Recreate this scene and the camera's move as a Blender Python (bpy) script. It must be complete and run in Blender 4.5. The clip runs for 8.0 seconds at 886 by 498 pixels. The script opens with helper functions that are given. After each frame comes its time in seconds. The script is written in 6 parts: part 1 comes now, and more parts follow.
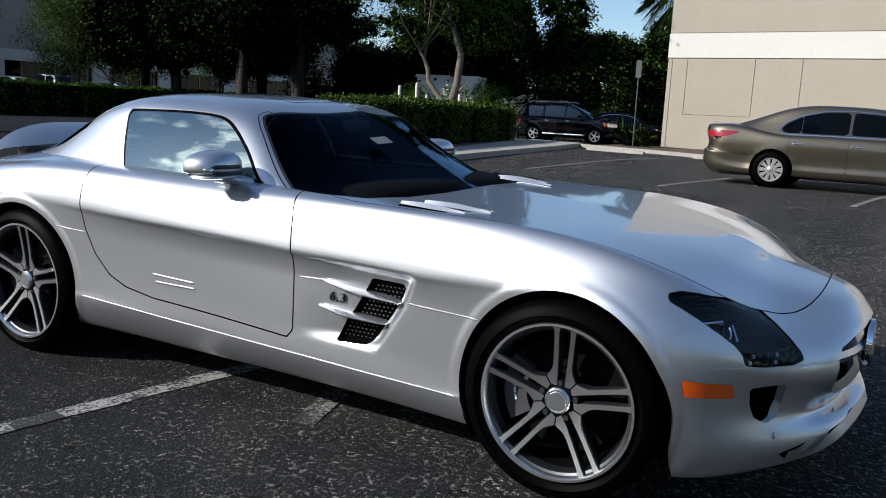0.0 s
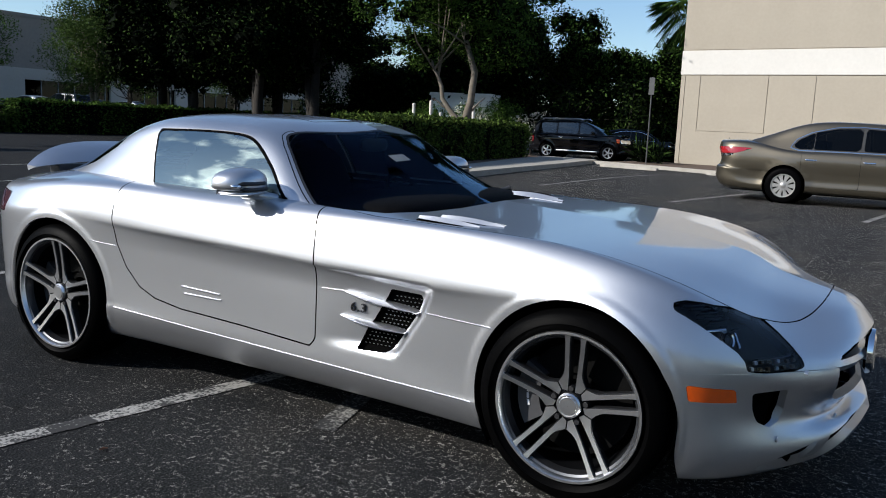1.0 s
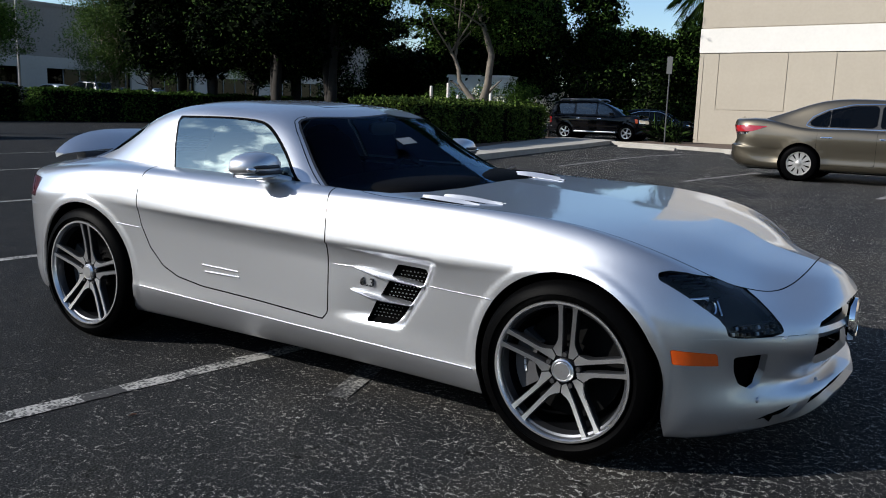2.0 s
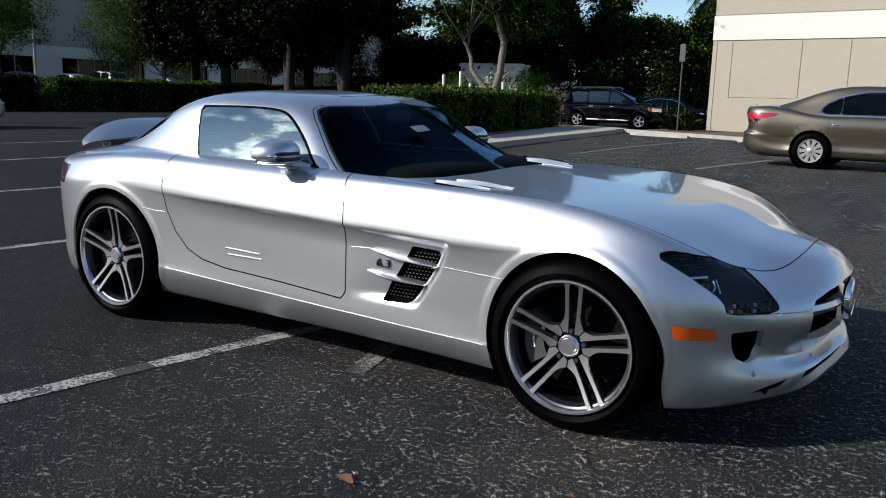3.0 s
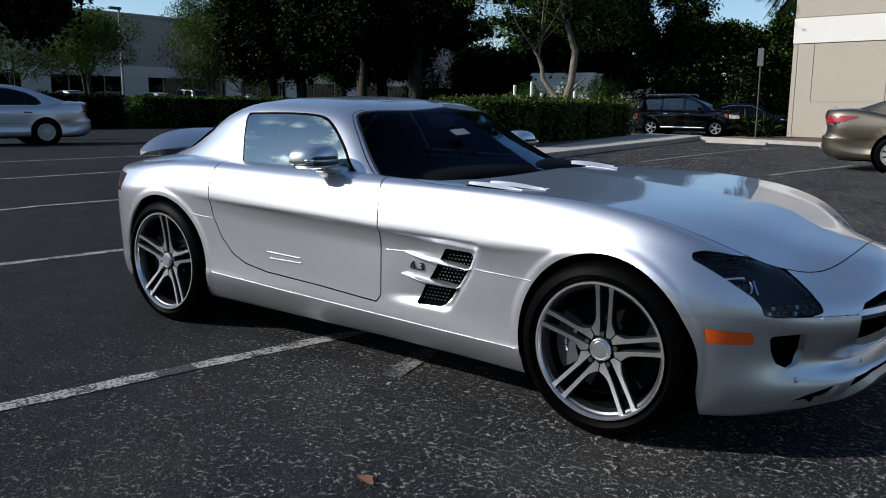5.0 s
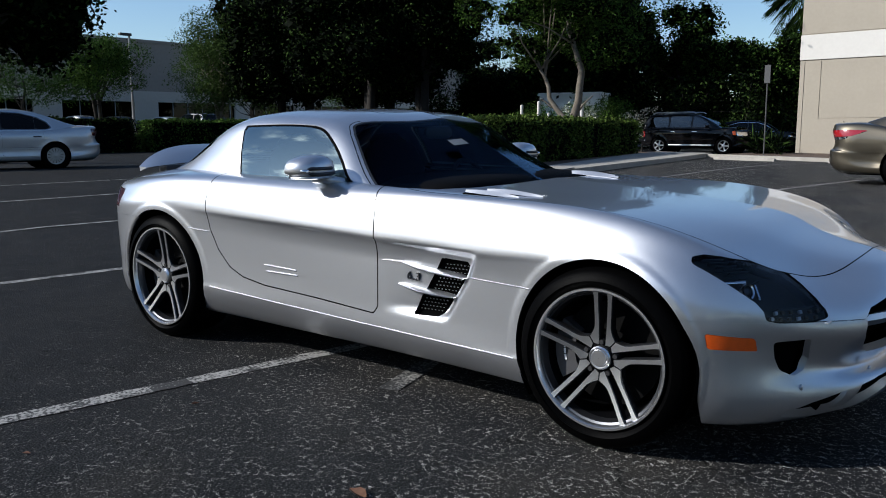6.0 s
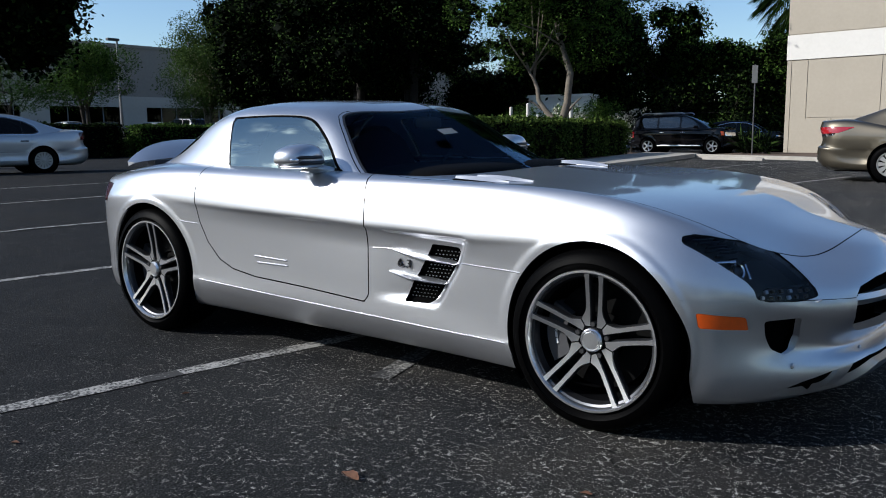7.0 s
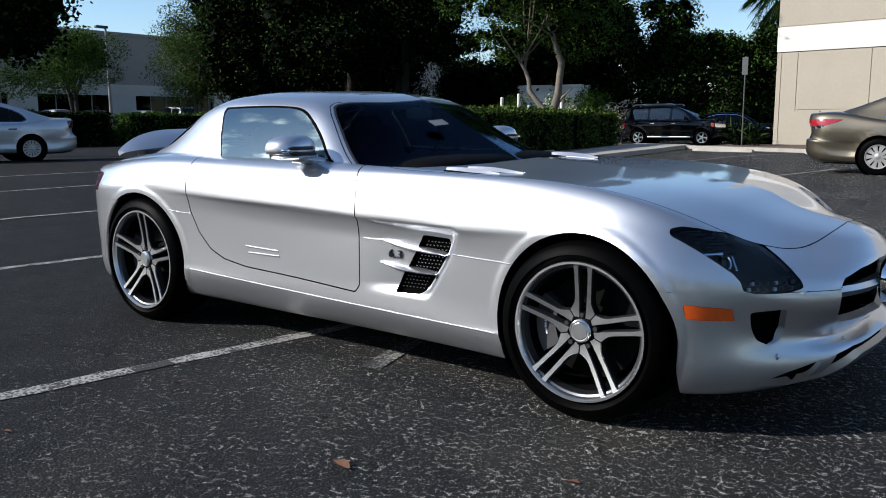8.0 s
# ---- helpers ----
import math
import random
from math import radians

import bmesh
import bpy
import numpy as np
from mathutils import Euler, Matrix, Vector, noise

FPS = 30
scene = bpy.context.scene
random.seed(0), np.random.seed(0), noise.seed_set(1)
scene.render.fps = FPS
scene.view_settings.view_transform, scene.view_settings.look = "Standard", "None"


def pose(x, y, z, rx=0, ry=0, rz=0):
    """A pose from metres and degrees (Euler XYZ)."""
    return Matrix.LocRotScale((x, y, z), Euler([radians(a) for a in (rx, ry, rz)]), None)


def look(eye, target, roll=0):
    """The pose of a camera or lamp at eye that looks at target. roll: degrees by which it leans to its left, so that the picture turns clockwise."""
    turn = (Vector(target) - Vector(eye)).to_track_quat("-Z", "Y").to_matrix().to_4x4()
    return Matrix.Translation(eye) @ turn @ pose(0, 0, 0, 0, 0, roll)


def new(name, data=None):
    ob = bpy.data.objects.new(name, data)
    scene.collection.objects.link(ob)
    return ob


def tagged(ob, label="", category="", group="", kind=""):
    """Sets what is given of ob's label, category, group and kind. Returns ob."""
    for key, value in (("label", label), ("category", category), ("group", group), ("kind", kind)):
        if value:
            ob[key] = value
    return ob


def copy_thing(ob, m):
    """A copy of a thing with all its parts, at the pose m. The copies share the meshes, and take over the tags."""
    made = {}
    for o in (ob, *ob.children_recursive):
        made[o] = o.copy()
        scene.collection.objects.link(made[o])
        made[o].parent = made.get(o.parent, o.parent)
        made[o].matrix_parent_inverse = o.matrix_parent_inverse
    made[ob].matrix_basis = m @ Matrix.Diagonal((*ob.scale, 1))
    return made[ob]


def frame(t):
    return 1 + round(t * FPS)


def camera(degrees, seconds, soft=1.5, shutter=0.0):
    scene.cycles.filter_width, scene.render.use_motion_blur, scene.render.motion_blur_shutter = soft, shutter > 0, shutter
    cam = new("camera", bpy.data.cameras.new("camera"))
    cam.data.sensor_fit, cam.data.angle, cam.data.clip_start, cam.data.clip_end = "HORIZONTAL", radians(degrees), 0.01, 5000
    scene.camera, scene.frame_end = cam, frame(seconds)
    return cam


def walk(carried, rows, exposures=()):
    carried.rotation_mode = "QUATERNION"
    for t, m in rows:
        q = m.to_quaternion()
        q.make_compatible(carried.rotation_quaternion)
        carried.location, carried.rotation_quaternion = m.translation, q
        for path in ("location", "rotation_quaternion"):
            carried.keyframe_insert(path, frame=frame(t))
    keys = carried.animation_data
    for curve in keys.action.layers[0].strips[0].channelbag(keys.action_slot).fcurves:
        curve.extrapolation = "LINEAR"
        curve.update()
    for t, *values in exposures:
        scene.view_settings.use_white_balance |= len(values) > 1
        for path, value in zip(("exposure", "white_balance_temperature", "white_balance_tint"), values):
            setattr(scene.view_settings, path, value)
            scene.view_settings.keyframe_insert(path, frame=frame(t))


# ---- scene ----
cam = camera(57.0, 8.0, soft=1.0)
PATH = [
    (0, (2.19, -3.302, 1.231), (1.246, -1.571, 0.895), 2.8),
    (0.5, (2.194, -3.371, 1.238), (1.239, -1.64, 0.934), 2.9),
    (1, (2.252, -3.431, 1.238), (1.274, -1.712, 0.941), 2.6),
    (1.5, (2.34, -3.491, 1.243), (1.338, -1.79, 0.927), 2.1),
    (3, (2.494, -3.703, 1.248), (1.455, -2.034, 0.88), 1.6),
    (3.5, (2.52, -3.732, 1.241), (1.455, -2.081, 0.867), 1.5),
    (4, (2.534, -3.715, 1.24), (1.436, -2.086, 0.864), 1.4),
    (4.5, (2.579, -3.669, 1.231), (1.436, -2.068, 0.865), 0.8),
    (5, (2.627, -3.583, 1.207), (1.434, -2.015, 0.864), 0.5),
    (6.5, (2.644, -3.512, 1.109), (1.433, -1.946, 0.829), -0.4),
    (7, (2.646, -3.518, 1.076), (1.446, -1.943, 0.794), -0.6),
    (7.5, (2.655, -3.529, 1.08), (1.465, -1.948, 0.785), -0.4),
    (8, (2.659, -3.537, 1.083), (1.48, -1.951, 0.777), -0.3),
]
walk(cam, [(t, look(eye, target, roll)) for t, eye, target, roll in PATH], [(0.0, 0.38, 6450, 10), (1.5, 0.44, 6450, 10), (3.5, 0.48, 6500, 10), (4.5, 0.38, 6400, 10), (5.0, 0.30, 6300, 10), (6.5, 0.26, 6250, 10), (7.0, 0.34, 6250, 10), (8.0, 0.58, 6400, 10)])

# ---------------------------------------------------------------- world and sun
SUN_TO = Vector((-0.632, -0.610, 0.477)).normalized()      # direction towards the sun
world = bpy.data.worlds.new("sky")
scene.world = world
world.use_nodes = True
wn = world.node_tree.nodes
sky = wn.new("ShaderNodeTexSky")
sky.sky_type = 'NISHITA'
sky.sun_disc = False
sky.sun_elevation = math.asin(SUN_TO.z)
sky.sun_rotation = math.atan2(SUN_TO.x, SUN_TO.y)
sky.air_density, sky.dust_density, sky.ozone_density = 1.0, 0.2, 3.8
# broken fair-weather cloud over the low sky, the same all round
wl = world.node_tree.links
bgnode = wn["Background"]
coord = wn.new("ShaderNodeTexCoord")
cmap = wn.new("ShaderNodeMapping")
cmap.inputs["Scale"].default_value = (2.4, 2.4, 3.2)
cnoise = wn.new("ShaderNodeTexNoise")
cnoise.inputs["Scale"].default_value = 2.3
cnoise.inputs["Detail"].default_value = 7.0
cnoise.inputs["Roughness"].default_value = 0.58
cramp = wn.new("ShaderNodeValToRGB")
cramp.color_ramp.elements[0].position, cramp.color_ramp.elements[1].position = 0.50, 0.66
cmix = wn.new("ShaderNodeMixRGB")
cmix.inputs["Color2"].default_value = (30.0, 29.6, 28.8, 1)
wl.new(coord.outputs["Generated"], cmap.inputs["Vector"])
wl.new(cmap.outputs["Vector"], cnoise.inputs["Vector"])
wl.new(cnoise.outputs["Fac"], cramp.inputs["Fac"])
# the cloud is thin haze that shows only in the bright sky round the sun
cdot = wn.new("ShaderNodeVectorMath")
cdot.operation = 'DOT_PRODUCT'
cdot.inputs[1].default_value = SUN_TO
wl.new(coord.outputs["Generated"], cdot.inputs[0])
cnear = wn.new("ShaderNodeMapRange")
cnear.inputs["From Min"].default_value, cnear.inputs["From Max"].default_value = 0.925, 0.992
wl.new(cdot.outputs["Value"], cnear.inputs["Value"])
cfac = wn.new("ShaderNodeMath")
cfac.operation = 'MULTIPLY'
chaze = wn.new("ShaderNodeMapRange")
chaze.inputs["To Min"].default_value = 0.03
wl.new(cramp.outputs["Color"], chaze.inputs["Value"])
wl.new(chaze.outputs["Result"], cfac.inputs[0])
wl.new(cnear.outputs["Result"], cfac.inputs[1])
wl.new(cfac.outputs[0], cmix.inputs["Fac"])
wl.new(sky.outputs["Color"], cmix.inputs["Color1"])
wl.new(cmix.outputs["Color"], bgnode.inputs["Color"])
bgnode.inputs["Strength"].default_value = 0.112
sun_data = bpy.data.lights.new("sun", 'SUN')
sun_data.energy, sun_data.angle, sun_data.color = 5.0, radians(0.55), (1.0, 0.965, 0.91)
sun = new("sun", sun_data)
sun.matrix_world = look(SUN_TO * 60, (0, 0, 0))


# ---------------------------------------------------------------- materials
def node_mat(name):
    m = bpy.data.materials.new(name)
    m.use_nodes = True
    nt = m.node_tree
    return m, nt.nodes, nt.links, nt.nodes["Principled BSDF"]


def mat(name, color, rough=0.5, metal=0.0, coat=0.0, vary=0.12, scale=6.0, bump=0.0, bump_scale=60.0, spec=0.5, per_object=0.0):
    """A surface with variation at two scales and a fine relief."""
    m, n, l, b = node_mat(name)
    tc = n.new("ShaderNodeTexCoord")
    big, fine = n.new("ShaderNodeTexNoise"), n.new("ShaderNodeTexNoise")
    big.inputs["Scale"].default_value, fine.inputs["Scale"].default_value = scale, scale * 9
    big.inputs["Detail"].default_value = fine.inputs["Detail"].default_value = 4
    l.new(tc.outputs["Object"], big.inputs["Vector"])
    l.new(tc.outputs["Object"], fine.inputs["Vector"])
    add = n.new("ShaderNodeMath")
    add.operation = 'ADD'
    l.new(big.outputs["Fac"], add.inputs[0])
    l.new(fine.outputs["Fac"], add.inputs[1])
    mp = n.new("ShaderNodeMapRange")
    mp.inputs["From Min"].default_value, mp.inputs["From Max"].default_value = 0.6, 1.4
    mp.inputs["To Min"].default_value, mp.inputs["To Max"].default_value = 1 - vary, 1 + vary
    l.new(add.outputs[0], mp.inputs["Value"])
    last = mp.outputs["Result"]
    if per_object:
        info = n.new("ShaderNodeObjectInfo")
        mo = n.new("ShaderNodeMapRange")
        mo.inputs["To Min"].default_value, mo.inputs["To Max"].default_value = 1 - per_object, 1 + per_object
        l.new(info.outputs["Random"], mo.inputs["Value"])
        mul = n.new("ShaderNodeMath")
        mul.operation = 'MULTIPLY'
        l.new(last, mul.inputs[0])
        l.new(mo.outputs["Result"], mul.inputs[1])
        last = mul.outputs[0]
    tint = n.new("ShaderNodeVectorMath")
    tint.operation = 'SCALE'
    tint.inputs[0].default_value = color
    l.new(last, tint.inputs["Scale"])
    l.new(tint.outputs["Vector"], b.inputs["Base Color"])
    b.inputs["Roughness"].default_value, b.inputs["Metallic"].default_value = rough, metal
    b.inputs["Coat Weight"].default_value = coat
    b.inputs["Coat Roughness"].default_value = 0.03
    b.inputs["Specular IOR Level"].default_value = spec
    if bump:
        bn, bp = n.new("ShaderNodeTexNoise"), n.new("ShaderNodeBump")
        bn.inputs["Scale"].default_value, bn.inputs["Detail"].default_value = bump_scale, 5
        bp.inputs["Strength"].default_value, bp.inputs["Distance"].default_value = bump, 0.01
        l.new(tc.outputs["Object"], bn.inputs["Vector"])
        l.new(bn.outputs["Fac"], bp.inputs["Height"])
        l.new(bp.outputs["Normal"], b.inputs["Normal"])
    return m


def car_paint(name, color, flake_rough=0.34, metal=0.85, coat=1.0, spec=0.5):
    m, n, l, b = node_mat(name)
    tc, fl = n.new("ShaderNodeTexCoord"), n.new("ShaderNodeTexVoronoi")
    fl.inputs["Scale"].default_value = 900
    l.new(tc.outputs["Object"], fl.inputs["Vector"])
    mp = n.new("ShaderNodeMapRange")
    mp.inputs["To Min"].default_value, mp.inputs["To Max"].default_value = 0.93, 1.05
    sep = n.new("ShaderNodeSeparateColor")
    l.new(fl.outputs["Color"], sep.inputs[0])
    l.new(sep.outputs[0], mp.inputs["Value"])
    tint = n.new("ShaderNodeVectorMath")
    tint.operation = 'SCALE'
    tint.inputs[0].default_value = color
    l.new(mp.outputs["Result"], tint.inputs["Scale"])
    l.new(tint.outputs["Vector"], b.inputs["Base Color"])
    b.inputs["Metallic"].default_value, b.inputs["Roughness"].default_value = metal, flake_rough
    b.inputs["Coat Weight"].default_value, b.inputs["Coat Roughness"].default_value = coat, 0.03
    b.inputs["Specular IOR Level"].default_value = spec
    return m


def glass_mat(name, tint, ior=1.5, sheen=(1, 1, 1)):
    """A tinted pane: clear through, with a mirror sheen that grows at a slant."""
    m, n, l, b = node_mat(name)
    n.remove(b)
    out = n["Material Output"]
    tr, gl, fr, mx = n.new("ShaderNodeBsdfTransparent"), n.new("ShaderNodeBsdfGlossy"), n.new("ShaderNodeFresnel"), n.new("ShaderNodeMixShader")
    tr.inputs["Color"].default_value = (*tint, 1)
    gl.inputs["Roughness"].default_value = 0.0
    gl.inputs["Color"].default_value = (*sheen, 1)
    fr.inputs["IOR"].default_value = ior
    l.new(fr.outputs[0], mx.inputs[0])
    l.new(tr.outputs[0], mx.inputs[1])
    l.new(gl.outputs[0], mx.inputs[2])
    l.new(mx.outputs[0], out.inputs["Surface"])
    return m


def asphalt_mat():
    m, n, l, b = node_mat("worn_asphalt")
    tc = n.new("ShaderNodeTexCoord")
    stone, fleck, patch, blot, mid = (n.new("ShaderNodeTexNoise") for _ in range(5))
    grit = n.new("ShaderNodeTexVoronoi")
    for node, s, d in ((stone, 150, 5), (fleck, 92, 4), (patch, 0.9, 5), (blot, 3.2, 5), (mid, 9, 4)):
        node.inputs["Scale"].default_value, node.inputs["Detail"].default_value = s, d
        l.new(tc.outputs["Object"], node.inputs["Vector"])
    fleck.inputs["Roughness"].default_value = 0.66
    fleck.inputs["Distortion"].default_value = 1.1
    grit.inputs["Scale"].default_value = 95
    l.new(tc.outputs["Object"], grit.inputs["Vector"])

    def ramp(src, a, c, lo=(0, 0, 0, 1), hi=(1, 1, 1, 1)):
        r = n.new("ShaderNodeValToRGB")
        e = r.color_ramp.elements
        e[0].position, e[1].position, e[0].color, e[1].color = a, c, lo, hi
        l.new(src, r.inputs["Fac"])
        return r.outputs["Color"]

    def mix(kind, a, c, fac=1.0):
        x = n.new("ShaderNodeMixRGB")
        x.blend_type = kind
        for key, value in (("Fac", fac), ("Color1", a), ("Color2", c)):
            if isinstance(value, bpy.types.NodeSocket):
                l.new(value, x.inputs[key])
            else:
                x.inputs[key].default_value = value
        return x.outputs["Color"]
    base = mix('MIX', (0.0076, 0.0082, 0.0090, 1), (0.0140, 0.0145, 0.0149, 1), ramp(blot.outputs["Fac"], 0.3, 0.75))
    base = mix('MULTIPLY', base, ramp(stone.outputs["Fac"], 0.3, 0.7, (0.75, 0.75, 0.75, 1), (1.25, 1.25, 1.25, 1)))
    dusty = ramp(patch.outputs["Fac"], 0.48, 0.72)
    # the lane side has lost more binder than the bay side
    sepx, lane = n.new("ShaderNodeSeparateXYZ"), n.new("ShaderNodeMapRange")
    l.new(tc.outputs["Object"], sepx.inputs[0])
    slant = n.new("ShaderNodeMath")
    slant.operation = 'MULTIPLY_ADD'
    slant.inputs[1].default_value = 0.5
    l.new(sepx.outputs["Y"], slant.inputs[0])
    l.new(sepx.outputs["X"], slant.inputs[2])
    l.new(slant.outputs[0], lane.inputs["Value"])
    lane.inputs["From Min"].default_value, lane.inputs["From Max"].default_value = -2.1, 1.3
    lane.inputs["To Min"].default_value, lane.inputs["To Max"].default_value = 0.20, 1.65
    base = mix('MIX', base, (0.025, 0.0232, 0.020, 1), mix('MULTIPLY', dusty, lane.outputs["Result"]))
    # the driving lane beyond the bays is bleached and scoured
    far_y, far_x, scour = n.new("ShaderNodeMapRange"), n.new("ShaderNodeMapRange"), n.new("ShaderNodeMath")
    for node, axis, a, c in ((far_x, "X", 1.6, 4.0), (far_y, "Y", -1.2, 2.0)):
        node.interpolation_type = 'SMOOTHSTEP'
        node.inputs["From Min"].default_value, node.inputs["From Max"].default_value = a, c
        l.new(sepx.outputs[axis], node.inputs["Value"])
    scour.operation = 'MULTIPLY'
    l.new(far_x.outputs["Result"], scour.inputs[0])
    l.new(far_y.outputs["Result"], scour.inputs[1])
    streak, long = n.new("ShaderNodeTexNoise"), n.new("ShaderNodeMapping")
    long.inputs["Scale"].default_value = (1.0, 1.6, 1.0)
    streak.inputs["Scale"].default_value, streak.inputs["Detail"].default_value = 16, 7
    l.new(tc.outputs["Object"], long.inputs["Vector"])
    l.new(long.outputs["Vector"], streak.inputs["Vector"])
    bare = mix('MULTIPLY', ramp(streak.outputs["Fac"], 0.44, 0.60), scour.outputs[0])
    base = mix('MIX', base, (0.16, 0.148, 0.124, 1), bare)
    # thin curling threads of pale stone, in clusters
    near = n.new("ShaderNodeMath")
    near.operation = 'SUBTRACT'
    near.inputs[1].default_value = 0.5
    away = n.new("ShaderNodeMath")
    away.operation = 'ABSOLUTE'
    l.new(fleck.outputs["Fac"], near.inputs[0])
    l.new(near.outputs[0], away.inputs[0])
    thread = ramp(away.outputs[0], 0.010, 0.024, (1, 1, 1, 1), (0, 0, 0, 1))
    clump = n.new("ShaderNodeTexNoise")
    clump.inputs["Scale"].default_value, clump.inputs["Detail"].default_value = 42, 3
    l.new(tc.outputs["Object"], clump.inputs["Vector"])
    worn = mix('MULTIPLY', thread, ramp(clump.outputs["Fac"], 0.555, 0.595))
    worn = mix('MULTIPLY', worn, ramp(mid.outputs["Fac"], 0.40, 0.62, (0.10, 0.10, 0.10, 1)))
    worn = mix('MULTIPLY', worn, lane.outputs["Result"])
    col = mix('MIX', base, (0.66, 0.645, 0.59, 1), worn)
    speck = n.new("ShaderNodeTexNoise")
    speck.inputs["Scale"].default_value, speck.inputs["Detail"].default_value = 150, 4
    l.new(tc.outputs["Object"], speck.inputs["Vector"])
    fine = mix('MULTIPLY', ramp(speck.outputs["Fac"], 0.655, 0.675), ramp(patch.outputs["Fac"], 0.36, 0.62, (0.3, 0.3, 0.3, 1)))
    fine = mix('MULTIPLY', fine, lane.outputs["Result"])
    col = mix('MIX', col, (0.62, 0.60, 0.55, 1), fine)
    # open hairline cracks
    crack, warp = n.new("ShaderNodeTexVoronoi"), n.new("ShaderNodeTexNoise")
    crack.feature = 'DISTANCE_TO_EDGE'
    crack.inputs["Scale"].default_value = 1.7
    warp.inputs["Scale"].default_value, warp.inputs["Detail"].default_value = 5, 6
    l.new(tc.outputs["Object"], warp.inputs["Vector"])
    bend = n.new("ShaderNodeMixRGB")
    bend.inputs["Fac"].default_value = 0.22
    l.new(tc.outputs["Object"], bend.inputs["Color1"])
    l.new(warp.outputs["Color"], bend.inputs["Color2"])
    l.new(bend.outputs["Color"], crack.inputs["Vector"])
    gap = mix('MULTIPLY', ramp(crack.outputs["Distance"], 0.0, 0.010, (1, 1, 1, 1), (0, 0, 0, 1)), ramp(mid.outputs["Fac"], 0.44, 0.56))
    col = mix('MIX', col, (0.002, 0.002, 0.002, 1), gap)
    l.new(col, b.inputs["Base Color"])
    b.inputs["Roughness"].default_value = 0.82
    b.inputs["Specular IOR Level"].default_value = 0.09
    bp = n.new("ShaderNodeBump")
    bp.inputs["Strength"].default_value, bp.inputs["Distance"].default_value = 0.55, 0.006
    l.new(grit.outputs["Distance"], bp.inputs["Height"])
    l.new(bp.outputs["Normal"], b.inputs["Normal"])
    return m


def leaf_mat(name, dark, light, through_amount=0.25, mostly_dark=0.0):
    m, n, l, b = node_mat(name)
    geo, rmp = n.new("ShaderNodeNewGeometry"), n.new("ShaderNodeValToRGB")
    rmp.color_ramp.elements[0].color, rmp.color_ramp.elements[1].color = (*dark, 1), (*light, 1)
    # most leaves near-black, few pale: shade and sun flecks painted in colour
    rmp.color_ramp.elements[0].position = mostly_dark
    l.new(geo.outputs["Random Per Island"], rmp.inputs["Fac"])
    l.new(rmp.outputs["Color"], b.inputs["Base Color"])
    b.inputs["Roughness"].default_value = 0.8
    b.inputs["Specular IOR Level"].default_value = 0.04
    tl, mx, out = n.new("ShaderNodeBsdfTranslucent"), n.new("ShaderNodeMixShader"), n["Material Output"]
    l.new(rmp.outputs["Color"], tl.inputs["Color"])
    mx.inputs[0].default_value = through_amount
    l.new(b.outputs[0], mx.inputs[1])
    l.new(tl.outputs[0], mx.inputs[2])
    l.new(mx.outputs[0], out.inputs["Surface"])
    return m


def line_mat(name="worn_line_paint", lo=0.68, hi=0.84):
    """Old white paint, cracked and worn through to the asphalt in flecks."""
    m, n, l, b = node_mat(name)
    tc = n.new("ShaderNodeTexCoord")
    a, c = n.new("ShaderNodeTexNoise"), n.new("ShaderNodeTexNoise")
    for node, s in ((a, 70), (c, 6)):
        node.inputs["Scale"].default_value, node.inputs["Detail"].default_value = s, 6
        l.new(tc.outputs["Object"], node.inputs["Vector"])
    add = n.new("ShaderNodeMath")
    add.operation = 'MULTIPLY_ADD'
    add.inputs[1].default_value = 0.55
    l.new(c.outputs["Fac"], add.inputs[0])
    l.new(a.outputs["Fac"], add.inputs[2])
    r = n.new("ShaderNodeValToRGB")
    e = r.color_ramp.elements
    e[0].position, e[1].position, e[0].color, e[1].color = lo, hi, (0.011, 0.0115, 0.012, 1), (0.27, 0.265, 0.25, 1)
    l.new(add.outputs[0], r.inputs["Fac"])
    l.new(r.outputs["Color"], b.inputs["Base Color"])
    b.inputs["Roughness"].default_value = 0.85
    return m


ASPHALT = asphalt_mat()
SILVER = car_paint("silver_paint", (0.55, 0.56, 0.582), 0.37, 0.92)
GOLD = car_paint("gold_beige_paint", (0.10, 0.086, 0.062), 0.42)
SLATE = car_paint("slate_grey_paint", (0.10, 0.105, 0.115), 0.4, 0.7)
BLACKPAINT = car_paint("black_paint", (0.004, 0.004, 0.005), 0.08, 0.0, 0.0, 0.28)
PALE = car_paint("pale_silver_paint", (0.48, 0.49, 0.50), 0.45, 0.75)
LINE = line_mat()
FAINT_LINE = line_mat("nearly_gone_line_paint", 0.86, 1.08)
HALF_LINE = line_mat("half_worn_line_paint", 0.75, 0.98)
RUBBER = mat("tyre_rubber", (0.0012, 0.0012, 0.0013), 0.45, vary=0.2, scale=30, bump=0.10, bump_scale=200, spec=0.018)
PLASTIC = mat("black_plastic", (0.012, 0.012, 0.013), 0.5, vary=0.1)
# black for linings; also painted in for shade inside hedges, gaps and rooms
DARKHOLE = mat("black_lining_and_shade", (0.003, 0.003, 0.003), 0.95, vary=0.1, spec=0.0)
ALLOY = mat("machined_alloy", (0.72, 0.725, 0.74), 0.30, 1.0, vary=0.03, scale=20)
GREYALLOY = mat("grey_alloy", (0.075, 0.078, 0.085), 0.38, 0.9, vary=0.08, scale=20)
# near-black: the shade behind the spokes is put into the steel's colour
STEEL = mat("brake_steel", (0.006, 0.006, 0.006), 0.5, 0.3, vary=0.15, scale=30, spec=0.03)
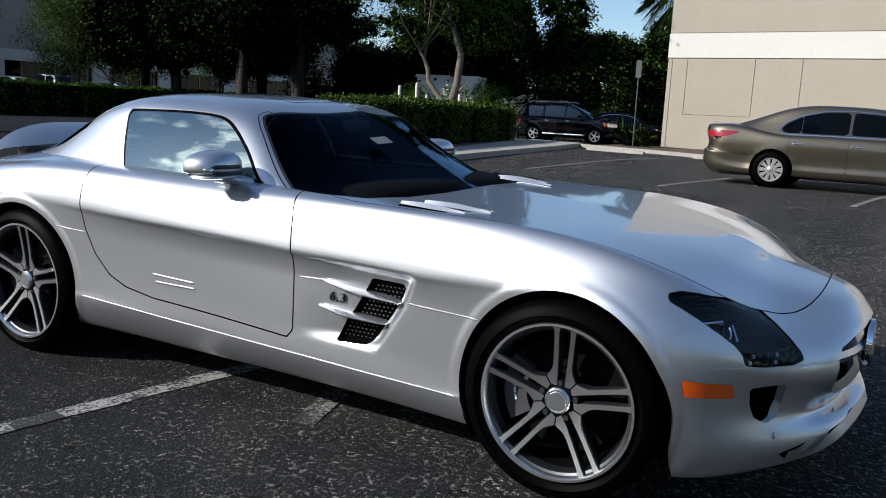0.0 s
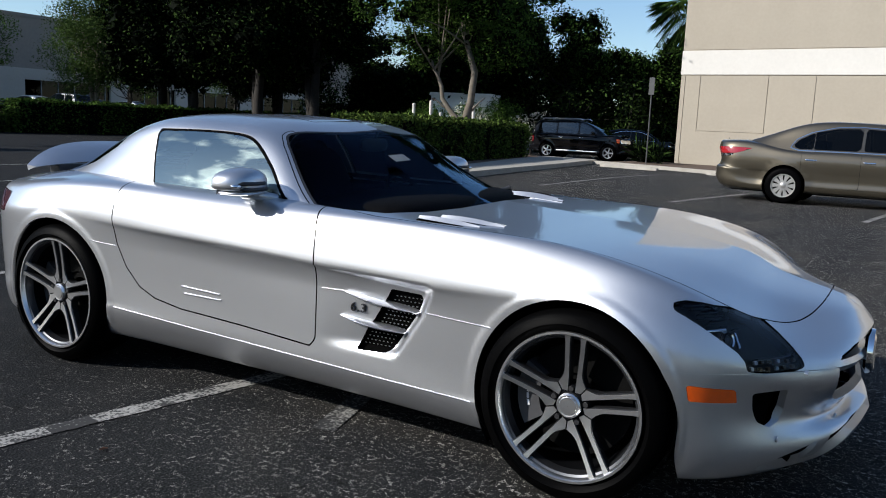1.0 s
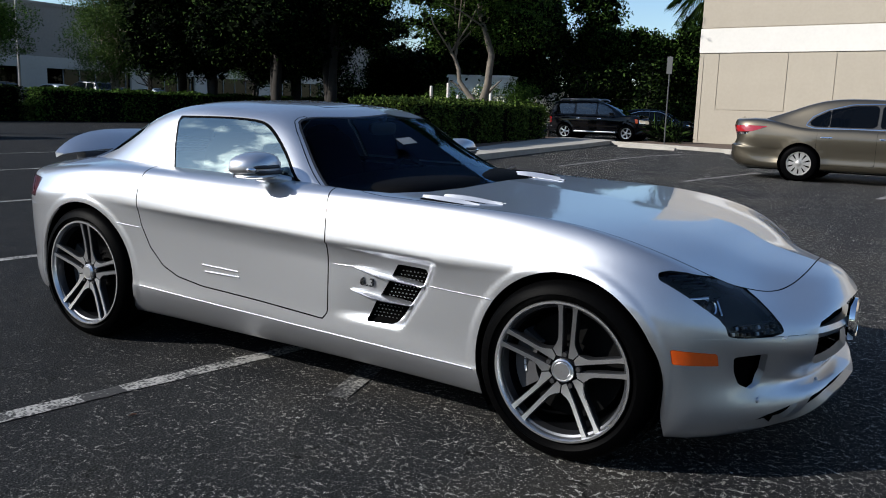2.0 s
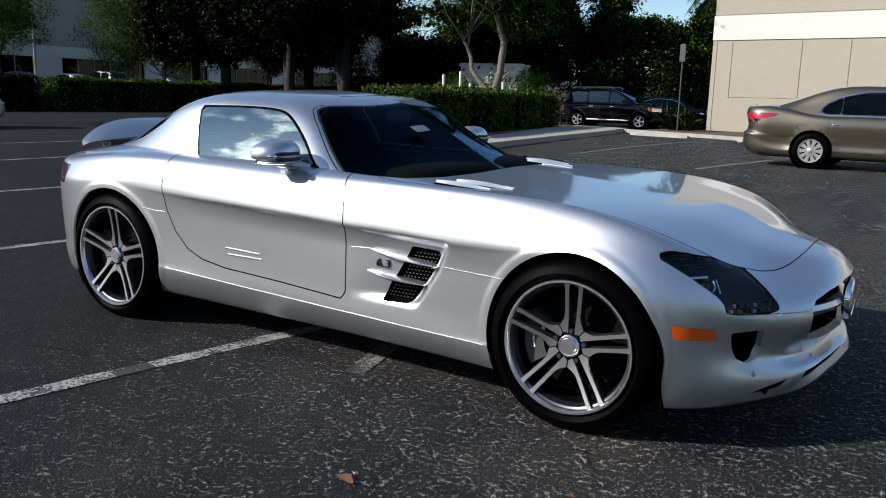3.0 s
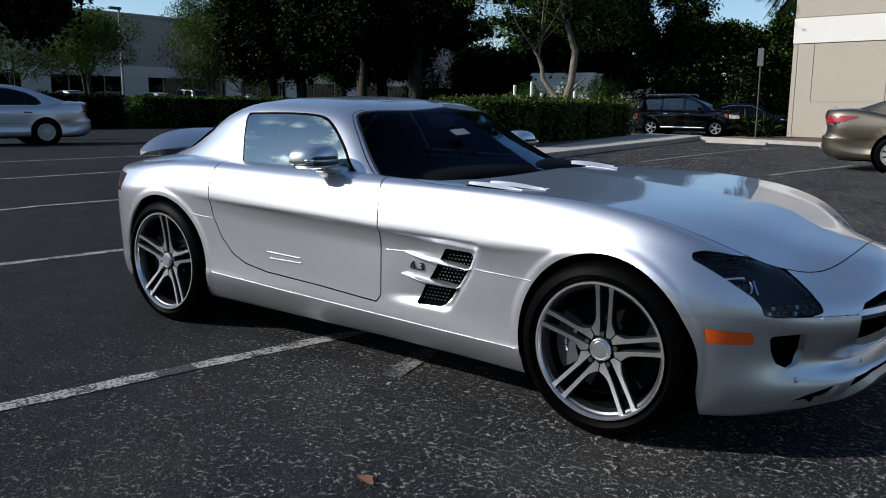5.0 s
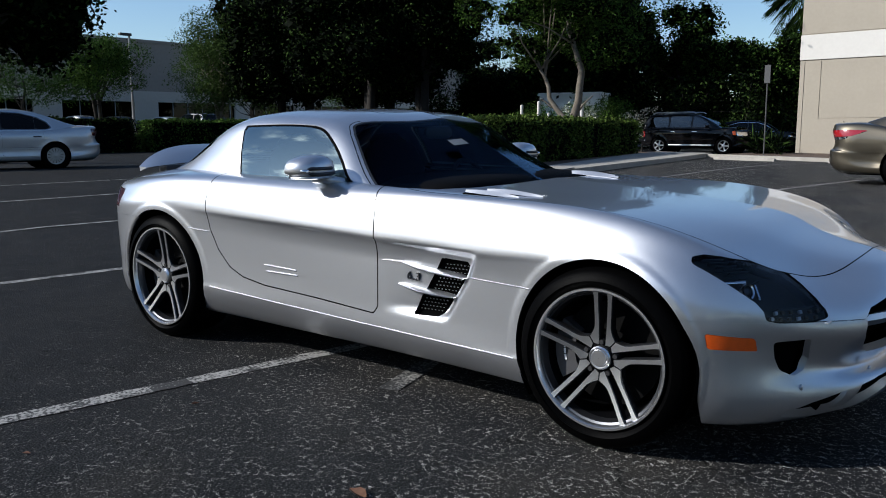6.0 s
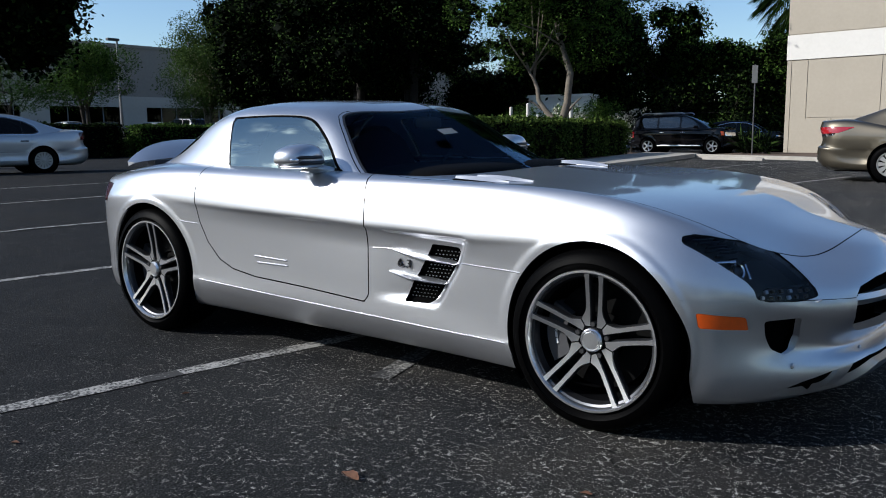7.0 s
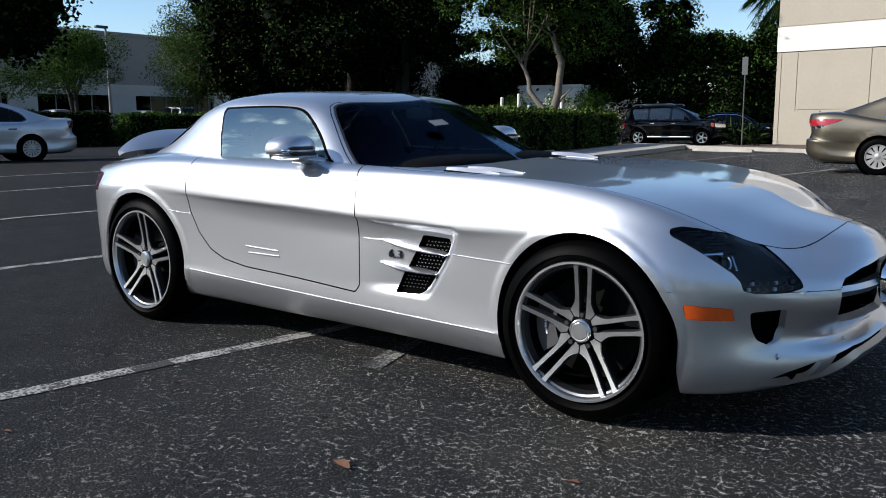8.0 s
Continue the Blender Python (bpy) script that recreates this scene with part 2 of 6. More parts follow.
CHROME = mat("chrome", (0.85, 0.85, 0.86), 0.07, 1.0, vary=0.02)
CALIPER = mat("grey_caliper", (0.09, 0.09, 0.095), 0.4, 0.5, vary=0.06)
WHITEMARK = mat("white_print", (0.8, 0.8, 0.8), 0.5, vary=0.03)
PAPER = mat("sun_faded_paper", (0.11, 0.125, 0.14), 0.7, vary=0.1, scale=40)
GLASS = glass_mat("tinted_glass", (0.50, 0.54, 0.55), 1.12, (0.5, 0.72, 1.0))
REARGLASS = glass_mat("clear_rear_glass", (0.5, 0.52, 0.52))
# alloy darkened almost to black for the shade inside the wheels
DARKALLOY = mat("shade_dark_alloy", (0.005, 0.0052, 0.006), 0.45, 0.4, vary=0.1, scale=20, spec=0.04)
BRONZE = mat("brown_reflector", (0.10, 0.075, 0.05), 0.35, 0.6, vary=0.2, scale=60)
BADGE = mat("dark_chrome", (0.10, 0.10, 0.105), 0.3, 1.0, vary=0.03)
SIDEGLASS = glass_mat("tinted_side_glass", (0.45, 0.49, 0.49), 3.6, (0.78, 0.97, 0.96))
LAMPGLASS = glass_mat("smoked_lamp_lens", (0.66, 0.69, 0.74), 1.28)
CARGLASS = glass_mat("dark_car_glass", (0.06, 0.066, 0.07), 1.3)
SUVGLASS = glass_mat("shiny_car_glass", (0.10, 0.11, 0.115), 1.75, (0.86, 0.96, 1.0))
AMBER = mat("amber_lens", (0.86, 0.11, 0.008), 0.22, coat=0.6, vary=0.1, scale=60)
TAILRED = mat("bright_red_lens", (0.27, 0.010, 0.014), 0.15, coat=1.0, vary=0.15, scale=40)
REDLENS = mat("red_lens", (0.06, 0.004, 0.008), 0.15, coat=1.0, vary=0.15, scale=40)
LEATHER = mat("black_leather", (0.004, 0.004, 0.0044), 0.65, vary=0.15, scale=25, bump=0.2, bump_scale=120, spec=0.03)
WALLPAINT = mat("beige_stucco", (0.335, 0.295, 0.235), 0.9, vary=0.06, scale=0.9, bump=0.25, bump_scale=40)
# extra white, putting sunlight into the low building's wall colour
WHITEPAINT = mat("sunlit_look_white", (0.80, 0.785, 0.75), 0.9, vary=0.05, scale=0.9)
BANDPAINT = mat("white_stucco", (0.58, 0.555, 0.51), 0.9, vary=0.05, scale=0.9, bump=0.2, bump_scale=40)
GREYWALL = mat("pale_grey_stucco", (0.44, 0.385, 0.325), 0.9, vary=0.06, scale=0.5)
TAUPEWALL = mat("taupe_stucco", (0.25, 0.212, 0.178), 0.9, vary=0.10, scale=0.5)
COVER = mat("silver_wheel_cover", (0.33, 0.325, 0.31), 0.4, 0.6, vary=0.05, scale=20)
CONCRETE = mat("kerb_concrete", (0.30, 0.28, 0.245), 0.92, vary=0.22, scale=2.2, bump=0.5, bump_scale=50)
BARK = mat("pale_bark", (0.20, 0.165, 0.125), 0.95, vary=0.4, scale=5, bump=0.9, bump_scale=22)
MIDBARK = mat("grey_bark", (0.13, 0.11, 0.085), 0.95, vary=0.45, scale=5, bump=0.9, bump_scale=22)
DARKBARK = mat("dark_bark", (0.018, 0.015, 0.012), 0.95, vary=0.4, scale=5, bump=0.9, bump_scale=22)
LEAF_DARK = leaf_mat("shade_dark_leaves", (0.0016, 0.004, 0.0014), (0.042, 0.077, 0.017), 0.05, 0.54)
# leaf green taken near-black, painting the shade inside the crowns
LEAF_SHADE = leaf_mat("painted_shade_leaves", (0.0008, 0.0018, 0.0007), (0.004, 0.008, 0.002), 0.0)
LEAF_MID = leaf_mat("green_leaves", (0.008, 0.019, 0.0035), (0.078, 0.145, 0.026), 0.12)
LEAF_BELT = leaf_mat("deep_green_leaves", (0.004, 0.010, 0.0025), (0.074, 0.140, 0.026), 0.09, 0.25)
LEAF_LIGHT = leaf_mat("yellow_green_leaves", (0.02, 0.042, 0.010), (0.075, 0.115, 0.03), 0.2)
LEAF_HEDGE = leaf_mat("hedge_leaves", (0.003, 0.008, 0.002), (0.095, 0.145, 0.028), 0.03)
GRASS = leaf_mat("grass_blades", (0.05, 0.09, 0.02), (0.12, 0.17, 0.04))
BLOSSOM = leaf_mat("white_blossom", (0.48, 0.47, 0.38), (0.78, 0.76, 0.62))
DRYLEAF = mat("dry_leaf", (0.085, 0.034, 0.014), 0.85, vary=0.4, scale=60)
POLEMETAL = mat("galvanised_pole", (0.20, 0.205, 0.205), 0.6, 0.4, vary=0.15, scale=8)
SIGNMETAL = mat("sign_back", (0.07, 0.072, 0.072), 0.6, 0.3, vary=0.1, scale=10)


# ---------------------------------------------------------------- mesh helpers
def mesh_ob(name, verts, faces, material, parent=None, label="", smooth=True, normals=None):
    me = bpy.data.meshes.new(name)
    me.from_pydata([tuple(v) for v in verts], [], [tuple(f) for f in faces])
    me.materials.append(material)
    if smooth:
        me.polygons.foreach_set("use_smooth", [True] * len(me.polygons))
    if normals is not None and len(me.vertices):
        me.normals_split_custom_set_from_vertices([tuple(q) for q in normals])
    ob = new(name, me)
    if parent:
        ob.parent = parent
    if label:
        ob["label"] = label
    return ob


def part(name, bm, material, parent=None, label="", smooth=False):
    me = bpy.data.meshes.new(name)
    bmesh.ops.recalc_face_normals(bm, faces=bm.faces)
    bm.to_mesh(me)
    bm.free()
    me.materials.append(material)
    if smooth:
        me.polygons.foreach_set("use_smooth", [True] * len(me.polygons))
        me.set_sharp_from_angle(angle=radians(38))
    ob = new(name, me)
    if parent:
        ob.parent = parent
    if label:
        ob["label"] = label
    return ob


def thing(name, x, y, z=0.0, rz=0.0):
    ob = new(name)
    ob.matrix_basis = pose(x, y, z, 0, 0, rz)
    return ob


def box_bm(x0, x1, y0, y1, z0, z1, bevel=0.0, bm=None, segs=2):
    bm = bm or bmesh.new()
    m = Matrix.Translation(((x0 + x1) / 2, (y0 + y1) / 2, (z0 + z1) / 2)) @ Matrix.Diagonal((x1 - x0, y1 - y0, z1 - z0, 1))
    got = bmesh.ops.create_cube(bm, size=1.0, matrix=m)
    if bevel:
        edges = {e for v in got["verts"] for e in v.link_edges}
        bmesh.ops.bevel(bm, geom=list(edges), offset=bevel, segments=segs, affect='EDGES', profile=0.6)
    return bm


def tube_bm(points, radii, sides=8, bm=None, caps=True):
    """A tube through points with a radius at each."""
    bm = bm or bmesh.new()
    pts = [Vector(p) for p in points]
    rings = []
    for i, p in enumerate(pts):
        d = (pts[min(i + 1, len(pts) - 1)] - pts[max(i - 1, 0)]).normalized()
        a = d.orthogonal().normalized() if abs(d.z) < 0.95 else Vector((1, 0, 0))
        a = (a - d * a.dot(d)).normalized()
        b = d.cross(a)
        r = radii[i] if hasattr(radii, "__len__") else radii
        rings.append([bm.verts.new(p + (a * math.cos(k * math.tau / sides) + b * math.sin(k * math.tau / sides)) * r) for k in range(sides)])
    for q, w in zip(rings, rings[1:]):
        for k in range(sides):
            bm.faces.new((q[k], q[(k + 1) % sides], w[(k + 1) % sides], w[k]))
    if caps:
        bm.faces.new(rings[0][::-1])
        bm.faces.new(rings[-1])
    return bm


def lathe_bm(profile, sides=64, bm=None, closed=False):
    """Turns (radius, y) pairs round the y axis."""
    bm = bm or bmesh.new()
    rings = [[bm.verts.new((r * math.cos(k * math.tau / sides), y, r * math.sin(k * math.tau / sides))) for k in range(sides)] for r, y in profile]
    pairs = list(zip(rings, rings[1:])) + ([(rings[-1], rings[0])] if closed else [])
    for q, w in pairs:
        for k in range(sides):
            bm.faces.new((q[k], q[(k + 1) % sides], w[(k + 1) % sides], w[k]))
    return bm


def disc_bm(r, y, sides=40, thick=0.004):
    bm = bmesh.new()
    bmesh.ops.create_cone(bm, cap_ends=True, segments=sides, radius1=r, radius2=r, depth=thick,
                          matrix=Matrix.Translation((0, y, 0)) @ Matrix.Rotation(math.pi / 2, 4, 'X'))
    return bm


def prism_bm(outline, z0, z1, bm=None):
    """An upright prism on a list of (x, y)."""
    bm = bm or bmesh.new()
    lo, hi = [bm.verts.new((x, y, z0)) for x, y in outline], [bm.verts.new((x, y, z1)) for x, y in outline]
    k = len(outline)
    for i in range(k):
        bm.faces.new((lo[i], lo[(i + 1) % k], hi[(i + 1) % k], hi[i]))
    bm.faces.new(lo[::-1])
    bm.faces.new(hi)
    return bm


# ---------------------------------------------------------------- smooth shells cut into panels
def spline(t, y, q):
    """Natural cubic spline through (t, y) for every column of y, at q."""
    t, y, q = np.asarray(t, float), np.asarray(y, float), np.asarray(q, float)
    n, h = len(t), np.diff(t)
    a = np.zeros((n, n))
    r = np.zeros((n,) + y.shape[1:])
    a[0, 0] = a[-1, -1] = 1
    for i in range(1, n - 1):
        a[i, i - 1], a[i, i], a[i, i + 1] = h[i - 1], 2 * (h[i - 1] + h[i]), h[i]
        r[i] = 6 * ((y[i + 1] - y[i]) / h[i] - (y[i] - y[i - 1]) / h[i - 1])
    m = np.linalg.solve(a, r.reshape(n, -1)).reshape(r.shape)
    k = np.clip(np.searchsorted(t, q) - 1, 0, n - 2)
    s, d = (slice(None),) + (None,) * (y.ndim - 1), h[k]
    u, v = (t[k + 1] - q)[s], (q - t[k])[s]
    d = d[s]
    return m[k] * u ** 3 / (6 * d) + m[k + 1] * v ** 3 / (6 * d) + (y[k] / d - m[k] * d / 6) * u + (y[k + 1] / d - m[k + 1] * d / 6) * v


def pchip(t, y, q):
    """Shape-keeping cubic through (t, y), at q; y may have more columns."""
    t, y, q = np.asarray(t, float), np.asarray(y, float), np.asarray(q, float)
    h = np.diff(t)[(slice(None),) + (None,) * (y.ndim - 1)]
    s = np.diff(y, axis=0) / h
    d = np.zeros_like(y)
    w1, w2 = 2 * h[1:] + h[:-1], h[1:] + 2 * h[:-1]
    ok = s[1:] * s[:-1] > 0
    with np.errstate(divide='ignore', invalid='ignore'):
        d[1:-1] = np.where(ok, (w1 + w2) / (w1 / s[:-1] + w2 / s[1:]), 0)
    d[0], d[-1] = s[0], s[-1]
    k = np.clip(np.searchsorted(t, q) - 1, 0, len(t) - 2)
    e = (slice(None),) + (None,) * (y.ndim - 1)
    u = ((q - t[k]) / np.diff(t)[k])[e]
    hh = h[k]
    return (2 * u ** 3 - 3 * u ** 2 + 1) * y[k] + (u ** 3 - 2 * u ** 2 + u) * hh * d[k] + (3 * u ** 2 - 2 * u ** 3) * y[k + 1] + (u ** 3 - u ** 2) * hh * d[k + 1]


class Shell:
    """Points, normals, and faces of a piece of body surface. Columns of p: x, w (outwards), z, u, v."""
    def __init__(self, p, n, f):
        self.p, self.n, self.f = p, n, f

    def split(self, values):
        """Cuts along values = 0; gives the pieces below and above."""
        p, n, extra_p, extra_n, cut = self.p, self.n, [], [], {}
        low, high = [], []
        count = len(p)

        def at(a, b):
            key = (a, b) if a < b else (b, a)
            if key not in cut:
                i, j = key
                k = values[i] / (values[i] - values[j])
                cut[key] = count + len(extra_p)
                extra_p.append(p[i] + (p[j] - p[i]) * k)
                extra_n.append(n[i] + (n[j] - n[i]) * k)
            return cut[key]
        sign = values > 0
        for face in self.f:
            s = [sign[i] for i in face]
            if all(s):
                high.append(face)
            elif not any(s):
                low.append(face)
            else:
                a, b = [], []
                for i, j in zip(face, face[1:] + face[:1]):
                    (b if sign[i] else a).append(i)
                    if sign[i] != sign[j]:
                        c = at(i, j)
                        a.append(c)
                        b.append(c)
                if len(a) > 2:
                    low.append(tuple(a))
                if len(b) > 2:
                    high.append(tuple(b))
        if extra_p:
            p, n = np.vstack((p, extra_p)), np.vstack((n, extra_n))
        return Shell(p, n, low).tidy(), Shell(p, n, high).tidy()

    def tidy(self):
        if not self.f:
            return Shell(self.p[:0], self.n[:0], [])
        used = np.unique(np.fromiter((i for f in self.f for i in f), int))
        back = np.full(len(self.p), -1)
        back[used] = np.arange(len(used))
        return Shell(self.p[used], self.n[used], [tuple(int(back[i]) for i in f) for f in self.f])

    def take(self, field, gap=0.0022):
        """Cuts out the part where field < 0, with a shut line round it. Returns (part, rest)."""
        v = field(self.p)
        inside, _ = self.split(v + gap)
        _, rest = self.split(field(self.p) - gap)
        return inside, rest

    def build(self, name, material, parent, side, label="", flange=0.014, push=0.0, seam=None):
        """Both sides are the same shape; side is -1 or 1, or 0 for both halves in one mesh."""
        if not self.f:
            return None
        nn = self.n / np.maximum(np.linalg.norm(self.n, axis=1), 1e-9)[:, None]
        pts = self.p[:, :3] + nn * push
        faces, normals, skin = list(self.f), nn, len(self.f)
        if flange:
            edges = {}
            for f in self.f:
                for i, j in zip(f, f[1:] + f[:1]):
                    edges[(i, j)] = edges.get((i, j), 0) + 1
            rim = [(i, j) for i, j in edges if (j, i) not in edges and not (side == 0 and abs(pts[i][1]) < 1e-4 and abs(pts[j][1]) < 1e-4)]
            ids = sorted({i for e in rim for i in e})
            base = len(pts)
            outer, inner = {k: base + q for q, k in enumerate(ids)}, {k: base + len(ids) + q for q, k in enumerate(ids)}
            if ids:
                pts = np.vstack((pts, pts[ids], pts[ids] - nn[ids] * flange))
                normals = None if len(ids) == 0 else np.vstack((normals, nn[ids], nn[ids]))
                faces += [(outer[j], outer[i], inner[i], inner[j]) for i, j in rim]
        if side == 0:
            k = len(pts)
            a, b = pts.copy(), pts.copy()
            b[:, 1] *= -1
            nb = normals.copy()
            nb[:, 1] *= -1
            faces = faces + [tuple(i + k for i in reversed(f)) for f in faces]
            pts, normals = np.vstack((a, b)), np.vstack((normals, nb))
        elif side < 0:
            pts, normals = pts.copy(), normals.copy()
            pts[:, 1] *= -1
            normals[:, 1] *= -1
            faces = [tuple(reversed(f)) for f in faces]
        ob = mesh_ob(name, pts, faces, material, parent, label, True, normals)
        if flange and seam is not None:                  # the returned edges inside the gaps get a second, dark material
            ob.data.materials.append(seam)
            k = len(faces) // (2 if side == 0 else 1)
            for i, f in enumerate(ob.data.polygons):
                f.material_index = 1 if i % k >= skin else 0
        return ob


def shell_from_rails(rails, per_u=12, per_v=6, smooth=2, shape=None):
    """rails: arrays of (x, w, z) along the body, from the sill to the centre line."""
    r = np.array(rails)                                  # rail, station, xyz
    chord = np.linalg.norm(np.diff(r, axis=1), axis=2).mean(axis=0)
    t = np.r_[0, np.cumsum(chord)]
    q = np.concatenate([np.linspace(t[i], t[i + 1], per_u, endpoint=False) for i in range(len(t) - 1)] + [t[-1:]])
    lines = np.array([spline(t, rail, q) for rail in r])
    step = np.linalg.norm(np.diff(lines, axis=0), axis=2).mean(axis=1) + 0.004
    tv = np.r_[0, np.cumsum(step)]
    counts = np.maximum(2, np.round(step / step.mean() * per_v)).astype(int)
    qv = np.concatenate([np.linspace(tv[i], tv[i + 1], c, endpoint=False) for i, c in enumerate(counts)] + [tv[-1:]])
    grid = pchip(tv, lines, qv)                          # v, u, xyz
    for _ in range(smooth):
        grid[:, 1:-1] = grid[:, 1:-1] * 0.5 + (grid[:, :-2] + grid[:, 2:]) * 0.25
    if shape is not None:
        shape(grid)
    grid[-1, :, 1] = 0.0
    grid[:, :, 1] = np.maximum(grid[:, :, 1], 0.0)
    nv, nu = grid.shape[:2]
    gu, gv = np.gradient(grid, axis=1), np.gradient(grid, axis=0)
    nrm = np.cross(gv, gu)
    nrm /= np.maximum(np.linalg.norm(nrm, axis=2, keepdims=True), 1e-12)
    rail_index = np.interp(qv, tv, np.arange(len(tv)))
    p = np.concatenate((grid, np.broadcast_to(q[None, :, None], (nv, nu, 1)), np.broadcast_to(rail_index[:, None, None], (nv, nu, 1))), axis=2)
    faces = [(j * nu + i, (j + 1) * nu + i, (j + 1) * nu + i + 1, j * nu + i + 1) for j in range(nv - 1) for i in range(nu - 1)]
    return Shell(p.reshape(-1, 5), nrm.reshape(-1, 3), faces)


def poly_field(points, a, b, round_off=0.02, limit=None, soften=0):
    """Signed distance to a rounded outline in the plane of columns a and b; below 0 inside."""
    pts = np.array(points, float)
    for _ in range(soften):                              # corner cutting
        after = np.roll(pts, -1, axis=0)
        pts = np.stack((pts * 0.75 + after * 0.25, pts * 0.25 + after * 0.75), axis=1).reshape(-1, 2)

    def field(p):
        q = p[:, (a, b)]
        best, inside = np.full(len(q), 9.0), np.zeros(len(q), bool)
        for s, e in zip(pts, np.roll(pts, -1, axis=0)):
            d = e - s
            k = np.clip(((q - s) @ d) / (d @ d), 0, 1)
            best = np.minimum(best, np.linalg.norm(q - s - k[:, None] * d, axis=1))
            cross = ((s[1] > q[:, 1]) != (e[1] > q[:, 1])) & (q[:, 0] < (e[0] - s[0]) * (q[:, 1] - s[1]) / (e[1] - s[1] + 1e-12) + s[0])
            inside ^= cross
        out = np.where(inside, -best, best) - round_off
        if limit is not None:
            out = np.maximum(out, limit(p))
        return out
    return field


def ring_field(x, z, r, w_min=0.3, drawn=0.0):
    """A round opening; drawn: how far its lower front is pulled forwards into an upright edge."""
    def field(p):
        dx, dz = p[:, 0] - x, p[:, 2] - z
        low = np.clip((0.16 - dz) / 0.16, 0, 1) * (dx > 0) * (drawn > 0)
        return np.maximum(np.hypot(dx, np.where((dz < 0) & (low > 0), dz * 0.25, dz)) - r - drawn * low, w_min - p[:, 1])
    return field


# ---------------------------------------------------------------- the silver coupe
ROAD_X = (-1.90, -1.34, -0.85, -0.30, 0.25, 0.80, 1.34, 1.70)


def rail(tail, tail_w, ws, nose_w, nose, zs, tail_run=0.26, nose_run=0.27):
    """One line along the body: round the tail, down the flank at ROAD_X, round the nose. tail, nose: where it meets the middle."""
    tail, nose = tail + 0.05, nose - 0.04
    xs = [tail, tail + tail_run * 0.16, tail + tail_run * 0.66, *ROAD_X, nose - nose_run, nose - nose_run * 0.24, nose]
    w = [0, tail_w * 0.50, tail_w * 0.84, ws[0] * 0.94, *ws[1:], nose_w, nose_w * 0.55, 0]
    return np.array(list(zip(xs, w, zs)))


def sports_body():
    z = lambda text: [float(q) for q in text.split()]
    return [
        rail(-2.20, 0.66, z(".72 .70 .62 .58 .58 .62 .70 .72"), 0.58, 2.05, z(".22 .22 .20 .18 .16 .15 .145 .145 .145 .145 .15 .15 .19 .21"), 0.2, 0.26),
        rail(-2.30, 0.74, z(".88 .93 .865 .838 .838 .868 .945 .925"), 0.71, 2.215, z(".24 .24 .23 .21 .195 .175 .163 .160 .160 .17 .166 .150 .192 .216")),
        rail(-2.35, 0.77, z(".915 .955 .935 .920 .920 .932 .96 .945"), 0.735, 2.245, z(".33 .33 .33 .33 .33 .325 .305 .285 .272 .268 .265 .252 .258 .265")),
        rail(-2.355, 0.77, z(".915 .953 .933 .920 .920 .931 .957 .945"), 0.735, 2.235, z(".36 .36 .36 .36 .355 .35 .322 .302 .289 .285 .29 .280 .285 .290")),
        rail(-2.36, 0.78, z(".92 .955 .932 .918 .918 .928 .957 .945"), 0.737, 2.170, z(".45 .45 .45 .45 .45 .44 .415 .395 .385 .385 .385 .350 .318 .312"), 0.26, 0.232),
        rail(-2.37, 0.80, z(".925 .962 .938 .922 .918 .930 .962 .947"), 0.73, 2.225, z(".57 .57 .58 .60 .625 .625 .605 .585 .565 .55 .505 .44 .40 .38")),
        rail(-2.375, 0.80, z(".925 .966 .947 .936 .932 .938 .965 .938"), 0.72, 2.245, z(".65 .65 .66 .67 .72 .708 .690 .668 .645 .645 .57 .475 .44 .42")),
        rail(-2.38, 0.80, z(".925 .965 .952 .948 .946 .944 .963 .93"), 0.715, 2.252, z(".68 .68 .69 .70 .745 .728 .708 .686 .668 .67 .595 .495 .465 .45")),
        rail(-2.38, 0.80, z(".895 .945 .935 .924 .920 .918 .925 .89"), 0.68, 2.250, z(".76 .76 .765 .775 .82 .82 .815 .81 .79 .765 .67 .555 .52 .51")),
        rail(-2.37, 0.77, z(".845 .90 .885 .875 .872 .865 .85 .82"), 0.60, 2.235, z(".815 .815 .82 .835 .885 .895 .885 .884 .877 .847 .743 .61 .575 .56")),
        rail(-2.35, 0.70, z(".76 .82 .83 .83 .825 .80 .765 .71"), 0.53, 2.215, z(".845 .845 .848 .865 .91 .915 .905 .899 .882 .848 .758 .642 .605 .59")),
        rail(-2.30, 0.45, z(".48 .50 .50 .50 .50 .48 .45 .42"), 0.33, 2.18, z(".875 .875 .88 .90 .94 .94 .93 .919 .889 .851 .787 .707 .656 .629")),
        rail(-2.26, 0.0, z("0 0 0 0 0 0 0 0"), 0.0, 2.14, z(".885 .885 .89 .91 .95 .95 .945 .932 .898 .854 .802 .743 .684 .655")),
    ]


CABIN_X = (0.78, 0.55, 0.25, 0.0, -0.20, -0.50, -0.90, -1.20, -1.60, -2.00, -2.22)


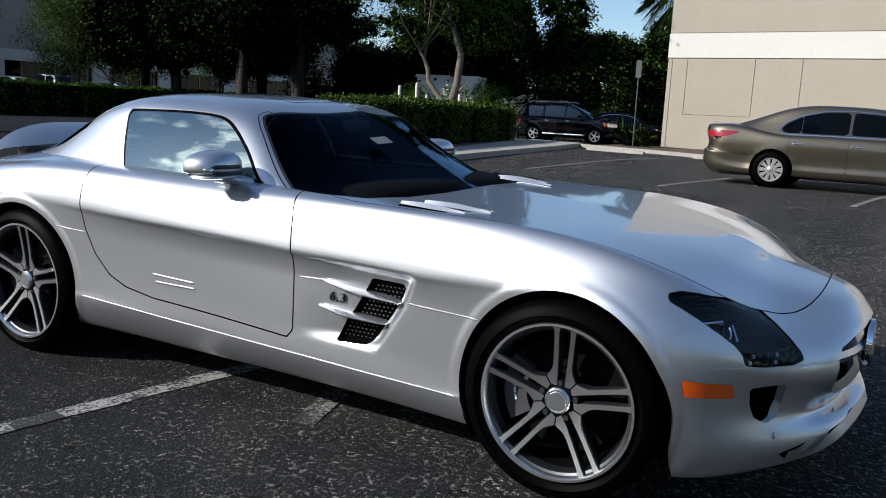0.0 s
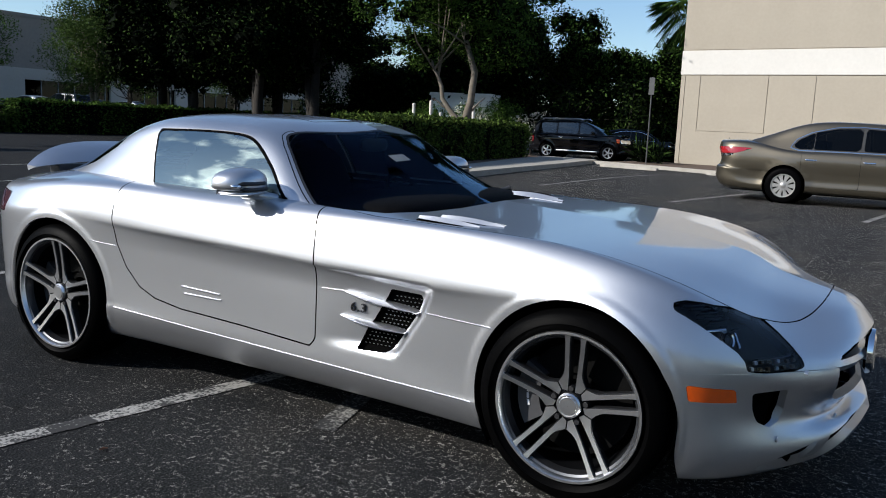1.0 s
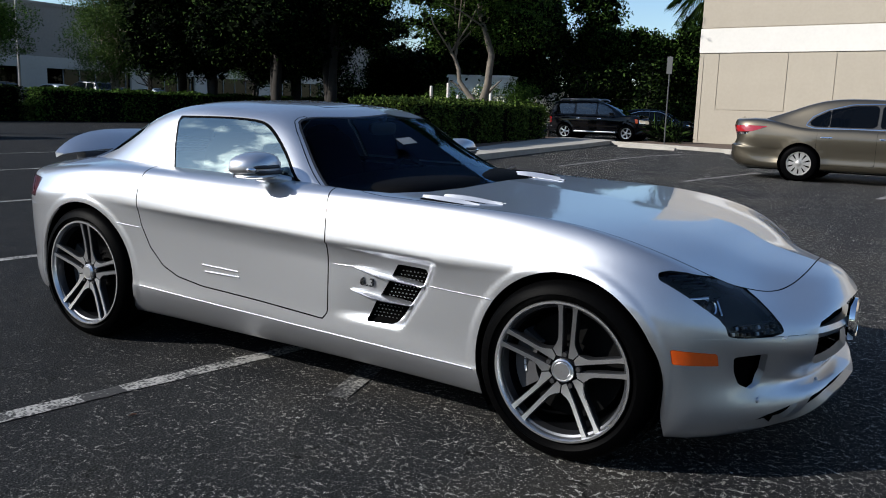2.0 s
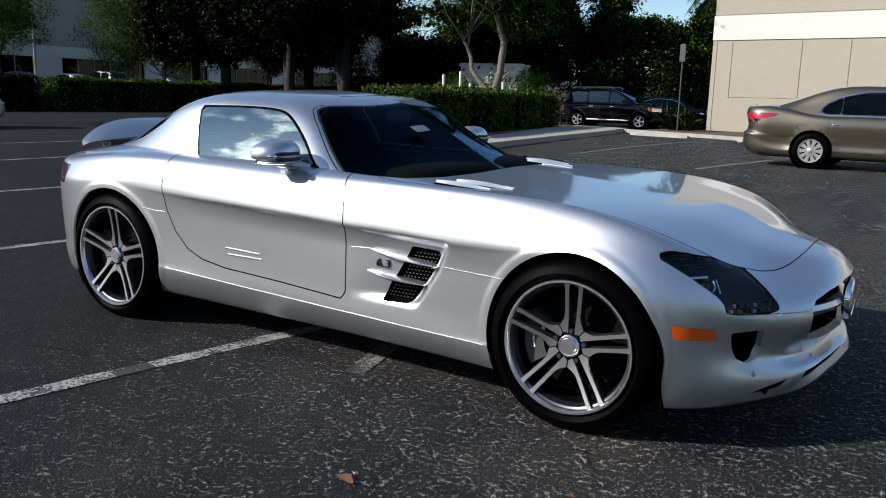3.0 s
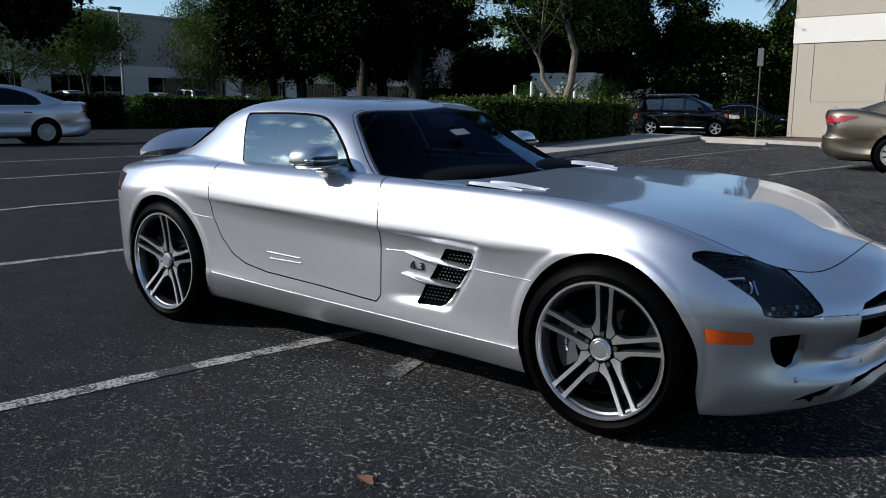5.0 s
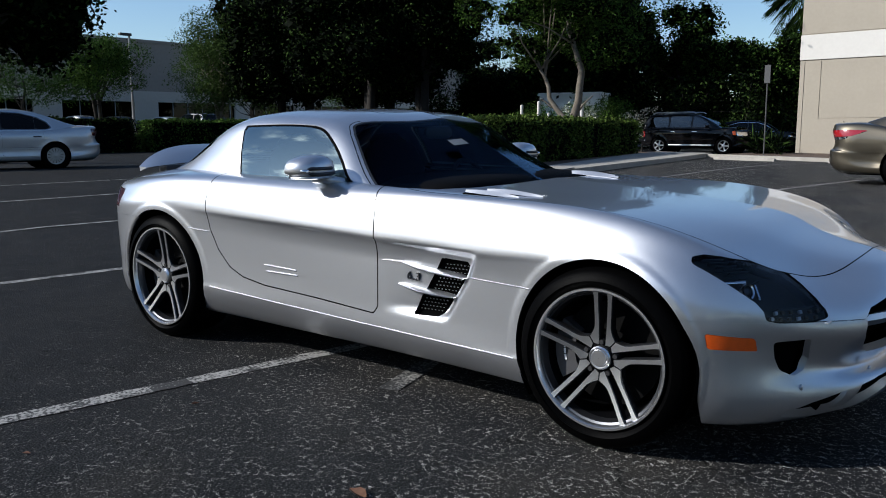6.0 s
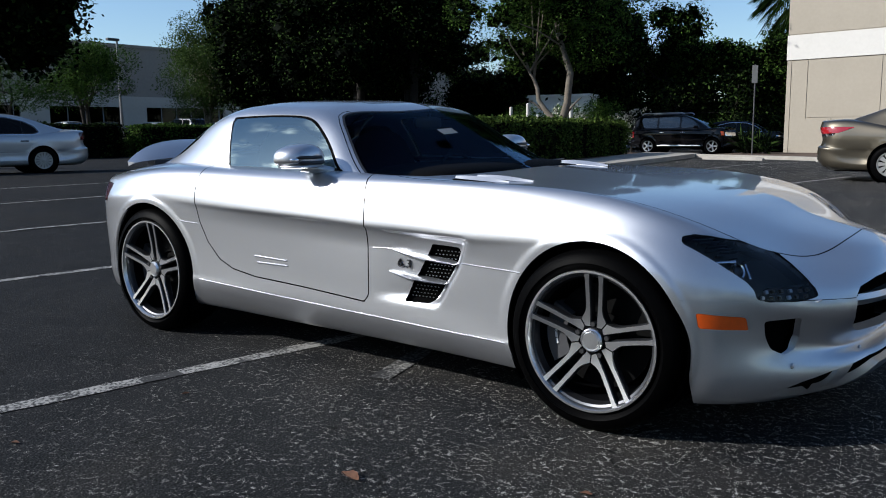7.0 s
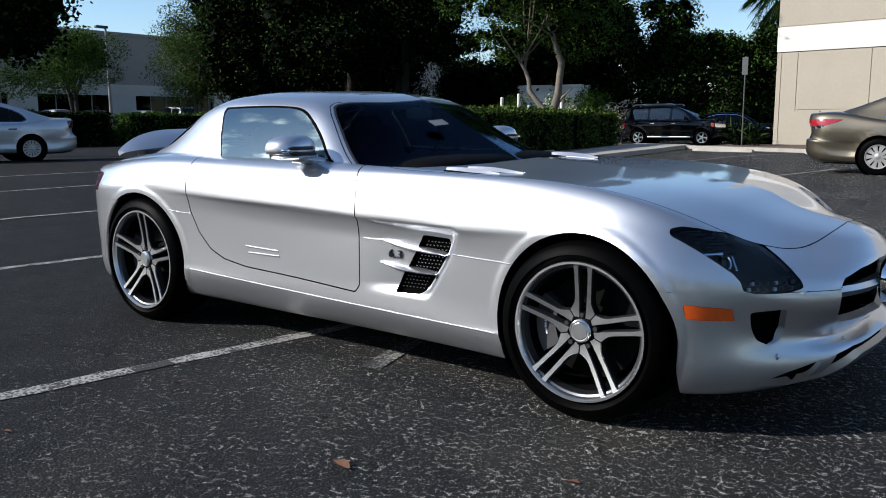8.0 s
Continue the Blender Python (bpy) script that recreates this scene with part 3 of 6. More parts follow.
def cabin_shell():
    z = lambda text: [float(q) for q in text.split()]
    line = lambda w, h: np.array(list(zip(CABIN_X, z(w), z(h))))[::-1]
    return [
        line(".76 .80 .832 .818 .805 .80 .80 .77 .69 .58 .48", ".80 .83 .866 .882 .888 .892 .900 .895 .86 .82 .80"),
        line(".755 .79 .822 .772 .734 .742 .742 .695 .620 .53 .45", ".80 .83 .867 .940 1.025 1.058 1.060 1.020 .920 .845 .815"),
        line(".75 .785 .812 .732 .650 .663 .665 .622 .560 .495 .43", ".80 .83 .867 .972 1.128 1.178 1.184 1.118 .960 .860 .825"),
        line(".735 .765 .795 .706 .604 .597 .588 .562 .52 .475 .42", ".80 .83 .867 .988 1.152 1.212 1.220 1.150 .980 .870 .83"),
        line(".50 .52 .50 .46 .41 .40 .40 .39 .37 .34 .30", ".77 .830 .948 1.086 1.202 1.248 1.243 1.180 1.018 .892 .845"),
        line("0 0 0 0 0 0 0 0 0 0 0", ".79 .880 1.038 1.166 1.233 1.262 1.254 1.192 1.035 .905 .85"),
    ]


def step(v):
    v = np.clip(v, 0, 1)
    return v * v * (3 - 2 * v)


def scoop(g):
    """Presses the side-vent hollow into the wing and a pocket into the bumper."""
    x, w, z = g[:, :, 0], g[:, :, 1], g[:, :, 2]
    top = np.interp(x, (0.26, 0.75), (0.694, 0.668))
    low = np.interp(x, (0.30, 0.61), (0.352, 0.362))
    front = np.interp(z, (0.36, 0.56, 0.65), (0.640, 0.768, 0.804))
    t = np.clip((x - 0.27) / (front - 0.27), 0, 1)
    deep = 0.046 * t ** 1.2 * step((top - z) / 0.032) * step((z - low) / 0.045) * step((front - x) / 0.048)
    g[:, :, 1] -= np.where((w > 0.8) & (x > 0.2) & (x < 0.9), deep, 0)
    fair = step((x - 1.50) / 0.15) * step((w - 0.45) / 0.15) * step((0.56 - z) / 0.06)
    for _ in range(22):                                  # an even sweep round the bumper's corner
        even = g.copy()
        even[1:-1] = g[1:-1] * 0.5 + (g[:-2] + g[2:]) * 0.25
        g += (even - g) * fair[:, :, None]
    x, w, z = g[:, :, 0].copy(), g[:, :, 1].copy(), g[:, :, 2].copy()
    for cx, cz, r in ((FRONT_X, 0.342, 0.354), (REAR_X, 0.350, 0.366)):          # flared lips round the wheel arches
        d = np.hypot(x - cx, z - cz)
        g[:, :, 1] += np.where((w > 0.7) & (z > 0.2), 0.0045 * step((r + 0.042 - d) / 0.022), 0)


def wheel(name, r_rim, r_tyre, width, label):
    """A twin five-spoke alloy wheel, its outer face towards -y, its middle at the origin."""
    w = thing(name, 0, 0, 0)
    h = width / 2
    rt = r_tyre
    tyre = part("tyre", lathe_bm([(r_rim - 0.004, -h + 0.030), (r_rim + 0.010, -h + 0.012), (r_rim + 0.030, -h - 0.002), (rt - 0.050, -h - 0.006), (rt - 0.022, -h + 0.004),
                                  (rt - 0.007, -h + 0.022), (rt - 0.001, -h + 0.05), (rt - 0.001, -0.052), (rt - 0.008, -0.050), (rt - 0.008, -0.040), (rt, -0.038), (rt, -0.006),
                                  (rt - 0.008, -0.005), (rt - 0.008, 0.005), (rt, 0.006), (rt - 0.001, h - 0.05), (rt - 0.012, h - 0.01), (rt - 0.05, h + 0.004), (r_rim, h - 0.02)], 72),
                RUBBER, w, "black low-profile tyre", True)
    y = -h + 0.004
    rim = part("rim", lathe_bm([(r_rim - 0.002, y + 0.020), (r_rim + 0.004, y + 0.004), (r_rim + 0.002, y - 0.004), (r_rim - 0.006, y - 0.004), (r_rim - 0.011, y + 0.003),
                                (r_rim - 0.014, y + 0.014)], 96), ALLOY, w, "bright machined rim", True)
    part("rim_step", lathe_bm([(r_rim - 0.014, y + 0.014), (r_rim - 0.022, y + 0.018), (r_rim - 0.026, y + 0.032), (r_rim - 0.029, y + 0.050)], 96), GREYALLOY, rim, "grey inner rim step", True)
    part("barrel", lathe_bm([(r_rim - 0.029, y + 0.050), (r_rim - 0.034, y + 0.085), (r_rim - 0.040, h - 0.04), (r_rim - 0.02, h - 0.012)], 96), DARKALLOY, w, "alloy barrel, coloured dark for the shade inside the wheel", True)
    # spokes: five pairs, each a tapered bar that dips towards the hub
    face0, face1 = y + 0.002, y + 0.034

    def bar(side, a0):
        sb = bmesh.new()
        n = 17
        rings = []
        for i in range(n):
            k = (i / (n - 1)) ** 1.3
            r = 0.048 + (r_rim - 0.010 - 0.048) * k
            off = side * (0.0205 + 0.0075 * k)
            half = 0.0105 + 0.003 * max(0, k - 0.88) / 0.12
            yy = face1 + (face0 - face1) * k ** 1.5
            deep = 0.040 - 0.012 * k
            lo_o, hi_o = off - half, off + half
            reach = 0.727 * 0.072 - (abs(off) + half)               # webs join the bars of neighbouring pairs by the hub
            web = 0.727 * r - (abs(off) + half) if r < 0.072 else reach * max(0.0, 1 - (r - 0.072) / 0.052) ** 2
            lo_o, hi_o = (lo_o, hi_o + web) if side > 0 else (lo_o - web, hi_o)
            c = [(lo_o, yy + deep), (lo_o, yy + 0.005), (lo_o + 0.003, yy), (hi_o - 0.003, yy), (hi_o, yy + 0.005), (hi_o, yy + deep)]
            rings.append([sb.verts.new((r, yv, o)) for o, yv in c])
        for q, s in zip(rings, rings[1:]):
            for j in range(6):
                sb.faces.new((q[j], q[(j + 1) % 6], s[(j + 1) % 6], s[j]))
        sb.faces.new(rings[0])
        sb.faces.new(rings[-1][::-1])
        bmesh.ops.recalc_face_normals(sb, faces=sb.faces)
        bmesh.ops.rotate(sb, verts=sb.verts, cent=(0, 0, 0), matrix=Matrix.Rotation(a0, 3, 'Y'))
        ob = part("spoke", sb, ALLOY, w)
        ob.data.materials.append(GREYALLOY)
        for f in ob.data.polygons:                                          # machined face, grey flanks
            f.material_index = 0 if f.normal.y < -0.55 else 1
    for k in range(5):
        a0 = k * math.tau / 5 + SPOKE_TURN
        bar(-1, a0)
        bar(1, a0)
    part("hub", lathe_bm([(0.034, face1 + 0.004), (0.060, face1 + 0.004), (0.074, face1 + 0.016), (0.078, face1 + 0.03), (0.078, face1 + 0.05), (0.05, face1 + 0.07)], 40), DARKALLOY, w, "", True)
    part("centre_cap", lathe_bm([(0.0005, face1 - 0.016), (0.030, face1 - 0.016), (0.032, face1 - 0.0135), (0.037, face1 - 0.0145), (0.043, face1 - 0.008), (0.0435, face1 + 0.01)], 36), ALLOY, w, "plain chrome centre cap", True)
    for k in range(5):
        a = k * math.tau / 5 + SPOKE_TURN
        b = disc_bm(0.0095, 0, 6, 0.02)
        bmesh.ops.translate(b, verts=b.verts, vec=(0.060 * math.cos(a), face1 + 0.002, -0.060 * math.sin(a)))
        part("wheel_bolt", b, PLASTIC, w)
    part("brake_disc", lathe_bm([(0.06, h - 0.12), (0.085, h - 0.12), (0.09, h - 0.13), (r_rim - 0.062, h - 0.13), (r_rim - 0.060, h - 0.10), (0.06, h - 0.10)], 56), STEEL, w, "grey steel brake disc", True)
    part("inner_cover", lathe_bm([(0.02, h - 0.07), (r_rim - 0.045, h - 0.06), (r_rim - 0.045, h - 0.05)], 40), DARKHOLE, w)
    # caliper on the rearward side, as an arc-shaped block
    cb = bmesh.new()
    ring = []
    for i in range(9):
        a = math.pi + radians(-33 + i * 8.25)
        r0, r1 = r_rim - 0.125, r_rim - 0.046
        ring.append([cb.verts.new((r * math.cos(a), yy, r * math.sin(a))) for r, yy in ((r0, h - 0.165), (r1, h - 0.17), (r1, h - 0.09), (r0, h - 0.09))])
    for q, s in zip(ring, ring[1:]):
        for j in range(4):
            cb.faces.new((q[j], q[(j + 1) % 4], s[(j + 1) % 4], s[j]))
    cb.faces.new(ring[0])
    cb.faces.new(ring[-1][::-1])
    cal = part("caliper", cb, CALIPER, w, "grey brake caliper")
    for i in range(3):
        mb = box_bm(-0.004, 0.004, -0.002, 0.002, -0.010, 0.010)
        a = math.pi + radians(12 - i * 8)
        bmesh.ops.rotate(mb, verts=mb.verts, cent=(0, 0, 0), matrix=Matrix.Rotation(-a, 3, 'Y'))
        bmesh.ops.translate(mb, verts=mb.verts, vec=((r_rim - 0.085) * math.cos(a), h - 0.1685, (r_rim - 0.085) * math.sin(a)))
        part("caliper_mark", mb, WHITEMARK, cal)
    return w


SPOKE_TURN = radians(-86)
FRONT_X, REAR_X = 1.34, -1.34


def liner(x, z, r, parent):
    bm = bmesh.new()
    rows = []
    for k in range(25):
        a = radians(-35 + k * 250 / 24)
        rows.append([bm.verts.new((x + r * math.cos(a), yy, z + r * math.sin(a))) for yy in (-0.935, -0.50)])
    for q, s in zip(rows, rows[1:]):
        bm.faces.new((q[0], s[0], s[1], q[1]))
    bm.faces.new([q[1] for q in rows])
    return part("wheel_arch_liner", bm, DARKHOLE, parent)


def strip_on(car, name, shell, points, width, material, push=0.002, label=""):
    """A narrow raised bead that follows the flank along (x, z) points."""
    n = 40
    t = np.linspace(0, 1, len(points))
    q = np.array([np.interp(np.linspace(0, 1, n), t, [p[k] for p in points]) for k in (0, 1)]).T
    flank = shell.p[shell.n[:, 1] > 0.3]
    out = []
    for x, zz in q:
        d = np.hypot(flank[:, 0] - x, flank[:, 2] - zz)
        k = np.argsort(d)[:4]
        out.append((x, -(np.average(flank[k, 1], weights=1 / (d[k] + 1e-4)) + push), zz))
    return part(name, tube_bm(out, width, 6), material, car, label, True)


def silver_coupe():
    car = thing("sports_car", 0, 0, 0)
    tagged(car, "gleaming silver two-seat coupe with a long bonnet, parked across the bays", "car")
    body = shell_from_rails(sports_body(), 44, 12, 5, scoop)
    _, body = body.split(ring_field(FRONT_X, 0.342, 0.354, 0.3, 0.020)(body.p))
    _, body = body.split(ring_field(REAR_X, 0.350, 0.366)(body.p))
    whole = body
    # cabin floor plan is open
    cab = poly_field([(0.60, -0.3), (0.60, 0.42), (0.565, 0.65), (0.48, 0.782), (0.32, 0.812), (0.14, 0.80), (0.0, 0.76), (-1.0, 0.76), (-1.45, 0.6), (-1.75, 0.45), (-1.75, -0.3)], 0, 1, 0.02, lambda p: 0.80 - p[:, 2])
    _, body = body.split(cab(body.p))
    hood, body = body.take(poly_field([(0.30, -0.3), (0.30, 0.60), (0.30, 0.845), (0.8, 0.838), (1.30, 0.825), (1.55, 0.822), (1.66, 0.795), (1.75, 0.735), (1.83, 0.640), (1.866, 0.572), (1.92, 0.49), (1.962, 0.41), (2.000, 0.28), (2.013, 0.1), (2.016, -0.3)], 0, 1, 0.015, lambda p: 0.5 - p[:, 2], 2), 0.0021)
    door, body = body.take(poly_field([(0.240, 0.38), (0.220, 0.355), (-0.15, 0.378), (-0.50, 0.395), (-0.66, 0.42), (-0.755, 0.46), (-0.835, 0.54), (-0.885, 0.64), (-0.905, 0.76), (-0.905, 0.97), (0.205, 0.97), (0.21, 0.90), (0.235, 0.80), (0.245, 0.70)], 0, 2, 0.012, lambda p: 0.6 - p[:, 1]), 0.0032)
    lamp, body = body.take(HEADLAMP, 0.0015)
    bumper, body = body.take(lambda p: np.maximum(p[:, 2] - (0.524 - 0.05 * (p[:, 0] - 1.63)), 1.55 - p[:, 0]), 0.0013)
    grille, bumper = bumper.take(GRILLE, 0.001)
    grille2, body = body.take(GRILLE, 0.001)
    intake, bumper = bumper.take(INTAKE, 0.001)
    lower, bumper = bumper.take(LOWER_SLOT, 0.001)
    strake, _ = lower.take(STRAKE, 0.001)
    marker, bumper = bumper.take(MARKER, 0.001)
    skirt, body = body.take(lambda p: np.maximum.reduce((p[:, 4] - 2.0, np.abs(p[:, 0] - 0.02) - 1.12)), 0.0012)
    tail, body = body.take(lambda p: np.maximum(p[:, 0] + 1.50, p[:, 2] - 0.665), 0.0015)
    rear, body = body.take(TAIL_LAMP, 0.0015)
    vent, body = body.take(VENT, 0.0008)
    front, body = body.split(-body.p[:, 0] + 0.05)
    for s in (-1, 1):
        door.build("door", SILVER, car, s, flange=0.02, seam=DARKHOLE)
        front.build("front_wing", SILVER, car, s, seam=DARKHOLE)
        body.build("rear_quarter", SILVER, car, s, seam=DARKHOLE)
        skirt.build("side_skirt", SILVER, car, s, seam=DARKHOLE)
        marker.build("side_marker", AMBER, car, s, "amber side marker lens", push=0.002)
        rear.build("tail_lamp", REDLENS, car, s, "dark red tail lamp")
        lamp.build("headlamp_lens", LAMPGLASS, car, s, "smoked clear headlamp lens")
        lamp.build("headlamp_bowl", PLASTIC, car, s, push=-0.045, flange=0.0)
        vent.build("vent_backing", DARKHOLE, car, s, push=-0.02, flange=0)
        intake.build("intake_backing", DARKHOLE, car, s, push=-0.05, flange=0)
        strake.build("bumper_strake", SILVER, car, s, push=-0.012, flange=0.02)
        lower.build("slot_backing", DARKHOLE, car, s, push=-0.03, flange=0)
    bumper.build("front_bumper", SILVER, car, 0, flange=0.03)
    tail.build("rear_bumper", SILVER, car, 0)
    hood.build("bonnet", SILVER, car, 0, flange=0.012, seam=DARKHOLE)
    for g in (grille, grille2):
        g.build("grille_backing", DARKHOLE, car, 0, push=-0.07, flange=0)
    # glasshouse
    cabin = shell_from_rails(cabin_shell(), 24, 12)
    window, cabin = cabin.take(SIDE_WINDOW, 0.001)
    rest_window, window = window.split(SIDE_WINDOW(window.p) + 0.011)[::-1]
    lean, turn = np.radians(22.4 + 46 * (window.p[:, 2] - 0.93)), np.radians(2.7 + 7 * (window.p[:, 0] + 0.36))
    window.n = np.column_stack((np.sin(turn) * np.cos(lean), np.cos(turn) * np.cos(lean), np.sin(lean)))     # a drawn pane bends evenly
    screen, cabin = cabin.take(SCREEN, 0.001)
    edge, screen = screen.split(SCREEN(screen.p) + 0.010)[::-1]
    surround, cabin = cabin.take(lambda p: np.maximum(SCREEN(p) - 0.017, 0.52 - p[:, 1]), 0.0022)
    back, cabin = cabin.take(BACK_GLASS, 0.0015)
    frit, back = back.split(BACK_GLASS(back.p) + 0.075)[::-1]
    top_glass, cabin = cabin.take(ROOF_PANEL, 0.005)
    for s in (-1, 1):
        window.build("side_window", SIDEGLASS, car, s, "tinted side window", flange=0)
        rest_window.build("window_seal", RUBBER, car, s, flange=0.004)
        surround.build("windscreen_surround", SILVER, car, s, flange=0.008, seam=DARKHOLE)
        cabin.build("pillar_and_roof_rail", SILVER, car, s, seam=PLASTIC)
    screen.build("windscreen", GLASS, car, 0, "raked dark windscreen", flange=0)
    edge.build("windscreen_edge", PLASTIC, car, 0, flange=0.004)
    back.build("rear_window", REARGLASS, car, 0, flange=0)
    frit.build("rear_window_edge", CARGLASS, car, 0, "black glass border", flange=0.006)
    top_glass.build("roof_panel", SILVER, car, 0, seam=DARKHOLE)
    # wing and quarter strips are added tubes imitating the highlights of panel seams
    for nm, pts, wide in (("sill_bead", [(0.975, 0.270), (0.6, 0.276), (0.1, 0.288), (-0.4, 0.305), (-0.93, 0.33)], 0.0034),
                          ("wing_seam_glint", [(1.045, 0.552), (0.90, 0.556), (0.765, 0.561)], 0.0024), ("wing_seam_glint", [(0.285, 0.588), (0.40, 0.590)], 0.0024),
                          ("quarter_seam_glint", [(-0.905, 0.624), (-1.00, 0.628), (-1.075, 0.634)], 0.0024),
                          ("handle_bar", [(-0.495, 0.487), (-0.27, 0.480)], 0.0046), ("handle_bar", [(-0.48, 0.456), (-0.262, 0.456)], 0.0046)):
        strip_on(car, nm, whole, pts, wide, SILVER, 0.0005)
    for x, zz, r in ((FRONT_X, 0.342, 0.357), (REAR_X, 0.350, 0.369)):
        a = liner(x, zz, r, car)
        b = liner(x, zz, r, car)
        b.scale.y = -1
    part("underbody", box_bm(-2.05, 2.0, -0.60, 0.60, 0.15, 0.30, 0.03), DARKHOLE, car)
    part("engine_cover", box_bm(0.50, 1.95, -0.48, 0.48, 0.30, 0.50, 0.05), DARKHOLE, car)
    f = wheel("front_wheel", 0.2555, 0.334, 0.250, "")
    f.parent = car
    f.matrix_basis = pose(FRONT_X, -0.838, 0.334)
    copy_thing(f, pose(FRONT_X, 0.838, 0.334, 0, 0, 180))
    r = wheel("rear_wheel", 0.2700, 0.3425, 0.270, "")
    r.parent = car
    r.matrix_basis = pose(REAR_X, -0.828, 0.3425)
    copy_thing(r, pose(REAR_X, 0.828, 0.3425, 0, 0, 180))
    return car, whole


HEADLAMP = poly_field([(1.640, 0.718), (1.69, 0.728), (1.80, 0.690), (1.89, 0.634), (1.992, 0.548), (2.012, 0.512), (1.880, 0.512), (1.862, 0.567), (1.785, 0.630), (1.709, 0.682)], 0, 2, 0.006, lambda p: 0.40 - p[:, 1], 1)
GRILLE = poly_field([(-0.3, 0.572), (0.15, 0.567), (0.33, 0.550), (0.43, 0.527), (0.455, 0.505), (0.466, 0.46), (0.44, 0.40), (0.40, 0.38), (-0.3, 0.355)], 1, 2, 0.008, lambda p: 1.9 - p[:, 0])
INTAKE = poly_field([(0.754, 0.435), (0.664, 0.439), (0.648, 0.375), (0.660, 0.343), (0.692, 0.331), (0.726, 0.350), (0.744, 0.392)], 1, 2, 0.008, lambda p: 1.8 - p[:, 0])
LOWER_SLOT = poly_field([(-0.3, 0.285), (0.30, 0.288), (0.45, 0.268), (0.55, 0.250), (0.65, 0.224), (0.725, 0.194), (0.728, 0.185), (0.62, 0.176), (0.52, 0.184), (0.42, 0.212), (0.31, 0.250), (-0.3, 0.270)], 1, 2, 0.003, lambda p: 1.85 - p[:, 0])
STRAKE = poly_field([(0.440, 0.300), (0.505, 0.285), (0.560, 0.165), (0.520, 0.165)], 1, 2, 0.002)
MARKER = poly_field([(1.720, 0.479), (1.843, 0.459), (1.848, 0.419), (1.728, 0.432)], 0, 2, 0.002, lambda p: 0.6 - p[:, 1])
TAIL_LAMP = poly_field([(0.45, 0.80), (0.98, 0.79), (0.98, 0.72), (0.45, 0.69)], 1, 2, 0.01, lambda p: p[:, 0] + 1.80)
VENT_LINE = [(0.604, 0.618), (0.722, 0.612), (0.728, 0.60), (0.708, 0.552), (0.655, 0.472), (0.602, 0.392), (0.585, 0.383), (0.463, 0.376), (0.500, 0.452), (0.528, 0.489), (0.566, 0.552)]
VENT = poly_field(VENT_LINE, 0, 2, 0.006, lambda p: 0.6 - p[:, 1])
SIDE_WINDOW = poly_field([(-0.005, 0.902), (-0.02, 0.902), (-0.07, 0.937), (-0.148, 1.015), (-0.26, 1.105), (-0.335, 1.147), (-0.42, 1.160), (-0.60, 1.166), (-0.875, 1.160), (-0.888, 1.158), (-0.884, 1.145), (-0.855, 1.07), (-0.812, 0.922), (-0.808, 0.912), (-0.795, 0.910), (-0.4, 0.904)], 0, 2, 0.010, lambda p: 0.5 - p[:, 1], 2)
SCREEN = poly_field([(0.80, -0.3), (0.80, 0.80), (0.30, 0.812), (0.165, 0.800), (0.06, 0.742), (-0.03, 0.690), (-0.195, 0.592), (-0.205, 0.54), (-0.150, 0.40), (-0.105, 0.2), (-0.09, -0.3)], 0, 1, 0.008, lambda p: 0.70 - p[:, 2], 1)
BACK_GLASS = poly_field([(-0.98, -0.3), (-1.0, 0.50), (-1.05, 0.565), (-1.15, 0.598), (-1.25, 0.632), (-1.45, 0.620), (-1.65, 0.570), (-1.80, 0.51), (-1.84, -0.3)], 0, 1, 0.012, lambda p: 0.70 - p[:, 2])
ROOF_PANEL = poly_field([(-0.25, -0.3), (-0.28, 0.30), (-0.86, 0.30), (-0.86, -0.3)], 0, 1, 0.01, lambda p: 0.70 - p[:, 2])
coupe, coupe_skin = silver_coupe()


# ---------------------------------------------------------------- ground and bays
def ridge(x, y):
    """The car park is crowned: low drainage ridges stand beyond the coupe, on either side of the planted island."""
    ease = lambda v: max(0.0, min(1.0, v)) ** 2 * (3 - 2 * max(0.0, min(1.0, v)))
    d, a = math.hypot(x, y), math.degrees(math.atan2(y, x))
    lobe = ease((112 - a) / 10) * ease((a - 10) / 30) + ease((a - 140) / 10) * ease((178 - a) / 8)
    return 0.13 * ease((d - 5) / 7) * ease((27 - d) / 7) * lobe


def ground():
    grade = lambda lo, hi, near: [-600, -250, -120, -70, -45, -30] + [lo + i * near for i in range(int((hi - lo) / near) + 1)] + [45, 70, 120, 250, 600]
    xs, ys = grade(-24, 36, 1.0), grade(-12, 36, 0.8)
    v = [(x, y, ridge(x, y)) for y in ys for x in xs]
    n = len(xs)
    f = [(j * n + i, j * n + i + 1, (j + 1) * n + i + 1, (j + 1) * n + i) for j in range(len(ys) - 1) for i in range(n - 1)]
    g = mesh_ob("ground", v, f, ASPHALT)
    return tagged(g, "dark worn asphalt car park with pale stone showing", "ground", kind="structure")


ground()
LOT_TURN = -7.0                                          # the bays lie a little askew to the coupe


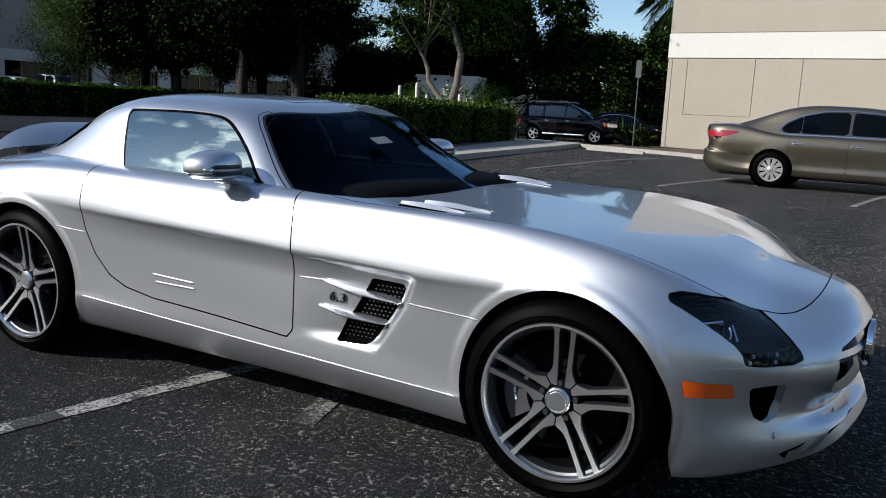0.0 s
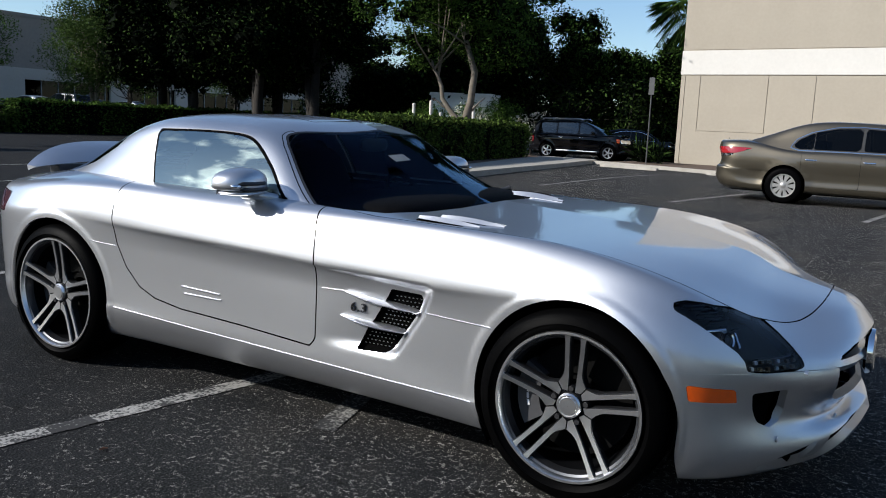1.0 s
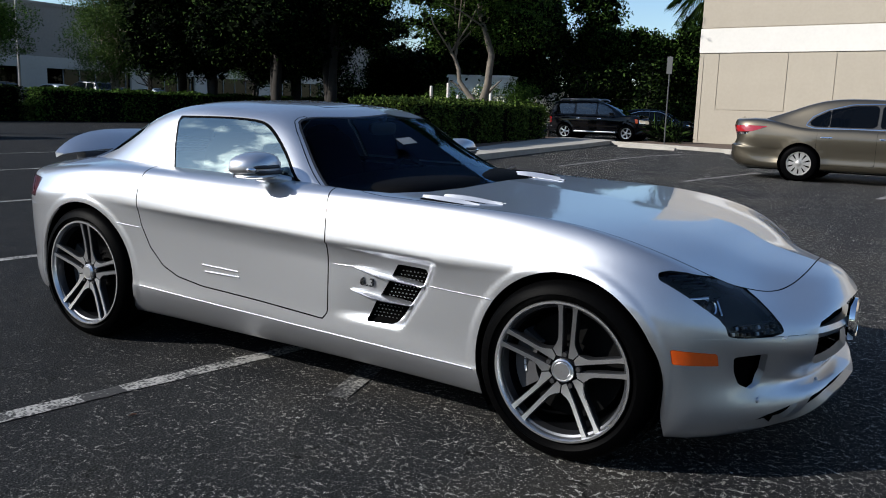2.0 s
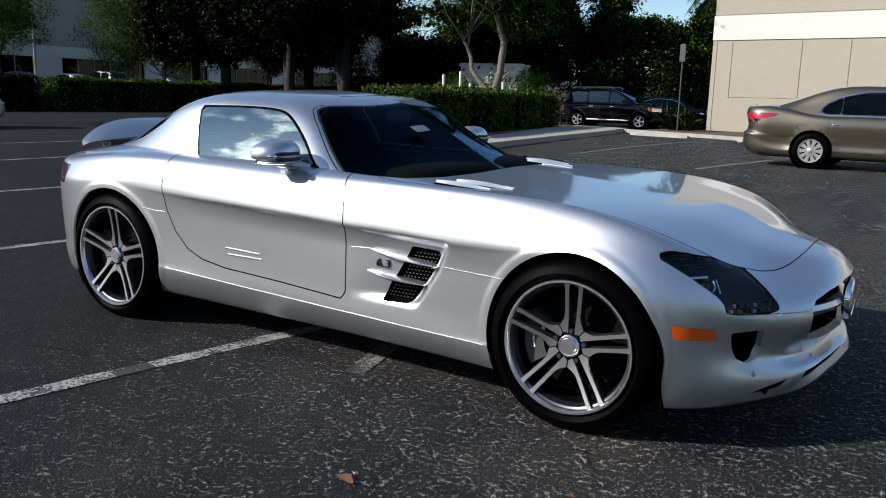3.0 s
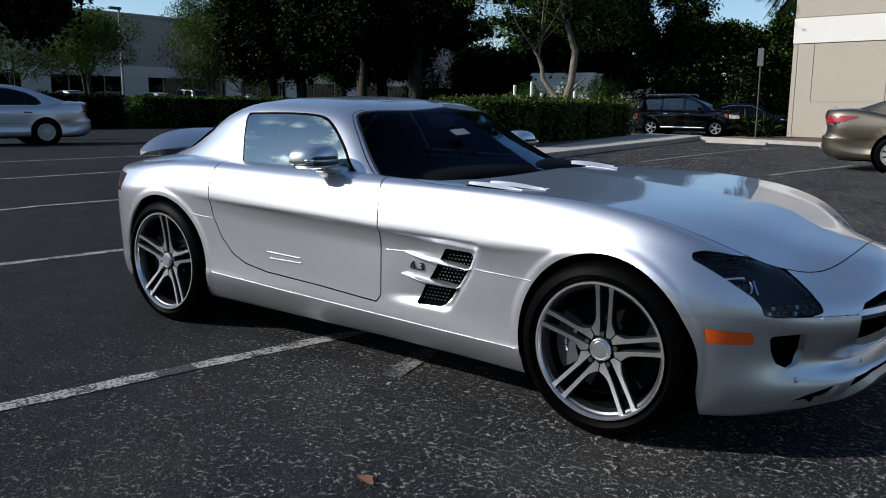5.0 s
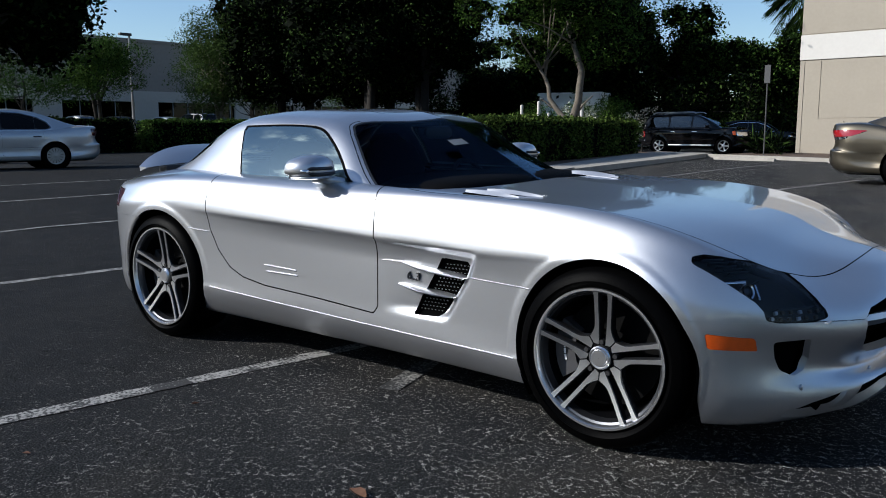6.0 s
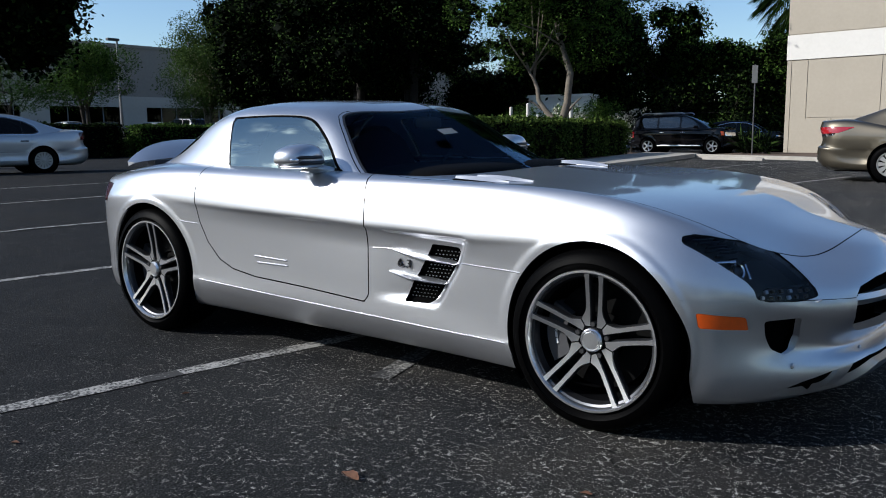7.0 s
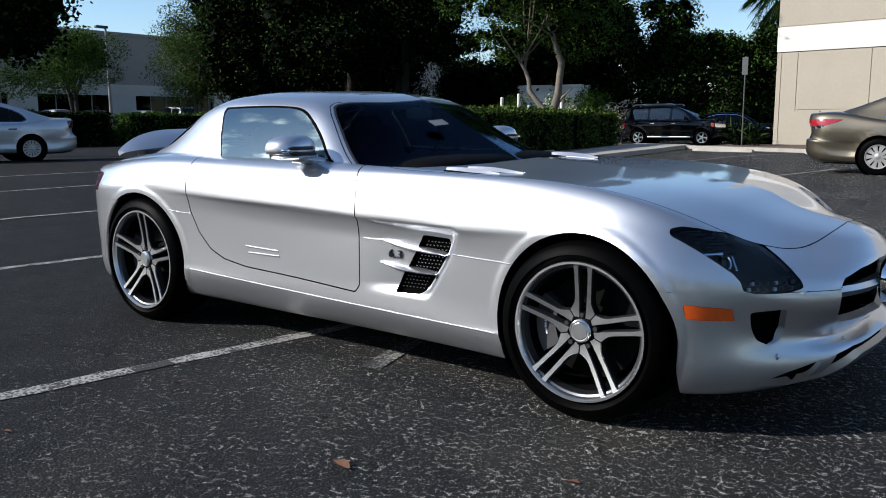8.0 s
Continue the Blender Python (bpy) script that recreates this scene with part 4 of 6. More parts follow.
def bay_line(x, y, length, width=0.10, turn=LOT_TURN, before=0.0):
    """A painted line through (x, y), running length ahead and before back."""
    rng = random.Random(int(x * 100 + y * 10))
    bm = bmesh.new()
    n = max(4, int((length + before) / 0.10))
    left, right = [], []
    c, sn = math.cos(radians(turn)), math.sin(radians(turn))
    for i in range(n + 1):
        k = -before + i / n * (length + before)
        left.append(bm.verts.new((-width / 2 + rng.uniform(-0.007, 0.007), k, 0.004 + ridge(x - sn * k, y + c * k))))
        right.append(bm.verts.new((width / 2 + rng.uniform(-0.007, 0.007), k, 0.004 + ridge(x - sn * k, y + c * k))))
    for i in range(n):
        bm.faces.new((left[i], right[i], right[i + 1], left[i + 1]))
    ob = part("bay_line", bm, LINE)
    ob.matrix_basis = pose(x, y, 0, 0, 0, turn)
    return tagged(ob, "worn white painted parking bay line on asphalt", "road marking", "bay lines", "structure")


bay_line(-0.363, -0.655, 0.45, turn=-11.5, before=0.73)
bay_line(-0.363, -0.655, -0.73, turn=-11.5, before=0.915).data.materials[0] = FAINT_LINE
bay_line(-0.363, -0.655, -0.915, turn=-11.5, before=4.0)
bay_line(0.232, -0.66, 0.3, turn=15, before=0.26, width=0.10).data.materials[0] = HALF_LINE
bay_line(-3.62, 0.0, 2.4, before=3.4)
bay_line(-6.80, 1.6, 2.2, before=3.6)
bay_line(-9.75, 3.3, 2.4, before=3.4, turn=-3)
bay_line(-13.0, 4.6, 2.4, before=3.2, turn=-3)
bay_line(-1.33, 10.7, 3.6, turn=-9.5)
bay_line(-5.10, 13.8, 9.6, turn=-8.5)
bay_line(1.70, 10.1, 4.4, turn=-9)


def warehouse():
    b = thing("warehouse", -6.95, 32.95, 0, -5.4)
    tagged(b, "beige tilt-up warehouse with a white band and grooved wall panels", "building")
    H0, H1, TOP, deep = 3.92, 4.92, 8.3, 0.022
    part("wall_core", box_bm(0.03, 60, deep, 30, 0, TOP - 0.1), WALLPAINT, b)
    # wall slabs stand proud of the core, so that the joints between them are real grooves
    g = 0.027
    xs = [0.0, 0.20, 0.86, 3.66, 5.48, 9.0, 11.6, 14.5, 17.4, 20.3, 24, 30, 40, 60]
    for i, (x0, x1) in enumerate(zip(xs, xs[1:])):
        if i == 2:
            part("wall_panel", box_bm(x0 + g, x1 - g, 0, 0.03, 1.52 + g, H0 - 0.05), WALLPAINT, b)
            part("wall_panel", box_bm(x0 - g, x1 + g, 0, 0.03, 0, 1.52 - g), WALLPAINT, b)
        else:
            part("wall_panel", box_bm(x0 + (g if i else 0), x1 - g, 0, 0.03, 1.52 + g if 0 < i < 4 else 0, H0 - 0.05), WALLPAINT, b)
            if 0 < i < 4:
                part("wall_panel", box_bm(x0 + g, x1 - (0 if i != 1 else g), 0, 0.03, 0, 1.52 + g), WALLPAINT, b)
    part("band", box_bm(-0.02, 60.05, -0.03, 30.05, H0, H1), BANDPAINT, b, "white painted band")
    part("upper_wall", box_bm(0, 60, 0, 30, H1 + 0.04, TOP), WALLPAINT, b)
    part("parapet_cap", box_bm(-0.06, 60.06, -0.06, 30.06, TOP, TOP + 0.12), BANDPAINT, b)
    part("side_wall_skin", box_bm(-0.001, 0.03, 0.03, 30, 0, H0), WALLPAINT, b)
    return b


warehouse()


OFFICEGLASS = glass_mat("office_glass", (0.02, 0.024, 0.026), 1.2)


def office():
    """The long pale building beyond the street: a ribbon of dark windows under a blank wall."""
    b = thing("office_building", -62, 10, 0, -2)
    tagged(b, "long pale grey low building with ribbon windows, in shade", "building")
    z0, z1, top = 0.9, 3.5, 8.45
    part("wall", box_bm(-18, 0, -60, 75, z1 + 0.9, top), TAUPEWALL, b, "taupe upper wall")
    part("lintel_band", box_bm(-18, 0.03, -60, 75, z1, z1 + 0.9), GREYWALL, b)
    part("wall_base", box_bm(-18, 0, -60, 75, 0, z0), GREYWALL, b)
    part("roof_edge", box_bm(-18.1, 0.1, -60.1, 75.1, top, top + 0.25), TAUPEWALL, b)
    y = -60.0
    k = 0
    while y < 70:
        width = (6.2, 8.0, 5.0)[k % 3]
        part("wall_pier", box_bm(-18, 0, y, y + 2.2, z0, z1), GREYWALL, b)
        win = part("window", box_bm(-0.35, -0.25, y + 2.2, y + 2.2 + width, z0, z1), OFFICEGLASS, b, "dark ribbon window")
        for j in range(int(width / 1.5) + 1):
            part("window_bar", box_bm(-0.25, -0.17, y + 2.2 + j * 1.5, y + 2.26 + j * 1.5, z0, z1), POLEMETAL, win)
        # near-black sheet painting in the shade of the room behind the glass
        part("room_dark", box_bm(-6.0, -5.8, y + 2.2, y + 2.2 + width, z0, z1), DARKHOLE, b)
        y += 2.2 + width
        k += 1
    part("wall_pier", box_bm(-18, 0, y, 75, z0, z1), GREYWALL, b)
    return b


office()


# ---------------------------------------------------------------- kerbs and stops
def slab(name, outline, top, label, category, mat_=CONCRETE, kind="structure"):
    bm = prism_bm(outline, -0.05, top)
    bmesh.ops.bevel(bm, geom=[e for e in bm.edges if all(v.co.z > top - 0.01 for v in e.verts)], offset=0.025, segments=2, affect='EDGES')
    return tagged(part(name, bm, mat_), label, category, kind=kind)


SOIL = mat("brown_mulch", (0.085, 0.055, 0.038), 0.95, vary=0.5, scale=12, bump=1.0, bump_scale=40)
slab("pavement", [(-6.95, 8.0), (-7.25, 13.6), (-7.95, 19.0), (-8.5, 24.0), (-9.3, 29.6), (-12.0, 30.4), (-11.0, 25.0), (-8.9, 16.0), (-8.3, 8.0)], 0.15, "pale concrete pavement with a worn kerb edge", "pavement")
slab("planting_bed", [(-8.33, 8.0), (-8.93, 16.0), (-11.03, 25.0), (-12.03, 30.4), (-18.5, 31.5), (-14.5, 18), (-12.0, 8)], 0.12, "dark brown mulch bed under a hedge", "planting bed", SOIL)
slab("kerb", [(-9.2, 28.7), (-6.0, 27.2), (-3.0, 25.6), (4, 24.6), (30, 22.1), (30, 22.3), (4, 24.85), (-2.9, 25.85), (-5.9, 27.5), (-9.1, 29.0)], 0.13, "pale weathered concrete kerb along a bed", "kerb")
slab("planting_bed", [(-9.0, 29.02), (-5.88, 27.55), (-2.88, 25.9), (4, 24.9), (30, 22.35), (30, 29.4), (-6.9, 32.9), (-8.4, 32.9)], 0.10, "brown mulch bed beside a beige wall", "planting bed", SOIL)


def wheel_stop(x, y, rz, length):
    bm = bmesh.new()
    sec = [(-0.10, 0.0), (-0.085, 0.09), (-0.05, 0.125), (0.05, 0.125), (0.085, 0.09), (0.10, 0.0)]
    n, rng = 8, random.Random(int(x * 31))
    rings = []
    for i in range(n + 1):
        k = -length / 2 + length * i / n
        taper = 0.75 if i in (0, n) else 1.0
        rings.append([bm.verts.new((k, a * taper + rng.uniform(-0.006, 0.006), max(0.0, b * taper + rng.uniform(-0.007, 0.004) * (b > 0)))) for a, b in sec])
    for q, s in zip(rings, rings[1:]):
        for j in range(len(sec) - 1):
            bm.faces.new((q[j], q[j + 1], s[j + 1], s[j]))
    bm.faces.new(rings[0])
    bm.faces.new(rings[-1][::-1])
    ob = part("wheel_stop", bm, CONCRETE)
    ob.matrix_basis = pose(x, y, 0, 0, 0, rz)
    return tagged(ob, "chipped pale concrete wheel stop on asphalt", "wheel stop", "wheel stops")


wheel_stop(-6.9, 26.2, -18, 2.5)
wheel_stop(-2.6, 24.4, -12, 2.3)
wheel_stop(0.9, 23.7, -6, 2.3)


# ---------------------------------------------------------------- plants
def leaf_quads(rng, centres, size, aspect=0.55, up=0.35):
    """One small folded leaf at every centre, turned at random."""
    n = len(centres)
    d = rng.normal(size=(n, 3))
    d[:, 2] = d[:, 2] * 0.7 - 0.25
    d /= np.linalg.norm(d, axis=1)[:, None]
    s = rng.normal(size=(n, 3))
    s[:, 2] *= 0.5
    s = np.cross(d, np.cross(s, d))
    s /= np.maximum(np.linalg.norm(s, axis=1), 1e-9)[:, None]
    k = (size * rng.uniform(0.6, 1.35, n))[:, None]
    a = centres - d * k * 0.5
    b = centres + s * k * aspect * 0.5
    c = centres + d * k * 0.5
    e = centres - s * k * aspect * 0.5
    v = np.stack((a, b, c, e), axis=1).reshape(-1, 3)
    return v


def quad_mesh(name, v, material, parent=None):
    me = bpy.data.meshes.new(name)
    n = len(v) // 4
    me.vertices.add(len(v))
    me.vertices.foreach_set("co", np.ascontiguousarray(v, dtype=np.float32).ravel())
    me.loops.add(len(v))
    me.loops.foreach_set("vertex_index", np.arange(len(v), dtype=np.int32))
    me.polygons.add(n)
    me.polygons.foreach_set("loop_start", np.arange(0, len(v), 4, dtype=np.int32))
    me.polygons.foreach_set("loop_total", np.full(n, 4, dtype=np.int32))
    me.materials.append(material)
    me.update(calc_edges=True)
    ob = new(name, me)
    if parent:
        ob.parent = parent
    return ob


def lobes(rng, count, spread, height, r, flat=0.7):
    """Middles and radii of the clumps of a crown."""
    out = []
    for i in range(count):
        a, q = rng.uniform(0, math.tau), math.sqrt(rng.uniform(0, 1))
        out.append((spread * q * math.cos(a), spread * q * math.sin(a), height[0] + (height[1] - height[0]) * rng.uniform(0, 1) * (1.15 - 0.5 * q), r * rng.uniform(0.65, 1.25)))
    return out


def crown_points(rng, blobs, per_area):
    pts = []
    for x, y, z, r in blobs:
        n = int(4 * math.pi * r * r * per_area)
        d = rng.normal(size=(n, 3))
        d /= np.linalg.norm(d, axis=1)[:, None]
        lump = 1 + 0.22 * np.sin(d[:, 0] * 5 + x) * np.sin(d[:, 1] * 6 + y) + 0.13 * np.sin(d[:, 2] * 11 + d[:, 0] * 9 + z)
        q = rng.uniform(0.25, 1.0, n) ** 0.45
        pts.append(np.array((x, y, z)) + d * (r * q * lump)[:, None] * np.array((1, 1, 0.82)))
    return np.concatenate(pts)


def tree(x, y, seed, height, spread, low, lobe_r, count, leaf_material, bark, label, leaf=0.30, per_area=14, trunks=((0, 0, 0),), trunk_r=0.2, keep=1.0, core=0.0, stems=(), lean=0.0):
    rng = np.random.default_rng(seed)
    t = thing("tree", x, y, 0)
    tagged(t, label, "tree")
    blobs = [(bx + lean, by, bz, br) for bx, by, bz, br in lobes(rng, count, spread, (low, height), lobe_r)]
    bm = bmesh.new()
    for line, radii in stems:                            # stems of a known shape
        pts = [Vector(q) + Vector((rng.normal(0, 0.02), rng.normal(0, 0.05), 0)) for q in line]
        tube_bm(pts, radii, 10, bm)
        tips = pts[-3:]
        for bx, by, bz, br in blobs[:6]:
            at, end = tips[int(rng.integers(0, len(tips)))], Vector((bx, by, bz))
            if len(line) > 4 and end.z > at.z + 0.5:
                mid = at.lerp(end, 0.45) + Vector((rng.normal(0, 0.2), rng.normal(0, 0.2), 0.1))
                tube_bm([at, mid, end], [0.045, 0.03, 0.012], 6, bm)
    for lean_x, lean_y, start in trunks:
        top = Vector((lean_x, lean_y, low + (height - low) * 0.55))
        pts, rad = [], []
        for i in range(9):
            k = i / 8
            pts.append(Vector((start, 0, 0)).lerp(top, k) + Vector((rng.normal(0, 0.08), rng.normal(0, 0.08), 0)) * (0.2 + k))
            rad.append(trunk_r * (1.25 - 0.8 * k) * (1.25 if i == 0 else 1))
        tube_bm(pts, rad, 10, bm)
        for bx, by, bz, br in blobs[:count * 2 // 3]:
            at = pts[int(rng.integers(4, 8))]
            end = Vector((bx, by, bz))
            mid = at.lerp(end, 0.5) + Vector((0, 0, -0.25 + rng.normal(0, 0.15)))
            tube_bm([at, at.lerp(mid, 0.5) + Vector((rng.normal(0, .1), rng.normal(0, .1), 0)), mid, end], [trunk_r * 0.42, trunk_r * 0.32, trunk_r * 0.22, 0.02], 6, bm)
    part("trunk", bm, bark, t, "", True)
    pts = crown_points(rng, blobs, per_area)
    if keep < 1:
        pts = pts[rng.uniform(size=len(pts)) < keep]
    v = leaf_quads(rng, pts, leaf)
    if core:                                             # thick near-black twigs and leaves in the clumps; inner shade painted as colour
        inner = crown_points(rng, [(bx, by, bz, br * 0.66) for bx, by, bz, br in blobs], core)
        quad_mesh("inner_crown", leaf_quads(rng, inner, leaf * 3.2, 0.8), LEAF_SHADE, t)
    quad_mesh("crown", v, leaf_material, t)
    return t


def hedge(x0, y0, x1, y1, width, height, base, seed, label, leaf=0.11, density=420, fringe=0.06, leaf_material=None):
    rng = np.random.default_rng(seed)
    length = math.hypot(x1 - x0, y1 - y0)
    t = thing("hedge", x0, y0, base, math.degrees(math.atan2(y1 - y0, x1 - x0)))
    tagged(t, label, "hedge")
    # near-black box stands in for the hedge's inner shade and blocks light
    part("dark_core", box_bm(0.15, length - 0.15, -width / 2 + 0.06, width / 2 - 0.06, 0, height - 0.10, 0.06), DARKHOLE, t)
    pts = []
    for n, build in ((length * width, 2), (length * height, 0), (length * height, 1), (width * height, 3), (width * height, 4)):
        k = int(n * density)
        a = rng.uniform(0, length, k)
        b = rng.uniform(-width / 2, width / 2, k)
        c = rng.uniform(0.02, height, k)
        wav = 0.05 * np.sin(a * 1.7 + seed) + 0.04 * np.sin(a * 4.3) + rng.normal(0, fringe, k) * 0.7
        deep = np.abs(rng.normal(0, 0.06, k))
        if build == 2:
            q = np.stack((a, b, height + wav - deep), 1)
        elif build < 2:
            s = -1 if build == 0 else 1
            q = np.stack((a, s * (width / 2 + wav - deep), c), 1)
        else:
            q = np.stack(((0 if build == 3 else length) + wav, b, c), 1)
        pts.append(q)
    quad_mesh("leaves", leaf_quads(rng, np.concatenate(pts), leaf, 0.6), leaf_material or LEAF_HEDGE, t)
    return t


hedge(-10.72, 14.6, -12.70, 27.9, 1.7, 1.33, 0.12, 3, "clipped dense green hedge on a mulch bed", 0.10, 560)
hedge(-36.2, 20.9, -34.6, 42.0, 1.5, 1.62, 0.0, 5, "clipped dark green hedge along the street", 0.14, 260, 0.06, LEAF_MID)
hedge(-37.3, 11.5, -36.5, 20.1, 1.6, 1.66, 0.0, 6, "clipped dark green hedge along the street", 0.14, 260, 0.06, LEAF_DARK)

# dark broad crowns along the street; leaf colour paints their shaded sides towards the car park
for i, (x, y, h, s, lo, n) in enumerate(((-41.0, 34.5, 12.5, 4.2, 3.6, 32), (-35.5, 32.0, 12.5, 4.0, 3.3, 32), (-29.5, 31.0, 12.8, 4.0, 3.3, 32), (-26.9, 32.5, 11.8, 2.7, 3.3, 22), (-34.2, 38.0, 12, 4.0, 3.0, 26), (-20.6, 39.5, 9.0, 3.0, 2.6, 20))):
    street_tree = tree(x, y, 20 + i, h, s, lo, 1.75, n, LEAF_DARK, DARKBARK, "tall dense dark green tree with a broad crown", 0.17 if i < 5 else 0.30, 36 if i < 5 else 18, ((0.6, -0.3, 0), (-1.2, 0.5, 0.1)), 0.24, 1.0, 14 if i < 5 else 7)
# the same trees repeat round the car park, added out of view to darken the coupe's reflections
for k, (x, y, turn) in enumerate(((-46, -8, 40), (-44, -24, 130), (-34, -33, 200), (-24, -31, 15), (-15, -34, 75), (-6, -32, 260), (3, -34, 310), (12, -31, 140), (21, -33, 20), (30, -29, 85), (36, -19, 170), (39, -8, 230), (38, 4, 300), (41, 15, 50))):
    copy_thing(street_tree, pose(x, y, 0, 0, 0, turn))
# shrubs that close the view under the crowns
for i, (x, y, h) in enumerate(((-36.0, 45.5, 3.4), (-31.5, 46, 3.8), (-27.5, 44.5, 3.2), (-24.0, 46.5, 3.6))):
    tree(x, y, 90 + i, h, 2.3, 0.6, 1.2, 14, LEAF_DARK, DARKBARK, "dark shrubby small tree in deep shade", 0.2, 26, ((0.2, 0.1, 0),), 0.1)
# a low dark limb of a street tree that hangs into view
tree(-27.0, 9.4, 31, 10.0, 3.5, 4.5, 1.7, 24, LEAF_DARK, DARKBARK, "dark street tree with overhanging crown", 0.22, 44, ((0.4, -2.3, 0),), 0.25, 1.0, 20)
# small light trees in front of the pale building
tree(-47.5, 24.8, 41, 6.9, 2.6, 3.6, 1.15, 22, LEAF_MID, DARKBARK, "small airy street tree with thin foliage", 0.13, 72, ((0.2, 0.2, 0), (-0.5, -0.3, 0)), 0.13, 0.9)
tree(-49.0, 20.6, 42, 5.4, 1.8, 2.8, 1.0, 13, LEAF_MID, DARKBARK, "small airy street tree with thin foliage", 0.12, 52, ((0.2, 0.2, 0),), 0.11, 0.8)
tree(-41.6, 29.8, 43, 8.8, 2.5, 3.0, 1.3, 26, LEAF_LIGHT, BARK, "small light green street tree", 0.12, 64, ((0.2, 0.2, 0), (-0.6, -0.3, 0)), 0.13, 0.9)
tree(-47.0, 36.5, 44, 5.4, 1.8, 2.6, 0.95, 12, LEAF_MID, DARKBARK, "small airy street tree with thin foliage", 0.12, 46, ((0.2, 0.2, 0), (0.7, 0.1, 0)), 0.12, 0.7)
tree(-44.0, 44.0, 45, 5.2, 1.8, 2.6, 0.95, 12, LEAF_MID, DARKBARK, "small airy street tree with thin foliage", 0.12, 46, ((0.2, 0.2, 0), (0.7, 0.1, 0)), 0.12, 0.7)
# the forked pale-barked tree behind the hedge
tree(-15.45, 29.0, 51, 13.5, 3.2, 4.3, 1.35, 50, LEAF_MID, MIDBARK, "forked grey-barked tree with glossy green leaves", 0.11, 80, (), 0.145, 1.0, 12, stems=(
    (((-0.02, 0, 0), (0.02, 0, 0.8), (0.06, 0, 1.4), (0.26, 0.1, 2.35), (0.34, 0.1, 2.92), (0.38, 0.1, 3.65), (0.20, 0.1, 4.3), (0.03, 0, 4.8), (-0.24, 0, 5.5), (-0.3, 0.2, 7.0)), (0.24, 0.21, 0.20, 0.165, 0.155, 0.15, 0.13, 0.12, 0.11, 0.05)),
    (((-0.03, -0.05, 1.0), (-0.11, -0.1, 1.44), (-0.67, -0.2, 2.0), (-0.99, -0.2, 2.48), (-1.09, -0.2, 2.98), (-1.28, -0.2, 3.4), (-1.49, -0.3, 3.75), (-1.9, -0.4, 5.2)), (0.13, 0.14, 0.125, 0.105, 0.095, 0.08, 0.06, 0.03)),
    (((0.30, 0.1, 2.0), (0.47, 0, 2.11), (0.82, -0.1, 2.37), (1.09, -0.2, 2.54)), (0.06, 0.05, 0.035, 0.02)),
    (((-0.8, -0.2, 2.05), (-0.9, -0.3, 2.11), (-1.18, -0.4, 2.35), (-1.43, -0.5, 2.47)), (0.05, 0.045, 0.03, 0.015))), lean=-1.3)
# tree belt behind the parked vehicle
for i, (x, y, h, s, lo, n, m) in enumerate(((-21.5, 44, 14.5, 3.2, 1.6, 40, LEAF_BELT), (-17.8, 46, 8.7, 2.8, 1.2, 26, LEAF_BELT), (-14.2, 47, 7.2, 2.6, 1.1, 23, LEAF_BELT),
                                            (-11.0, 47, 6.2, 2.5, 1.0, 20, LEAF_BELT), (-7.6, 48, 6.9, 2.6, 1.1, 19, LEAF_BELT), (-26.5, 48, 13.5, 3.0, 1.4, 34, LEAF_DARK), (-4, 50, 6.2, 2.8, 1.1, 17, LEAF_BELT), (-35.0, 51.5, 7.0, 2.8, 1.2, 24, LEAF_DARK), (-28.6, 43.0, 6.0, 2.6, 1.2, 20, LEAF_DARK))):
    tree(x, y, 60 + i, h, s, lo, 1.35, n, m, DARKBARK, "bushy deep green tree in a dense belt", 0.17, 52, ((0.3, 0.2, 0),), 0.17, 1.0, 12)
for i, (x, y) in enumerate(((-22, 41.5), (-18.4, 42), (-15.4, 41.8), (-12.2, 42.4), (-8.9, 38.2))):
    tree(x, y, 110 + i, (2.6, 4.4, 4.4, 3.8, 1.7)[i], 1.8 if i < 4 else 0.9, 0.5, 0.95 if i < 4 else 0.75, 18, LEAF_DARK, DARKBARK, "dark low shrub under the tree belt", 0.2, 18, ((0.1, 0.1, 0),), 0.07)


for i, (x, y, h) in enumerate(((-20.6, 34.6, 2.4), (-19.6, 33.0, 2.5), (-18.5, 34.4, 2.3), (-17.5, 33.6, 2.5), (-16.5, 34.2, 2.7), (-15.5, 33.8, 2.5), (-14.4, 34.2, 2.2))):
    tree(x, y, 130 + i, h, 1.0, 0.7, 0.55, 14, BLOSSOM if i in (3, 6) else LEAF_MID, DARKBARK, "airy shrub with white blossom behind the hedge" if i in (3, 6) else "airy green shrub behind the hedge", 0.10, 26 if i in (3, 6) else 66, ((0.1, 0.1, 0),), 0.05, 0.9)


def spiky_shrub(x, y, h, seed):
    rng = random.Random(seed)
    t = thing("spiky_shrub", x, y, 0.1)
    tagged(t, "dark spiky shrub with narrow leaves beside the wall", "shrub")
    bm = bmesh.new()
    for k in range(150):
        a, lift = rng.uniform(0, math.tau), rng.uniform(0.15, 1.45)
        d = Vector((math.cos(a) * math.cos(lift), math.sin(a) * math.cos(lift), math.sin(lift)))
        foot = Vector((rng.uniform(-0.25, 0.25), rng.uniform(-0.25, 0.25), rng.uniform(0, h * 0.45)))
        side = d.cross(Vector((0, 0, 1))).normalized() * 0.022
        run = h * rng.uniform(0.45, 0.65)
        tip = foot + d * run + Vector((0, 0, -0.12 * math.cos(lift)))
        mid = foot + d * run * 0.55 + Vector((0, 0, 0.02))
        bm.faces.new([bm.verts.new(p) for p in (foot - side * 0.5, mid - side, tip, mid + side, foot + side * 0.5)])
    ob = part("leaves", bm, LEAF_DARK, t)
    part("stem", tube_bm([(0, 0, 0), (0.02, 0, h * 0.5)], [0.06, 0.03], 7), DARKBARK, t)


